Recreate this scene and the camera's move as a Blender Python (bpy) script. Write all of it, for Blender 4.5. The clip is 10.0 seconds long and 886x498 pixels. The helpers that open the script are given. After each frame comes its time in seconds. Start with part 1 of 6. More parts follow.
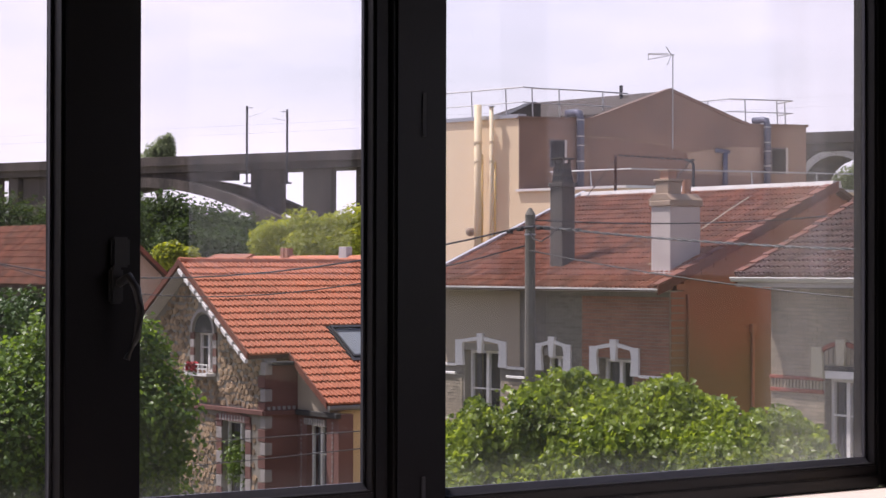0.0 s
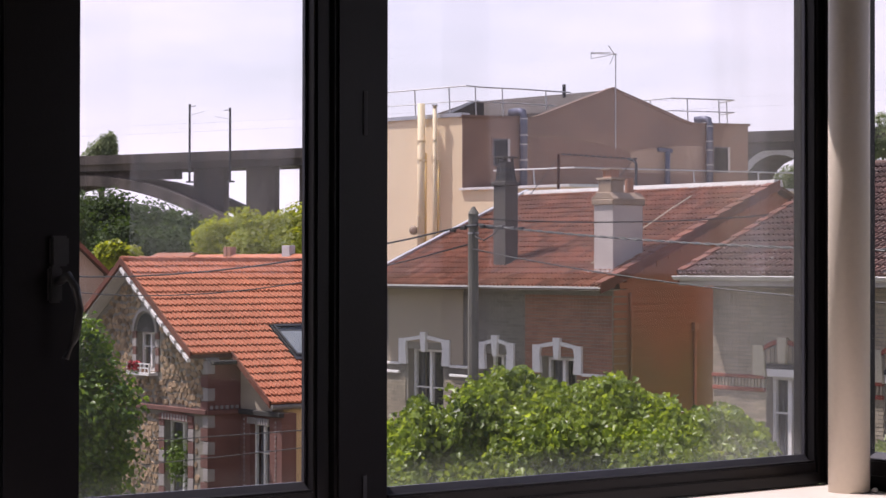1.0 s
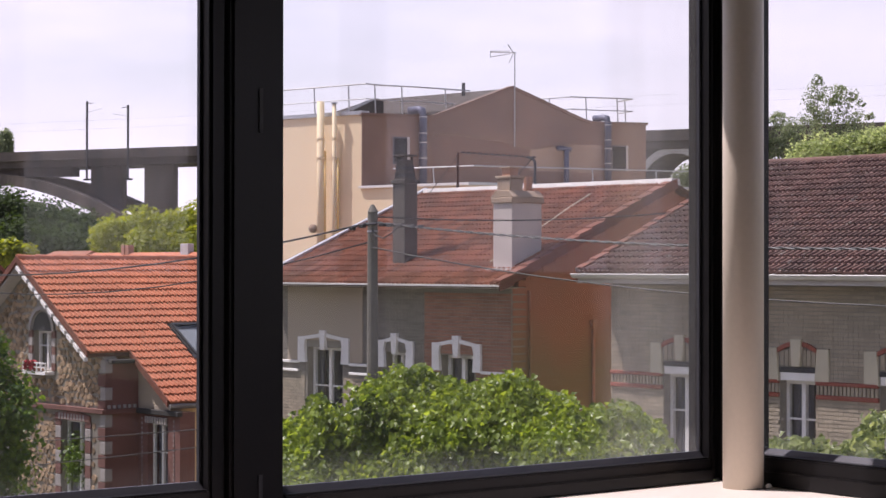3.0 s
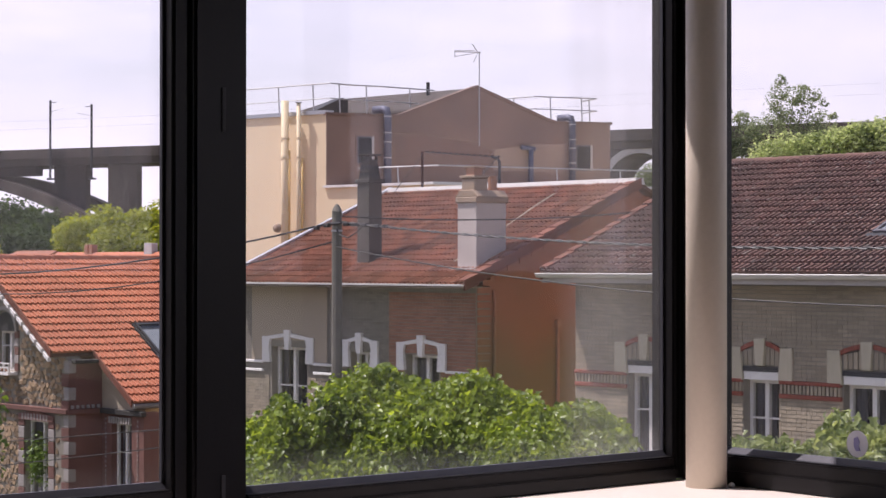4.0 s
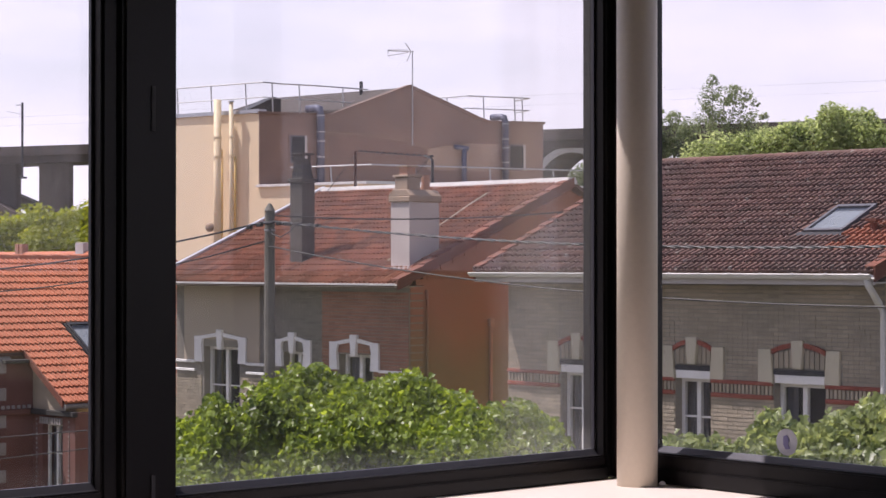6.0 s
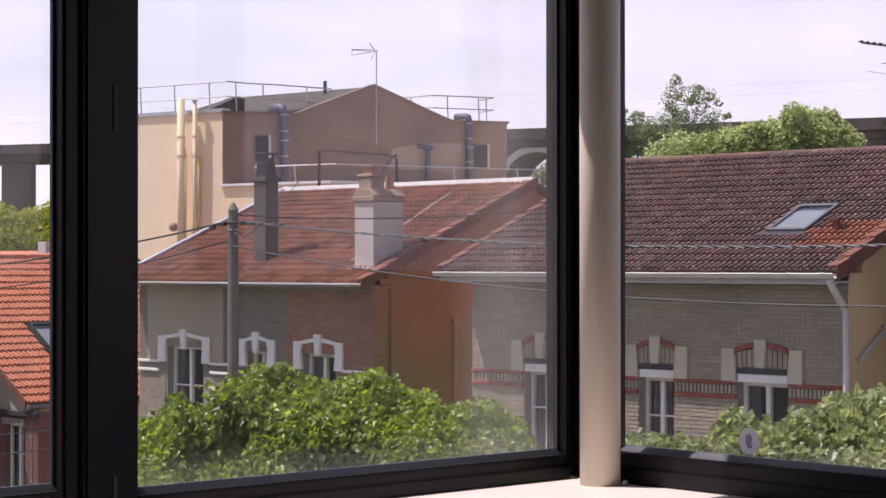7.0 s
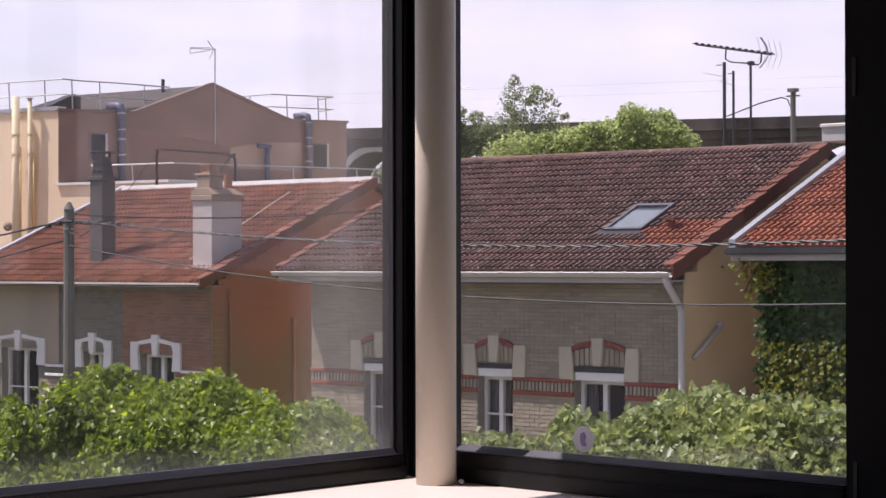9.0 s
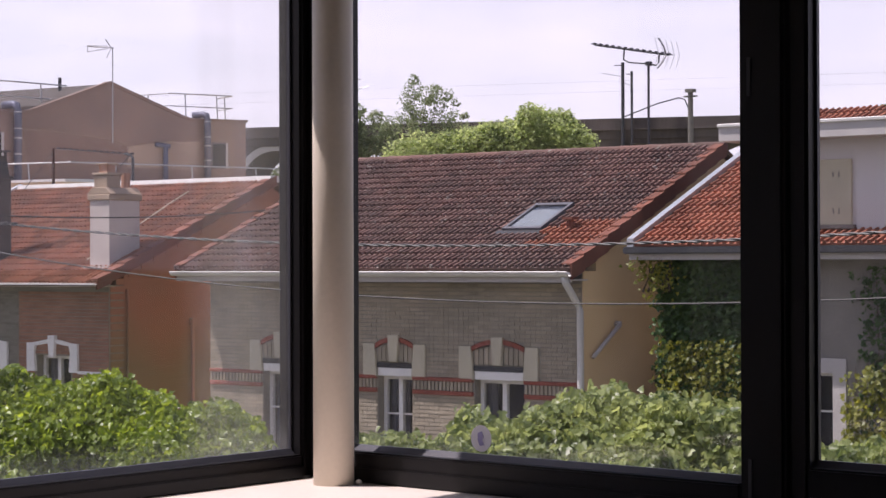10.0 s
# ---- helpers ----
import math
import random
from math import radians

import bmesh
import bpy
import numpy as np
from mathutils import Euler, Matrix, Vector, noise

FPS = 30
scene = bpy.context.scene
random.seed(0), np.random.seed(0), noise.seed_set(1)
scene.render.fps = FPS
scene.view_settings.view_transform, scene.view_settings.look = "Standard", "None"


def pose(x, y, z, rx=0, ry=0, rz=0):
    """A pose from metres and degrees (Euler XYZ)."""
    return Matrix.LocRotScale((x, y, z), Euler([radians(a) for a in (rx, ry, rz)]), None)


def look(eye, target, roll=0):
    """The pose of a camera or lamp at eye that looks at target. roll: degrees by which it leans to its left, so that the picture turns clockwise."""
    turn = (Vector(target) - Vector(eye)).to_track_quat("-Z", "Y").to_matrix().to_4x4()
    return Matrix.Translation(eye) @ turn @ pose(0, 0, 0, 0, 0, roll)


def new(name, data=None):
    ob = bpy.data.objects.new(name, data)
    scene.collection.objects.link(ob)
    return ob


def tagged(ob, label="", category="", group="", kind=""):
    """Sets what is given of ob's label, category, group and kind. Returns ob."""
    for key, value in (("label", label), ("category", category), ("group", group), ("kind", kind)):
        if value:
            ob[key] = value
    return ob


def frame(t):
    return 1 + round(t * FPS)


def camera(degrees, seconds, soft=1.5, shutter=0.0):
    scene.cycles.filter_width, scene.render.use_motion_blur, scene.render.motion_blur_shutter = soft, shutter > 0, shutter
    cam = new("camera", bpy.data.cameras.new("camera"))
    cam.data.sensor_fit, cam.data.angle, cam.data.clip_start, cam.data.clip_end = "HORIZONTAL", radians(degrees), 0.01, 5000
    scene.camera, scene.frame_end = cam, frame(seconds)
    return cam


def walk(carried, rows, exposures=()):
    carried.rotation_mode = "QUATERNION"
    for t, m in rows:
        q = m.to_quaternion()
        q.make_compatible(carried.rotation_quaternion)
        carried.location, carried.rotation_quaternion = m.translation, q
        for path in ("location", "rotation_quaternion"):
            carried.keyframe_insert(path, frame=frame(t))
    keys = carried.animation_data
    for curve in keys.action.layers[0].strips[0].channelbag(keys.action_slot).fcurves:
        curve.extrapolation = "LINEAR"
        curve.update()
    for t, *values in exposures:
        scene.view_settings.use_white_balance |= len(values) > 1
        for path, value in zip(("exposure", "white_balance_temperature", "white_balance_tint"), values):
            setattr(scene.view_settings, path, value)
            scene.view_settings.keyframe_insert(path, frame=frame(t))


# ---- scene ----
# camera: stands in an upper corner room and pans to the right on its head
cam = camera(25.05, 10.0)
PAN = [
    (0.0, 0.0000, 0.0000, 32.3, 0.55, -0.13),
    (0.5, 0.0029, 0.0005, 33.196, 0.53, -0.09),
    (1.0, 0.0052, 0.0010, 33.923, 0.515, -0.098),
    (1.5, 0.0076, 0.0014, 34.695, 0.51, -0.105),
    (2.0, 0.0099, 0.0018, 35.396, 0.49, -0.085),
    (2.5, 0.0121, 0.0022, 36.107, 0.472, -0.057),
    (3.0, 0.0144, 0.0027, 36.802, 0.464, -0.055),
    (4.5, 0.0190, 0.0035, 38.259, 0.447, -0.018),
    (5.0, 0.0205, 0.0038, 38.735, 0.445, -0.02),
    (5.5, 0.0220, 0.0041, 39.209, 0.44, -0.006),
    (7.0, 0.0270, 0.0050, 40.764, 0.417, 0.031),
    (7.5, 0.0289, 0.0053, 41.348, 0.411, 0.055),
    (8.0, 0.0329, 0.0061, 42.625, 0.4, 0.055),
    (8.5, 0.0376, 0.0069, 44.074, 0.396, 0.09),
    (9.0, 0.0417, 0.0077, 45.36, 0.396, 0.112),
    (9.5, 0.0460, 0.0085, 46.734, 0.384, 0.149),
    (10.0, 0.0508, 0.0094, 48.234, 0.376, 0.186),
]
EYE = 7.0
walk(cam, [(t, pose(x, y, EYE, 90 + pitch, roll, -heading)) for t, x, y, heading, pitch, roll in PAN],
     exposures=[(0.0, 0.30, 6200, 23), (10.0, 0.30, 6200, 23)])

# ---- light ----
SUN_AZ, SUN_EL = -38.0, 62.0          # heading from +y (clockwise), height
world = bpy.data.worlds.new("world")
scene.world = world
world.use_nodes = True
wn, wl = world.node_tree.nodes, world.node_tree.links
wn.clear()
sky = wn.new("ShaderNodeTexSky")
sky.sky_type = "NISHITA"
sky.sun_disc = False
sky.sun_elevation, sky.sun_rotation = radians(SUN_EL), radians(SUN_AZ)
sky.air_density, sky.dust_density, sky.ozone_density = 1.0, 2.0, 1.5
wtc = wn.new("ShaderNodeTexCoord")
wmap = wn.new("ShaderNodeMapping")
wmap.inputs["Scale"].default_value = (1.0, 1.0, 4.5)
wnoise = wn.new("ShaderNodeTexNoise")
wnoise.inputs["Scale"].default_value, wnoise.inputs["Detail"].default_value, wnoise.inputs["Roughness"].default_value = 2.6, 8, 0.55
wramp = wn.new("ShaderNodeValToRGB")
wramp.color_ramp.elements[0].position, wramp.color_ramp.elements[1].position = 0.34, 0.58
wramp.color_ramp.elements[0].color, wramp.color_ramp.elements[1].color = (0.60, 0.60, 0.60, 1), (1, 1, 1, 1)
wmix = wn.new("ShaderNodeMix")
wmix.data_type = "RGBA"
wmix.inputs[7].default_value = (9.4, 8.82, 9.6, 1)      # thin bright cloud
wbg = wn.new("ShaderNodeBackground")
wbg.inputs["Strength"].default_value = 0.1
wout = wn.new("ShaderNodeOutputWorld")
wl.new(wtc.outputs["Generated"], wmap.inputs["Vector"])
wl.new(wmap.outputs["Vector"], wnoise.inputs["Vector"])
wl.new(wnoise.outputs["Fac"], wramp.inputs["Fac"])
wsep = wn.new("ShaderNodeSeparateXYZ")
wl.new(wtc.outputs["Generated"], wsep.inputs[0])
whigh = wn.new("ShaderNodeMapRange")
whigh.inputs[1].default_value, whigh.inputs[2].default_value, whigh.inputs[3].default_value, whigh.inputs[4].default_value = 0.13, 0.42, 1.0, 0.12
wl.new(wsep.outputs["Z"], whigh.inputs[0])
wcov = wn.new("ShaderNodeMath")
wcov.operation = "MULTIPLY"
wl.new(wramp.outputs["Color"], wcov.inputs[0])
wl.new(whigh.outputs[0], wcov.inputs[1])
wl.new(wcov.outputs[0], wmix.inputs[0])
wl.new(sky.outputs["Color"], wmix.inputs[6])
wl.new(wmix.outputs[2], wbg.inputs["Color"])
wl.new(wbg.outputs["Background"], wout.inputs["Surface"])

sun = new("sun", bpy.data.lights.new("sun", "SUN"))
sun.data.energy, sun.data.angle, sun.data.color = 5.0, radians(0.6), (1.0, 0.93, 0.84)
sv = Vector((math.sin(radians(SUN_AZ)) * math.cos(radians(SUN_EL)), math.cos(radians(SUN_AZ)) * math.cos(radians(SUN_EL)), math.sin(radians(SUN_EL))))
sun.matrix_world = look(sv * 60, (0, 0, 0))


# ---- materials ----
def mat(name, base, rough=0.8, metal=0.0, vary=0.25, scale=3.0, fine=60.0, bump=0.2, second=None, per="", spec=0.4, stretch=(1, 1, 1), stain=0.5, speck=0.0):
    """Two scales of colour noise over a base, fine bump, and a random tone for each piece."""
    m = bpy.data.materials.new(name)
    m.use_nodes = True
    nt = m.node_tree
    n, l = nt.nodes, nt.links
    bsdf = n["Principled BSDF"]
    tc = n.new("ShaderNodeTexCoord")
    mp = n.new("ShaderNodeMapping")
    mp.inputs["Scale"].default_value = stretch
    geo = n.new("ShaderNodeNewGeometry")
    l.new(geo.outputs["Position"], mp.inputs["Vector"])
    a = n.new("ShaderNodeTexNoise")
    a.inputs["Scale"].default_value, a.inputs["Detail"].default_value = scale, 6
    b = n.new("ShaderNodeTexNoise")
    b.inputs["Scale"].default_value, b.inputs["Detail"].default_value = fine, 3
    l.new(mp.outputs["Vector"], a.inputs["Vector"])
    l.new(mp.outputs["Vector"], b.inputs["Vector"])
    ra = n.new("ShaderNodeMapRange")
    ra.inputs[1].default_value, ra.inputs[2].default_value = 0.5 - 0.2, 0.5 + 0.2
    l.new(a.outputs["Fac"], ra.inputs[0])
    mix = n.new("ShaderNodeMix")
    mix.data_type = "RGBA"
    c2 = second or tuple(x * (1 - vary) for x in base)
    mix.inputs[6].default_value, mix.inputs[7].default_value = (*base, 1), (*c2, 1)
    mul = n.new("ShaderNodeMath")
    mul.operation = "MULTIPLY"
    mul.inputs[1].default_value = stain * 2 if second is None else 1.0
    l.new(ra.outputs[0], mul.inputs[0])
    l.new(mul.outputs[0], mix.inputs[0])
    hsv = n.new("ShaderNodeHueSaturation")
    l.new(mix.outputs[2], hsv.inputs["Color"])
    rb = n.new("ShaderNodeMapRange")
    rb.inputs[1].default_value, rb.inputs[2].default_value = 0.25, 0.75
    rb.inputs[3].default_value, rb.inputs[4].default_value = 1 - vary * 0.5, 1 + vary * 0.5
    l.new(b.outputs["Fac"], rb.inputs[0])
    if per:
        src = n.new("ShaderNodeObjectInfo").outputs["Random"] if per == "object" else geo.outputs["Random Per Island"]
        rc = n.new("ShaderNodeMapRange")
        rc.inputs[3].default_value, rc.inputs[4].default_value = 1 - vary, 1 + vary
        l.new(src, rc.inputs[0])
        mm = n.new("ShaderNodeMath")
        mm.operation = "MULTIPLY"
        l.new(rb.outputs[0], mm.inputs[0])
        l.new(rc.outputs[0], mm.inputs[1])
        l.new(mm.outputs[0], hsv.inputs["Value"])
    else:
        l.new(rb.outputs[0], hsv.inputs["Value"])
    last = hsv.outputs["Color"]
    if speck:
        # small pale spots of lichen
        sp = n.new("ShaderNodeTexNoise")
        sp.inputs["Scale"].default_value, sp.inputs["Detail"].default_value = 9.0, 4
        l.new(geo.outputs["Position"], sp.inputs["Vector"])
        rs = n.new("ShaderNodeMapRange")
        rs.inputs[1].default_value, rs.inputs[2].default_value, rs.inputs[3].default_value, rs.inputs[4].default_value = 0.64, 0.70, 0.0, speck
        l.new(sp.outputs["Fac"], rs.inputs[0])
        ms = n.new("ShaderNodeMix")
        ms.data_type = "RGBA"
        ms.inputs[7].default_value = (0.36, 0.33, 0.29, 1)
        l.new(rs.outputs[0], ms.inputs[0])
        l.new(last, ms.inputs[6])
        last = ms.outputs[2]
    l.new(last, bsdf.inputs["Base Color"])
    bsdf.inputs["Roughness"].default_value, bsdf.inputs["Metallic"].default_value = rough, metal
    bsdf.inputs["Specular IOR Level"].default_value = spec
    if bump:
        bp = n.new("ShaderNodeBump")
        bp.inputs["Strength"].default_value, bp.inputs["Distance"].default_value = bump, 0.01
        l.new(b.outputs["Fac"], bp.inputs["Height"])
        l.new(bp.outputs["Normal"], bsdf.inputs["Normal"])
    return m


def leaf_mat(name, dark, light, trans=0.45, rough=0.42):
    m = bpy.data.materials.new(name)
    m.use_nodes = True
    n, l = m.node_tree.nodes, m.node_tree.links
    n.clear()
    out = n.new("ShaderNodeOutputMaterial")
    geo = n.new("ShaderNodeNewGeometry")
    ramp = n.new("ShaderNodeValToRGB")
    ramp.color_ramp.elements[0].color, ramp.color_ramp.elements[1].color = (*dark, 1), (*light, 1)
    noi = n.new("ShaderNodeTexNoise")
    noi.inputs["Scale"].default_value = 1.2
    l.new(geo.outputs["Position"], noi.inputs["Vector"])
    add = n.new("ShaderNodeMath")
    add.operation = "MULTIPLY_ADD"
    add.inputs[1].default_value = 0.6
    l.new(geo.outputs["Random Per Island"], add.inputs[0])
    mr = n.new("ShaderNodeMapRange")
    mr.inputs[1].default_value, mr.inputs[2].default_value, mr.inputs[3].default_value, mr.inputs[4].default_value = 0.3, 0.7, 0.0, 0.4
    l.new(noi.outputs["Fac"], mr.inputs[0])
    l.new(mr.outputs[0], add.inputs[2])
    l.new(add.outputs[0], ramp.inputs["Fac"])
    pb = n.new("ShaderNodeBsdfPrincipled")
    pb.inputs["Roughness"].default_value, pb.inputs["Specular IOR Level"].default_value = rough, 0.4
    l.new(ramp.outputs["Color"], pb.inputs["Base Color"])
    tr = n.new("ShaderNodeBsdfTranslucent")
    br = n.new("ShaderNodeHueSaturation")
    br.inputs["Hue"].default_value, br.inputs["Saturation"].default_value, br.inputs["Value"].default_value = 0.485, 1.1, 1.7
    l.new(ramp.outputs["Color"], br.inputs["Color"])
    l.new(br.outputs["Color"], tr.inputs["Color"])
    mx = n.new("ShaderNodeMixShader")
    mx.inputs[0].default_value = trans
    l.new(pb.outputs[0], mx.inputs[1])
    l.new(tr.outputs[0], mx.inputs[2])
    l.new(mx.outputs[0], out.inputs["Surface"])
    return m


def glass_mat(name, dust=0.0, gloss=1.0, haze_band=None):
    """A clear pane: Fresnel reflection over plain transparency, with a thin film of dust in streaks."""
    m = bpy.data.materials.new(name)
    m.use_nodes = True
    n, l = m.node_tree.nodes, m.node_tree.links
    n.clear()
    out = n.new("ShaderNodeOutputMaterial")
    tr = n.new("ShaderNodeBsdfTransparent")
    tr.inputs["Color"].default_value = (0.97, 0.975, 0.97, 1)
    gl = n.new("ShaderNodeBsdfGlossy")
    gl.inputs["Roughness"].default_value = 0.0
    fr = n.new("ShaderNodeLayerWeight")
    fr.inputs["Blend"].default_value = 0.5
    pw = n.new("ShaderNodeMath")
    pw.operation = "POWER"
    pw.inputs[1].default_value = 5.0
    l.new(fr.outputs["Facing"], pw.inputs[0])
    mul = n.new("ShaderNodeMath")
    mul.operation = "MULTIPLY_ADD"
    mul.inputs[1].default_value, mul.inputs[2].default_value = 0.96 * gloss, 0.042 * gloss
    l.new(pw.outputs[0], mul.inputs[0])
    mx = n.new("ShaderNodeMixShader")
    l.new(mul.outputs[0], mx.inputs[0])
    l.new(tr.outputs[0], mx.inputs[1])
    l.new(gl.outputs[0], mx.inputs[2])
    last = mx
    if dust:
        geo = n.new("ShaderNodeNewGeometry")
        mp = n.new("ShaderNodeMapping")
        mp.inputs["Scale"].default_value = (1.0, 1.0, 0.12)
        no = n.new("ShaderNodeTexNoise")
        no.inputs["Scale"].default_value, no.inputs["Detail"].default_value = 7.0, 3
        l.new(geo.outputs["Position"], mp.inputs["Vector"])
        l.new(mp.outputs["Vector"], no.inputs["Vector"])
        no2 = n.new("ShaderNodeTexNoise")
        no2.inputs["Scale"].default_value, no2.inputs["Detail"].default_value = 3.0, 6
        l.new(geo.outputs["Position"], no2.inputs["Vector"])
        r1 = n.new("ShaderNodeMapRange")
        r1.inputs[1].default_value, r1.inputs[2].default_value, r1.inputs[3].default_value, r1.inputs[4].default_value = 0.45, 0.75, 0.5, 1.0
        l.new(no.outputs["Fac"], r1.inputs[0])
        r2 = n.new("ShaderNodeMapRange")
        r2.inputs[1].default_value, r2.inputs[2].default_value, r2.inputs[3].default_value, r2.inputs[4].default_value = 0.35, 0.7, 0.2, dust
        r2.inputs[3].default_value = dust * 0.25
        l.new(no2.outputs["Fac"], r2.inputs[0])
        m2 = n.new("ShaderNodeMath")
        m2.operation = "MULTIPLY"
        l.new(r1.outputs[0], m2.inputs[0])
        l.new(r2.outputs[0], m2.inputs[1])
        # splash band along the lower edge of the pane
        sx = n.new("ShaderNodeSeparateXYZ")
        l.new(geo.outputs["Position"], sx.inputs[0])
        r3 = n.new("ShaderNodeMapRange")
        r3.inputs[1].default_value, r3.inputs[2].default_value, r3.inputs[3].default_value, r3.inputs[4].default_value = 6.585, 6.65, dust * 4.5, 0.0
        l.new(sx.outputs["Z"], r3.inputs[0])
        m3 = n.new("ShaderNodeMath")
        m3.operation = "MULTIPLY_ADD"
        l.new(r3.outputs[0], m3.inputs[0])
        l.new(no2.outputs["Fac"], m3.inputs[1])
        l.new(m2.outputs[0], m3.inputs[2])
        df = n.new("ShaderNodeBsdfDiffuse")
        df.inputs["Color"].default_value = (0.75, 0.74, 0.72, 1)
        tl = n.new("ShaderNodeBsdfTranslucent")
        tl.inputs["Color"].default_value = (0.75, 0.74, 0.72, 1)
        dm = n.new("ShaderNodeMixShader")
        l.new(df.outputs[0], dm.inputs[1])
        l.new(tl.outputs[0], dm.inputs[2])
        mx2 = n.new("ShaderNodeMixShader")
        amount = m3
        if haze_band:
            # pale band painted in for a reflection at one side: (axis, start, full, amount)
            dp = n.new("ShaderNodeVectorMath")
            dp.operation = "DOT_PRODUCT"
            dp.inputs[1].default_value = haze_band[0]
            l.new(geo.outputs["Position"], dp.inputs[0])
            r4 = n.new("ShaderNodeMapRange")
            r4.interpolation_type = "SMOOTHSTEP"
            r4.inputs[1].default_value, r4.inputs[2].default_value, r4.inputs[3].default_value, r4.inputs[4].default_value = haze_band[1], haze_band[2], 0.0, haze_band[3]
            l.new(dp.outputs["Value"], r4.inputs[0])
            amount = n.new("ShaderNodeMath")
            amount.operation = "MULTIPLY_ADD"
            l.new(r4.outputs[0], amount.inputs[0])
            l.new(r1.outputs[0], amount.inputs[1])
            l.new(m3.outputs[0], amount.inputs[2])
        l.new(amount.outputs[0], mx2.inputs[0])
        l.new(mx.outputs[0], mx2.inputs[1])
        l.new(dm.outputs[0], mx2.inputs[2])
        last = mx2
    l.new(last.outputs[0], out.inputs["Surface"])
    return m


M_FRAME = mat("black_aluminium", (0.010, 0.009, 0.010), 0.34, 0.0, 0.15, 6, 200, 0.03, spec=0.22)
M_GASKET = mat("grey_bead", (0.065, 0.065, 0.078), 0.35, 0.3, 0.1, 8, 150, 0.03)
M_SILL = mat("cream_sill_paint", (0.62, 0.555, 0.50), 0.5, 0, 0.06, 4, 90, 0.05)
M_PLASTER_IN = mat("interior_plaster", (0.74, 0.71, 0.67), 0.9, 0, 0.08, 2, 60, 0.1)
M_FLOOR_IN = mat("oak_floor", (0.30, 0.18, 0.09), 0.5, 0, 0.3, 2, 40, 0.1, stretch=(0.5, 6, 1))
M_PIPE = mat("cream_pipe_paint", (0.68, 0.59, 0.49), 0.45, 0, 0.05, 5, 100, 0.04)
M_PANE = glass_mat("window_pane", 0.04, 0.65)
HAZE_AXIS = (math.cos(radians(2.7)), math.sin(radians(2.7)), 0)
HAZE_AT = 3.054 * HAZE_AXIS[0] + 3.158 * HAZE_AXIS[1]
M_PANE_HAZE = glass_mat("hazed_window_pane", 0.03, 0.65, (HAZE_AXIS, HAZE_AT - 0.30, HAZE_AT - 0.14, 0.085))
M_PANE_CLEAN = glass_mat("cleaner_window_pane", 0.018, 0.65)
M_PANE_FAR = glass_mat("house_pane", 0.0, 0.9)
M_BUFF = mat("buff_brick", (0.365, 0.305, 0.228), 0.9, 0, 0.13, 0.9, 45, 0.5, per="object", second=(0.27, 0.235, 0.18))
M_BUFF_J = mat("buff_brick_joined", (0.365, 0.305, 0.228), 0.9, 0, 0.13, 0.9, 45, 0.5, per="island", second=(0.27, 0.235, 0.18))
M_GREY_J = mat("grey_brick", (0.22, 0.20, 0.175), 0.9, 0, 0.14, 1.2, 45, 0.5, per="island", second=(0.19, 0.175, 0.15))
# brick colour with the pane's orange reflection mixed in
M_REFLECTB_J = mat("reflection_russet_brick", (0.35, 0.18, 0.13), 0.9, 0, 0.12, 1.2, 45, 0.5, per="island", second=(0.24, 0.125, 0.085))
M_MORTAR = mat("mortar", (0.27, 0.245, 0.205), 0.95, 0, 0.25, 2, 50, 0.4)
M_FACE = mat("plain_block_face", (0.42, 0.38, 0.33), 0.9, 0, 0.12, 0.6, 20, 0.2)
M_STONE = mat("cream_stone", (0.52, 0.47, 0.36), 0.85, 0, 0.15, 3, 50, 0.3)
M_WHITE = mat("white_paint", (0.78, 0.76, 0.74), 0.7, 0, 0.1, 3, 70, 0.15)
M_REDTRIM = mat("red_brick_trim", (0.27, 0.075, 0.05), 0.85, 0, 0.25, 4, 50, 0.3, per="island")
M_OCHRE = mat("ochre_render", (0.72, 0.52, 0.29), 0.92, 0, 0.16, 1.0, 40, 0.35, second=(0.60, 0.43, 0.24))
# orange of a reflection in the window pane, put into the wall colour
M_ORANGE = mat("reflection_orange_render", (0.36, 0.150, 0.090), 0.9, 0, 0.16, 1.2, 40, 0.3, second=(0.29, 0.135, 0.080))
def fade_reflection(m, under, z_lo, z_hi):
    """Fades the painted reflection tint to the wall's ochre in ragged patches low down."""
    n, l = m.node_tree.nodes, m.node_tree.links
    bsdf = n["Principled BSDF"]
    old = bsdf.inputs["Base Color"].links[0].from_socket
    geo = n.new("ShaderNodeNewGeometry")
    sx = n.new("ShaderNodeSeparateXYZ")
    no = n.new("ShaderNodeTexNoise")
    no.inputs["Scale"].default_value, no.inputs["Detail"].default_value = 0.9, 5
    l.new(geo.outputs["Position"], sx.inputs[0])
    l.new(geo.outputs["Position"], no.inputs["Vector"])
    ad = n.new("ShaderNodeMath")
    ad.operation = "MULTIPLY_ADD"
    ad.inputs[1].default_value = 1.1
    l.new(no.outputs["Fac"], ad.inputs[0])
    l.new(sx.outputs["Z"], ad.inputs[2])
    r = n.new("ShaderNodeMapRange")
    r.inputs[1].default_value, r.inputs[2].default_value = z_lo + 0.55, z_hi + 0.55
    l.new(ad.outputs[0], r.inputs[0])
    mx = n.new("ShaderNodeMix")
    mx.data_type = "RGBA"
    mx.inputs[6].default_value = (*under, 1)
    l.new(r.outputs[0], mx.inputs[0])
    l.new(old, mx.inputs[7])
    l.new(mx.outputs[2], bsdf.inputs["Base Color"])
fade_reflection(M_ORANGE, (0.21, 0.155, 0.085), 5.25, 6.25)
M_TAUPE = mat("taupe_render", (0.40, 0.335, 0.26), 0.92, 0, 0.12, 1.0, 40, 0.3)
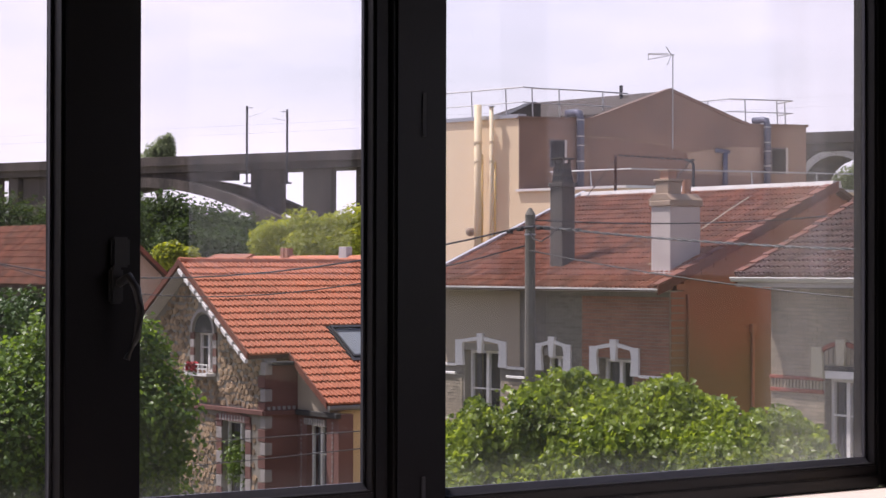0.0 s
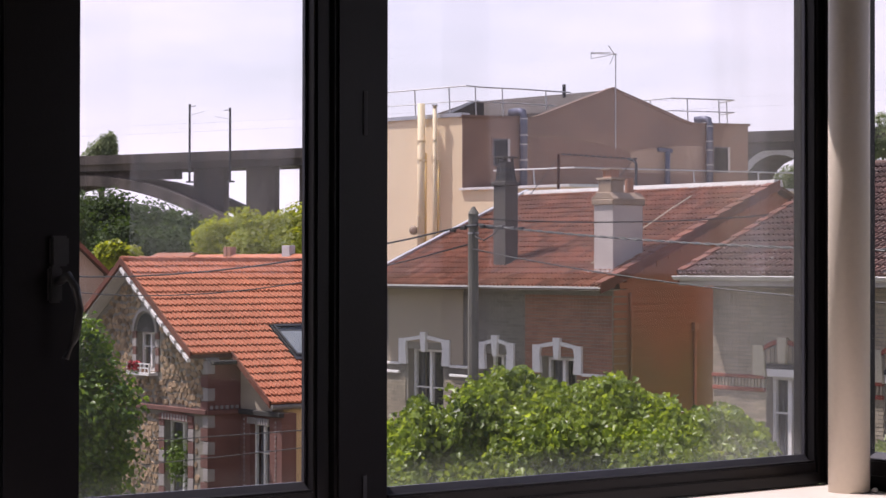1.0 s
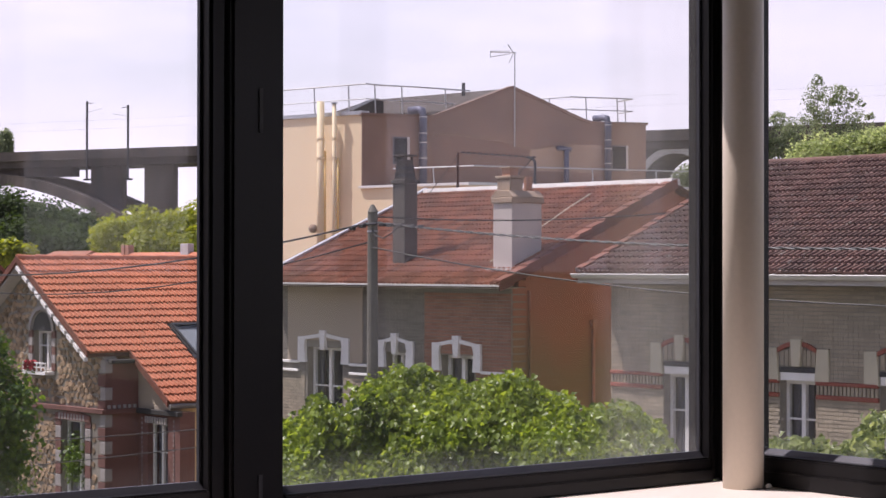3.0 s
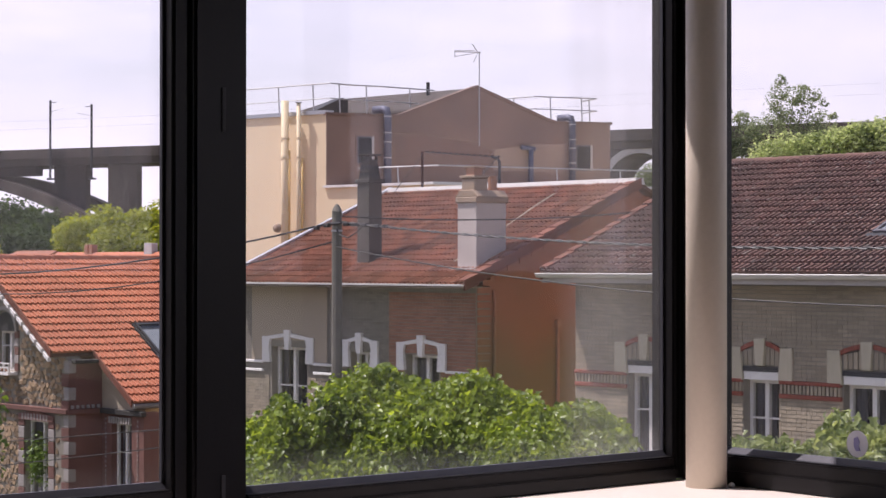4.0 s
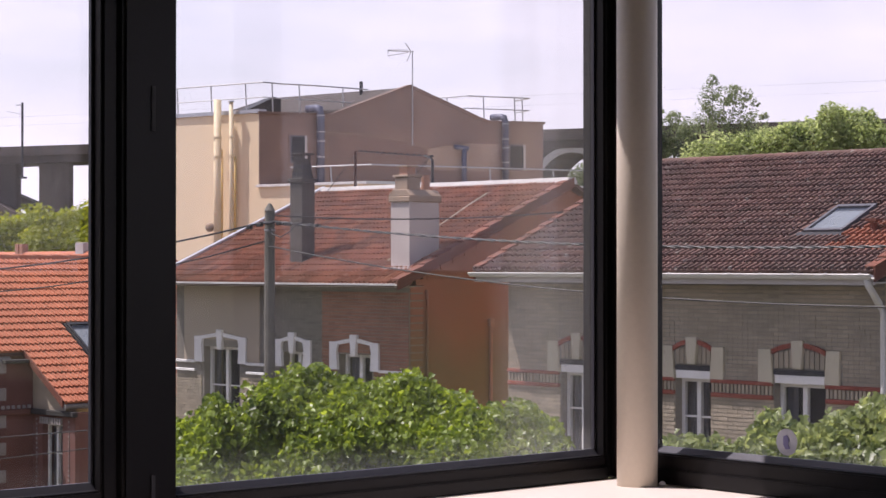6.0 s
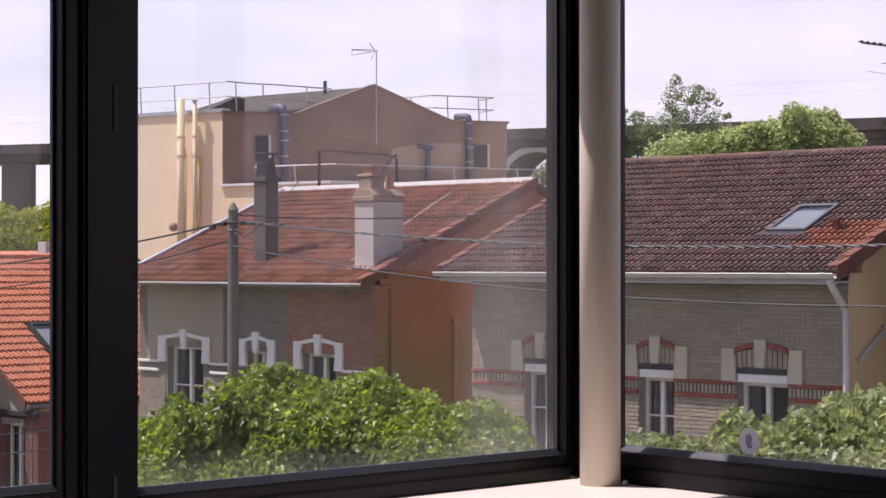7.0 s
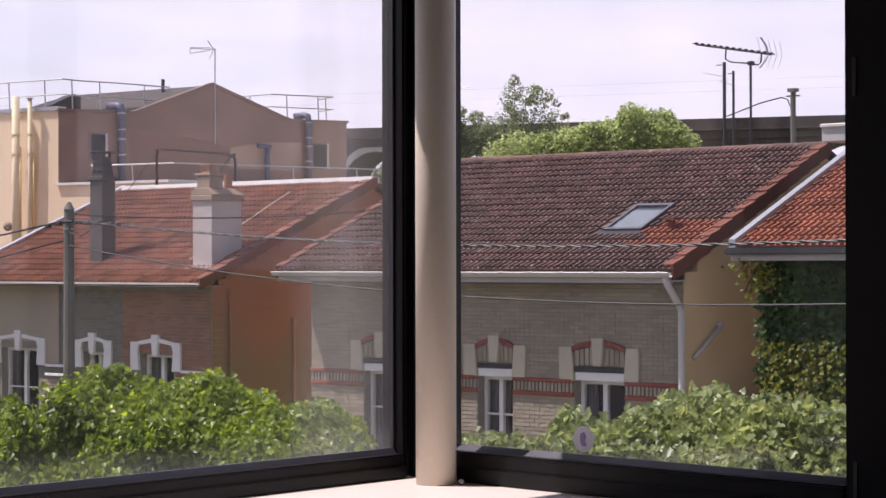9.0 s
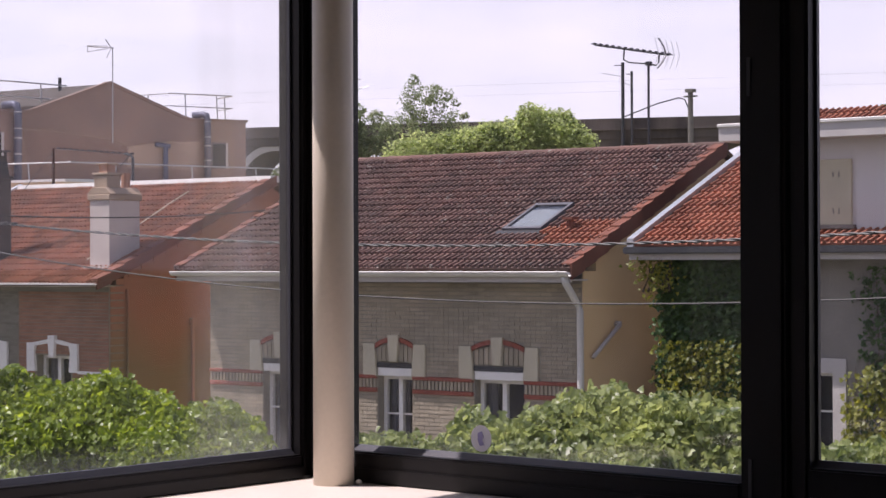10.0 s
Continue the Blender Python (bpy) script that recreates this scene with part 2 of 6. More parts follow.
M_BEIGE = mat("lit_beige_render", (0.86, 0.71, 0.49), 0.92, 0, 0.10, 0.5, 20, 0.25, second=(0.78, 0.63, 0.43))
M_BEIGE_OLD = mat("old_brown_render", (0.22, 0.145, 0.12), 0.92, 0, 0.35, 0.7, 15, 0.3, second=(0.17, 0.115, 0.095))
M_BEIGE_PALE = mat("repaired_render", (0.37, 0.28, 0.225), 0.92, 0, 0.3, 0.9, 15, 0.3, second=(0.24, 0.175, 0.145))
# darker copy of the beige render: the side's shade in its colour, plus stains
M_BEIGE_SHADED = mat("weathered_shaded_beige_render", (0.27, 0.185, 0.152), 0.92, 0, 0.2, 0.5, 15, 0.25, second=(0.175, 0.12, 0.10))
M_TILE3 = mat("brown_tile", (0.155, 0.083, 0.068), 0.85, 0, 0.24, 1.1, 14, 0.4, per="object", second=(0.105, 0.066, 0.057), speck=0.6)
M_TILE3_J = mat("brown_tile_joined", (0.155, 0.083, 0.068), 0.85, 0, 0.24, 1.1, 14, 0.4, per="island", second=(0.105, 0.066, 0.057), speck=0.6)
M_TILE_NEW = mat("orange_tile_new", (0.26, 0.095, 0.055), 0.8, 0, 0.22, 0.9, 35, 0.3, per="object")
M_TILE2 = mat("old_red_tile", (0.235, 0.088, 0.050), 0.85, 0, 0.3, 1.0, 14, 0.4, per="object", second=(0.20, 0.09, 0.055), speck=0.35)
M_TILE2_J = mat("old_red_tile_joined", (0.235, 0.088, 0.050), 0.85, 0, 0.3, 1.0, 14, 0.4, per="island", second=(0.20, 0.09, 0.055), speck=0.35)
M_TILE1 = mat("bright_orange_tile", (0.44, 0.15, 0.075), 0.8, 0, 0.07, 0.8, 35, 0.3, per="object", second=(0.37, 0.13, 0.07))
M_TILE1_J = mat("bright_orange_tile_joined", (0.44, 0.15, 0.075), 0.8, 0, 0.07, 0.8, 35, 0.3, per="island", second=(0.37, 0.13, 0.07))
M_TILE4 = mat("rust_red_tile", (0.21, 0.078, 0.048), 0.82, 0, 0.25, 1, 35, 0.3, per="object", second=(0.30, 0.11, 0.065))
M_TILE4_J = mat("rust_red_tile_joined", (0.21, 0.078, 0.048), 0.82, 0, 0.25, 1, 35, 0.3, per="island", second=(0.30, 0.11, 0.065))
M_UNDER = mat("roof_batten_shade", (0.12, 0.07, 0.05), 0.95, 0, 0.2, 3, 40, 0.2)
M_VERGE = mat("terracotta_verge", (0.17, 0.062, 0.040), 0.85, 0, 0.25, 2, 40, 0.3, per="island")
M_ZINC = mat("zinc", (0.48, 0.49, 0.52), 0.42, 0.6, 0.15, 3, 40, 0.1)
M_GUTTER = mat("white_gutter", (0.62, 0.60, 0.58), 0.5, 0.1, 0.15, 3, 40, 0.1)
M_DARKGUT = mat("slate_grey_gutter", (0.05, 0.05, 0.056), 0.5, 0.2, 0.15, 3, 40, 0.1)
M_FASCIA = mat("pale_fascia_board", (0.48, 0.45, 0.44), 0.7, 0, 0.12, 3, 60, 0.1)
M_PALEBLOCK = mat("dull_pale_block", (0.34, 0.31, 0.295), 0.85, 0, 0.2, 4, 50, 0.3)
M_DARKGLASS = mat("dark_room_behind_pane", (0.03, 0.03, 0.035), 0.9, 0, 0.1, 3, 60, 0.0)
M_CURTAIN = mat("net_curtain", (0.17, 0.165, 0.19), 0.9, 0, 0.2, 4, 20, 0.2, stretch=(8, 8, 0.5))
M_CHIM = mat("grey_cement_chimney", (0.24, 0.22, 0.20), 0.9, 0, 0.25, 2, 40, 0.35)
M_CHIMA = mat("sooty_render_chimney", (0.10, 0.088, 0.077), 0.9, 0, 0.3, 2, 40, 0.35, second=(0.06, 0.054, 0.048))
M_TANCAP = mat("tan_cement", (0.34, 0.25, 0.18), 0.9, 0, 0.25, 4, 50, 0.35, second=(0.25, 0.19, 0.14))
M_FARTILE = mat("grey_brown_far_tile", (0.085, 0.068, 0.060), 0.9, 0, 0.4, 1.5, 9, 0.4, per="island", second=(0.06, 0.05, 0.046))
M_UPPER = mat("off_white_render", (0.60, 0.57, 0.57), 0.9, 0, 0.1, 1.2, 40, 0.25)
M_CHIMW = mat("whitewashed_brick_chimney", (0.50, 0.44, 0.41), 0.85, 0, 0.15, 2, 40, 0.3)
M_RUST = mat("rusty_steel", (0.09, 0.045, 0.035), 0.8, 0.2, 0.3, 8, 60, 0.2)
M_POT = mat("terracotta_pot", (0.38, 0.2, 0.13), 0.85, 0, 0.2, 5, 60, 0.2)
M_SOOT = mat("sooty_grey_concrete", (0.065, 0.058, 0.052), 0.9, 0, 0.3, 5, 60, 0.3)
M_DARKCAP = mat("sooty_cement", (0.05, 0.047, 0.045), 0.9, 0, 0.2, 5, 60, 0.3)
M_STEEL = mat("galvanised_steel", (0.42, 0.42, 0.43), 0.45, 0.7, 0.1, 5, 60, 0.05)
M_DARKSTEEL = mat("dark_steel", (0.05, 0.05, 0.055), 0.55, 0.4, 0.1, 5, 60, 0.05)
M_DUSKSTEEL = mat("grey_painted_steel", (0.13, 0.125, 0.14), 0.5, 0.2, 0.15, 4, 50, 0.1)
M_SKY_SHEET = mat("grey_sky_sheet", (0.22, 0.24, 0.26), 0.8, 0, 0.1, 4, 50, 0.05)
M_BLUEPIPE = mat("blue_grey_duct", (0.12, 0.125, 0.18), 0.5, 0.2, 0.15, 4, 50, 0.1)
M_FLUE = mat("cream_flue_paint", (0.70, 0.57, 0.37), 0.6, 0, 0.1, 4, 50, 0.1)
M_YELLOWPIPE = mat("yellow_gas_pipe", (0.74, 0.52, 0.20), 0.5, 0, 0.1, 4, 50, 0.1)
M_CONC = mat("viaduct_concrete", (0.130, 0.105, 0.092), 0.95, 0, 0.5, 0.35, 3, 0.4, second=(0.048, 0.040, 0.037), stretch=(1, 1, 0.22))
M_POST = mat("weathered_pole", (0.185, 0.175, 0.15), 0.9, 0, 0.25, 3, 60, 0.3)
M_CABLE = mat("black_cable", (0.03, 0.03, 0.032), 0.6, 0, 0.1, 9, 90, 0.0)
M_CABLE_G = mat("weathered_grey_cable", (0.032, 0.031, 0.033), 0.5, 0, 0.1, 9, 90, 0.0)
M_CABLE_L = mat("grey_cable", (0.035, 0.034, 0.034), 0.6, 0, 0.1, 9, 90, 0.0)
M_RUBBLE = mat("rubble_stone", (0.28, 0.20, 0.125), 0.92, 0, 0.5, 2.5, 40, 0.6, per="object", second=(0.27, 0.19, 0.12))
M_MAROON = mat("maroon_brick", (0.165, 0.08, 0.066), 0.9, 0, 0.22, 2, 45, 0.4, per="island")
M_BARK = mat("bark", (0.12, 0.09, 0.065), 0.95, 0, 0.3, 6, 40, 0.5)
M_GRASS = mat("garden_ground", (0.10, 0.13, 0.05), 0.95, 0, 0.3, 0.3, 5, 0.4, second=(0.2, 0.17, 0.12))
M_ROAD = mat("asphalt", (0.055, 0.055, 0.056), 0.9, 0, 0.2, 0.8, 30, 0.3)
M_HANDLE = mat("grey_handle", (0.045, 0.045, 0.047), 0.35, 0.2, 0.1, 9, 90, 0.0)
M_STICKER = mat("white_sticker", (0.75, 0.74, 0.80), 0.6, 0, 0.05, 9, 90, 0.0)
M_STICKER_B = mat("violet_print", (0.30, 0.28, 0.50), 0.6, 0, 0.05, 9, 90, 0.0)
M_FLOWER = mat("red_petals", (0.45, 0.03, 0.05), 0.7, 0, 0.3, 9, 90, 0.0, per="island")
L_VINE = leaf_mat("vine_leaf", (0.016, 0.046, 0.008), (0.30, 0.39, 0.060), 0.5, 0.38)
L_VINE2 = leaf_mat("vine_leaf_pale", (0.032, 0.066, 0.016), (0.40, 0.45, 0.17), 0.46, 0.38)
L_TREE = leaf_mat("tree_leaf", (0.020, 0.055, 0.010), (0.18, 0.28, 0.04), 0.45)
L_DARK = leaf_mat("dark_tree_leaf", (0.013, 0.033, 0.007), (0.062, 0.10, 0.018), 0.35, 0.75)
L_LIGHT = leaf_mat("light_tree_leaf", (0.12, 0.16, 0.018), (0.34, 0.38, 0.05), 0.5)
L_PALE = leaf_mat("pale_tree_leaf", (0.12, 0.17, 0.055), (0.46, 0.52, 0.24), 0.6)
L_BIRCH = leaf_mat("birch_leaf", (0.10, 0.135, 0.07), (0.26, 0.30, 0.16), 0.55, 0.6)
L_IVY = leaf_mat("ivy_leaf", (0.018, 0.05, 0.012), (0.07, 0.13, 0.025), 0.25)
L_IVYGOLD = leaf_mat("golden_creeper_leaf", (0.07, 0.10, 0.013), (0.31, 0.31, 0.05), 0.4)

# ---- builders ----
STREET = pose(19.862, 16.778, 0, 0, 0, -85.8)      # x along the house fronts, y into the plots
IDENT = Matrix.Identity(4)
PLOT = Matrix.Translation((0, 0, 7.0)) @ Matrix.Scale(0.95, 4) @ Matrix.Translation((0, 0, -7.0)) @ STREET   # scaled towards the eye to stand forward, its outline kept in the camera's view
FRAMES = {}


def thing(name, at, builder, label, category, group="", kind=""):
    """An Empty for a thing, at a place of the builder's frame."""
    ob = new(name)
    ob.empty_display_size = 0.2
    ob.matrix_world = builder @ Matrix.Translation(at)
    FRAMES[ob.name] = (ob.matrix_world.copy(), builder.copy())
    return tagged(ob, label, category, group, kind)


def mesh_of(bm, name, material, m=None, smooth=False):
    if m is not None:
        bm.transform(m)
    bmesh.ops.recalc_face_normals(bm, faces=bm.faces[:])
    me = bpy.data.meshes.new(name)
    bm.to_mesh(me)
    bm.free()
    me.materials.append(material)
    if smooth:
        me.shade_smooth()
    return me


def part(name, bm, material, parent, label="", smooth=False):
    wm, builder = FRAMES[parent.name]
    ob = new(name, mesh_of(bm, name, material, wm.inverted() @ builder, smooth))
    ob.parent = parent
    FRAMES[ob.name] = (wm, builder)
    if label:
        ob["label"] = label
    return ob


def solid(name, bm, material, builder=IDENT, label="", category="", kind="", smooth=False):
    ob = new(name, mesh_of(bm, name, material, builder, smooth))
    return tagged(ob, label, category, "", kind)


def B():
    return bmesh.new()


def box(bm, x0, x1, y0, y1, z0, z1):
    v = [bm.verts.new((x, y, z)) for z in (z0, z1) for y in (y0, y1) for x in (x0, x1)]
    for f in ((0, 1, 3, 2), (4, 6, 7, 5), (0, 4, 5, 1), (2, 3, 7, 6), (0, 2, 6, 4), (1, 5, 7, 3)):
        bm.faces.new([v[i] for i in f])
    return bm


def bevelled(bm, w=0.004, seg=1):
    bmesh.ops.bevel(bm, geom=bm.edges[:], offset=w, segments=seg, affect="EDGES")
    return bm


def prism(bm, pts, axis, a0, a1):
    """Extrude a polygon: axis x -> pts are (y, z); y -> (x, z); z -> (x, y)."""
    def at(p, a):
        return {"x": (a, p[0], p[1]), "y": (p[0], a, p[1]), "z": (p[0], p[1], a)}[axis]
    lo, hi = [bm.verts.new(at(p, a0)) for p in pts], [bm.verts.new(at(p, a1)) for p in pts]
    bm.faces.new(lo)
    bm.faces.new(hi[::-1])
    for i in range(len(pts)):
        j = (i + 1) % len(pts)
        bm.faces.new((lo[i], hi[i], hi[j], lo[j]))
    return bm


def tube(bm, path, r, n=8, r1=None):
    """A round tube along a path of points, tapering from r to r1."""
    path = [Vector(p) for p in path]
    r1 = r if r1 is None else r1
    rings = []
    for i, p in enumerate(path):
        d = (path[min(i + 1, len(path) - 1)] - path[max(i - 1, 0)]).normalized()
        s = d.cross(Vector((0, 0, 1)) if abs(d.z) < 0.95 else Vector((1, 0, 0))).normalized()
        u = s.cross(d)
        rr = r + (r1 - r) * i / max(1, len(path) - 1)
        rings.append([bm.verts.new(p + (s * math.cos(a) + u * math.sin(a)) * rr) for a in [2 * math.pi * k / n for k in range(n)]])
    for a, b in zip(rings, rings[1:]):
        for k in range(n):
            bm.faces.new((a[k], a[(k + 1) % n], b[(k + 1) % n], b[k]))
    bm.faces.new(rings[0][::-1])
    bm.faces.new(rings[-1])
    return bm


def sag(p, q, drop, n=14):
    p, q = Vector(p), Vector(q)
    return [p.lerp(q, i / n) - Vector((0, 0, drop * 4 * (i / n) * (1 - i / n))) for i in range(n + 1)]


def wall(bm, x0, x1, z0, z1, y0, y1, holes=()):
    """A wall slab in the x-z plane with rectangular openings (x0, x1, z0, z1) cut through it."""
    xs = sorted({x0, x1, *[min(max(h[k], x0), x1) for h in holes for k in (0, 1)]})
    for xa, xb in zip(xs, xs[1:]):
        zs = [z0]
        for h in sorted(holes, key=lambda q: q[2]):
            if h[0] < (xa + xb) / 2 < h[1]:
                if h[2] > zs[-1]:
                    box(bm, xa, xb, y0, y1, zs[-1], h[2])
                zs.append(h[3])
        if z1 > zs[-1]:
            box(bm, xa, xb, y0, y1, zs[-1], z1)
    return bm


def bearing(deg, dist):
    """Place by heading and distance from the corner stand, fitted to the camera's view."""
    return dist * math.sin(radians(deg)), dist * math.cos(radians(deg))


def raw(name, verts, faces, material, parent=None, smooth=False):
    """An object from arrays that a loop has made."""
    me = bpy.data.meshes.new(name)
    me.from_pydata(verts, [], faces)
    me.materials.append(material)
    if smooth:
        me.shade_smooth()
    ob = new(name, me)
    if parent is not None:
        ob.parent = parent
    return ob


def leaves(centres, size, rng, flat=0.5, out=None, lobed=False):
    """Folded leaves round given centres, as arrays: plain pointed ones or lobed ones."""
    n = len(centres)
    nrm = rng.normal(size=(n, 3))
    nrm[:, 2] = np.abs(nrm[:, 2]) + flat
    if out is not None:
        nrm += out * 0.9
    nrm /= np.linalg.norm(nrm, axis=1)[:, None]
    t = rng.normal(size=(n, 3))
    t[:, 2] -= 0.5
    t -= (t * nrm).sum(1)[:, None] * nrm
    t /= np.linalg.norm(t, axis=1)[:, None]
    b = np.cross(nrm, t)
    s = (size * rng.uniform(0.55, 1.3, n))[:, None]
    base = centres - t * s * 0.5
    tip = centres + t * s * 0.62 - nrm * s * 0.12
    if lobed:
        half = [(-0.02, 0.30, 0.04), (0.22, 0.58, 0.12), (0.42, 0.30, 0.05), (0.70, 0.44, 0.08), (0.80, 0.18, 0.03)]
        cols = [base + t * s * 0.06] + [base + t * s * a + b * s * w_ + nrm * s * h for a, w_, h in half] + [tip] + [base + t * s * a - b * s * w_ + nrm * s * h for a, w_, h in half[::-1]]
        v = np.stack(cols, 1).reshape(-1, 3)
        f = []
        for i in range(n):
            k = 12 * i
            f += [tuple(range(k, k + 7)), (k, *range(k + 6, k + 12))]
        return v, f
    v = np.stack([base, base + t * s * 0.3 + b * s * 0.46 + nrm * s * 0.10, base + t * s * 0.75 + b * s * 0.34 + nrm * s * 0.06, tip,
                  base + t * s * 0.75 - b * s * 0.34 + nrm * s * 0.06, base + t * s * 0.3 - b * s * 0.46 + nrm * s * 0.10], 1).reshape(-1, 3)
    f = []
    for i in range(n):
        k = 6 * i
        f += [(k, k + 1, k + 2, k + 3), (k, k + 3, k + 4, k + 5)]
    return v, f


def crown(blobs, n, rng, shell=0.55):
    """Points in clumps: blobs are (x, y, z, rx, ry, rz)."""
    w = np.array([q[3] * q[4] + q[4] * q[5] + q[3] * q[5] for q in blobs])
    cnt = rng.multinomial(n, w / w.sum())
    pts, outs = [], []
    for q, c in zip(blobs, cnt):
        d = rng.normal(size=(c, 3))
        d /= np.linalg.norm(d, axis=1)[:, None]
        # twigs gather the leaves in tufts
        tuft = rng.normal(size=(max(3, c // 14), 3))
        tuft /= np.linalg.norm(tuft, axis=1)[:, None]
        pick = rng.integers(0, len(tuft), c)
        tr = rng.uniform(0.62, 1.22, len(tuft))
        d = d * 0.5 + tuft[pick] * 0.85
        d /= np.linalg.norm(d, axis=1)[:, None]
        r = shell + (1 - shell) * rng.random(c) ** 0.6
        r *= tr[pick]
        pts.append(np.array(q[:3]) + d * r[:, None] * np.array(q[3:6]))
        outs.append(d)
    return np.concatenate(pts), np.concatenate(outs)


def tree(name, at, blobs, n, leaf, size, trunk_r, seed, label, category="tree", flat=0.3):
    """A tapered trunk with limbs into each clump, and a crown of leaves."""
    rng = np.random.default_rng(seed)
    t = thing(name, (at[0], at[1], 0), IDENT, label, category)
    bm = B()
    top = min(q[2] - 0.3 * q[5] for q in blobs)
    tube(bm, [(at[0], at[1], 0), (at[0] + 0.05, at[1], top * 0.5), (at[0], at[1] + 0.05, top)], trunk_r, 9, trunk_r * 0.6)
    for q in blobs:
        tube(bm, [(at[0], at[1], top * 0.7), ((at[0] + q[0]) / 2, (at[1] + q[1]) / 2, (top * 0.8 + q[2]) / 2 + 0.1), (q[0], q[1], q[2] + 0.3 * q[5])], trunk_r * 0.45, 6, trunk_r * 0.08)
    part("trunk", bm, M_BARK, t, smooth=True)
    c, o = crown(blobs, n, rng)
    v, f = leaves(c - np.array([at[0], at[1], 0]), size, rng, flat, o)
    cr = raw("crown", v.tolist(), f, leaf, t)
    cr["kind"] = "stuff"
    return t


def sky_tile(w, l, roll=0.026, th=0.036):
    """One interlocking roof tile: two rolls with pans between them, standing proud at its lower edge. u across, v up the slope, n out."""
    prof = [(0.0, 0.0), (0.03, 0.8), (0.11, 1.0), (0.20, 0.85), (0.25, 0.05), (0.50, 0.0), (0.53, 0.8), (0.61, 1.0), (0.70, 0.85), (0.75, 0.05), (1.0, 0.0)]
    v, f = [], []
    for u, h in prof:
        v += [(u * w, 0, h * roll + th), (u * w, l * 1.12, h * roll * 0.8), (u * w, 0, -0.004)]
    for i in range(len(prof) - 1):
        a, b = 3 * i, 3 * i + 3
        f += [(a, b, b + 1, a + 1), (a + 2, b + 2, b, a)]
    return v, f


def tiled(roof, house, origin, u, v, width, length, tw, tl, m_piece, m_join, near, group_new=None, hole=(), roll=0.042, lip=0.022):
    """Courses of tiles over a slope. near: (u0, u1, v0, v1) in which each tile is a part of its own."""
    wm, builder = FRAMES[house.name]
    inv = wm.inverted() @ builder
    o, u, v = Vector(origin), Vector(u).normalized(), Vector(v).normalized()
    nrm = u.cross(v)
    rows, cols = int(round(length / tl)), int(round(width / tw))
    tw, tl = width / cols, length / rows
    tv, tf = sky_tile(tw * 0.995, tl, roll, lip)
    base = bpy.data.meshes.new("tile")
    base.from_pydata(tv, [], tf)
    base.materials.append(m_piece)
    newmesh = base.copy()
    newmesh.materials.clear()
    newmesh.materials.append(group_new[1] if group_new else m_piece)
    av, af, made = [], [], 0
    rng = np.random.default_rng(rows * 31 + cols)
    for r in range(rows):
        for c in range(cols):
            uu, vv = c * tw, r * tl
            if any(h[0] < uu + tw / 2 < h[1] and h[2] < vv + tl / 2 < h[3] for h in hole):
                continue
            m = Matrix((u, v, nrm)).transposed().to_4x4()
            j = rng.normal(size=3) * (0.003, 0.004, 0.003)
            m.translation = o + u * (uu + j[0]) + v * (vv + j[1]) + nrm * (0.012 + abs(j[2]))
            m = m @ Matrix.Rotation(rng.normal() * 0.008, 4, "Z")
            is_new = group_new and group_new[0](uu, vv)
            if is_new or (made < 300 and near[0] <= uu <= near[1] and near[2] <= vv <= near[3]):
                ob = new("tile", newmesh if is_new else base)
                ob.parent = roof
                ob.matrix_basis = inv @ m
                made += 1
            else:
                k = len(av)
                mm = inv @ m
                av += [tuple(mm @ Vector(p)) for p in tv]
                af += [tuple(i + k for i in q) for q in tf]
    if av:
        ob = raw("tiles", av, af, m_join, roof)
        ob["kind"] = "stuff"


def bricks(parent, house, x0, x1, z0, z1, y, m_piece, m_join, holes=(), near=None, bw=0.22, bh=0.0715, proud=0.012):
    """Running bond on a front at depth y; near: x range whose bricks are parts of their own."""
    wm, builder = FRAMES[house.name]
    inv = wm.inverted() @ builder
    bm = B()
    box(bm, 0, bw - 0.005, -proud, 0.02, 0, bh - 0.009)
    base = mesh_of(bm, "brick", m_piece)
    pv = [tuple(q.co) for q in base.vertices]
    pf = [tuple(q.vertices) for q in base.polygons]
    av, af, made = [], [], 0
    rng = np.random.default_rng(int(abs(x0) * 100) + 7)
    row = 0
    z = z0
    while z + bh <= z1 + 1e-6:
        x = x0 - (bw / 2 if row % 2 else 0)
        while x < x1:
            xa, xb = max(x, x0), min(x + bw, x1)
            ok = xb - xa > 0.05
            for h in holes:
                if h[2] < z + bh * 0.6 and z + bh * 0.4 < h[3]:
                    if h[0] <= xa + 0.01 and xb - 0.01 <= h[1]:
                        ok = False
                    elif h[0] < xb and h[1] > xb:
                        xb = h[0]
                    elif h[1] > xa and h[0] < xa:
                        xa = h[1]
            if ok and xb - xa > 0.04:
                m = Matrix.Translation((xa, y + rng.normal() * 0.002, z)) @ Matrix.Diagonal(((xb - xa - 0.005) / (bw - 0.005), 1, 1, 1))
                if near and made < 300 and near[0] <= xa <= near[1] and near[2] <= z <= near[3]:
                    ob = new("brick", base)
                    ob.parent = parent
                    ob.matrix_basis = inv @ m
                    made += 1
                else:
                    k, mm = len(av), inv @ m
                    av += [tuple(mm @ Vector(p)) for p in pv]
                    af += [tuple(i + k for i in q) for q in pf]
            x += bw
        z += bh
        row += 1
    ob = raw("bricks", av, af, m_join, parent)
    ob["kind"] = "stuff"

# ---- ground ----
solid("ground", box(B(), -1500, 1500, -1500, 1500, -0.5, 0.0), M_GRASS, IDENT, "garden ground of grass and bare earth", "ground", "structure")
solid("road", box(B(), -60, 40, -12.5, -7.0, -0.3, 0.02), M_ROAD, STREET, "grey asphalt street along the house fronts", "road", "structure")
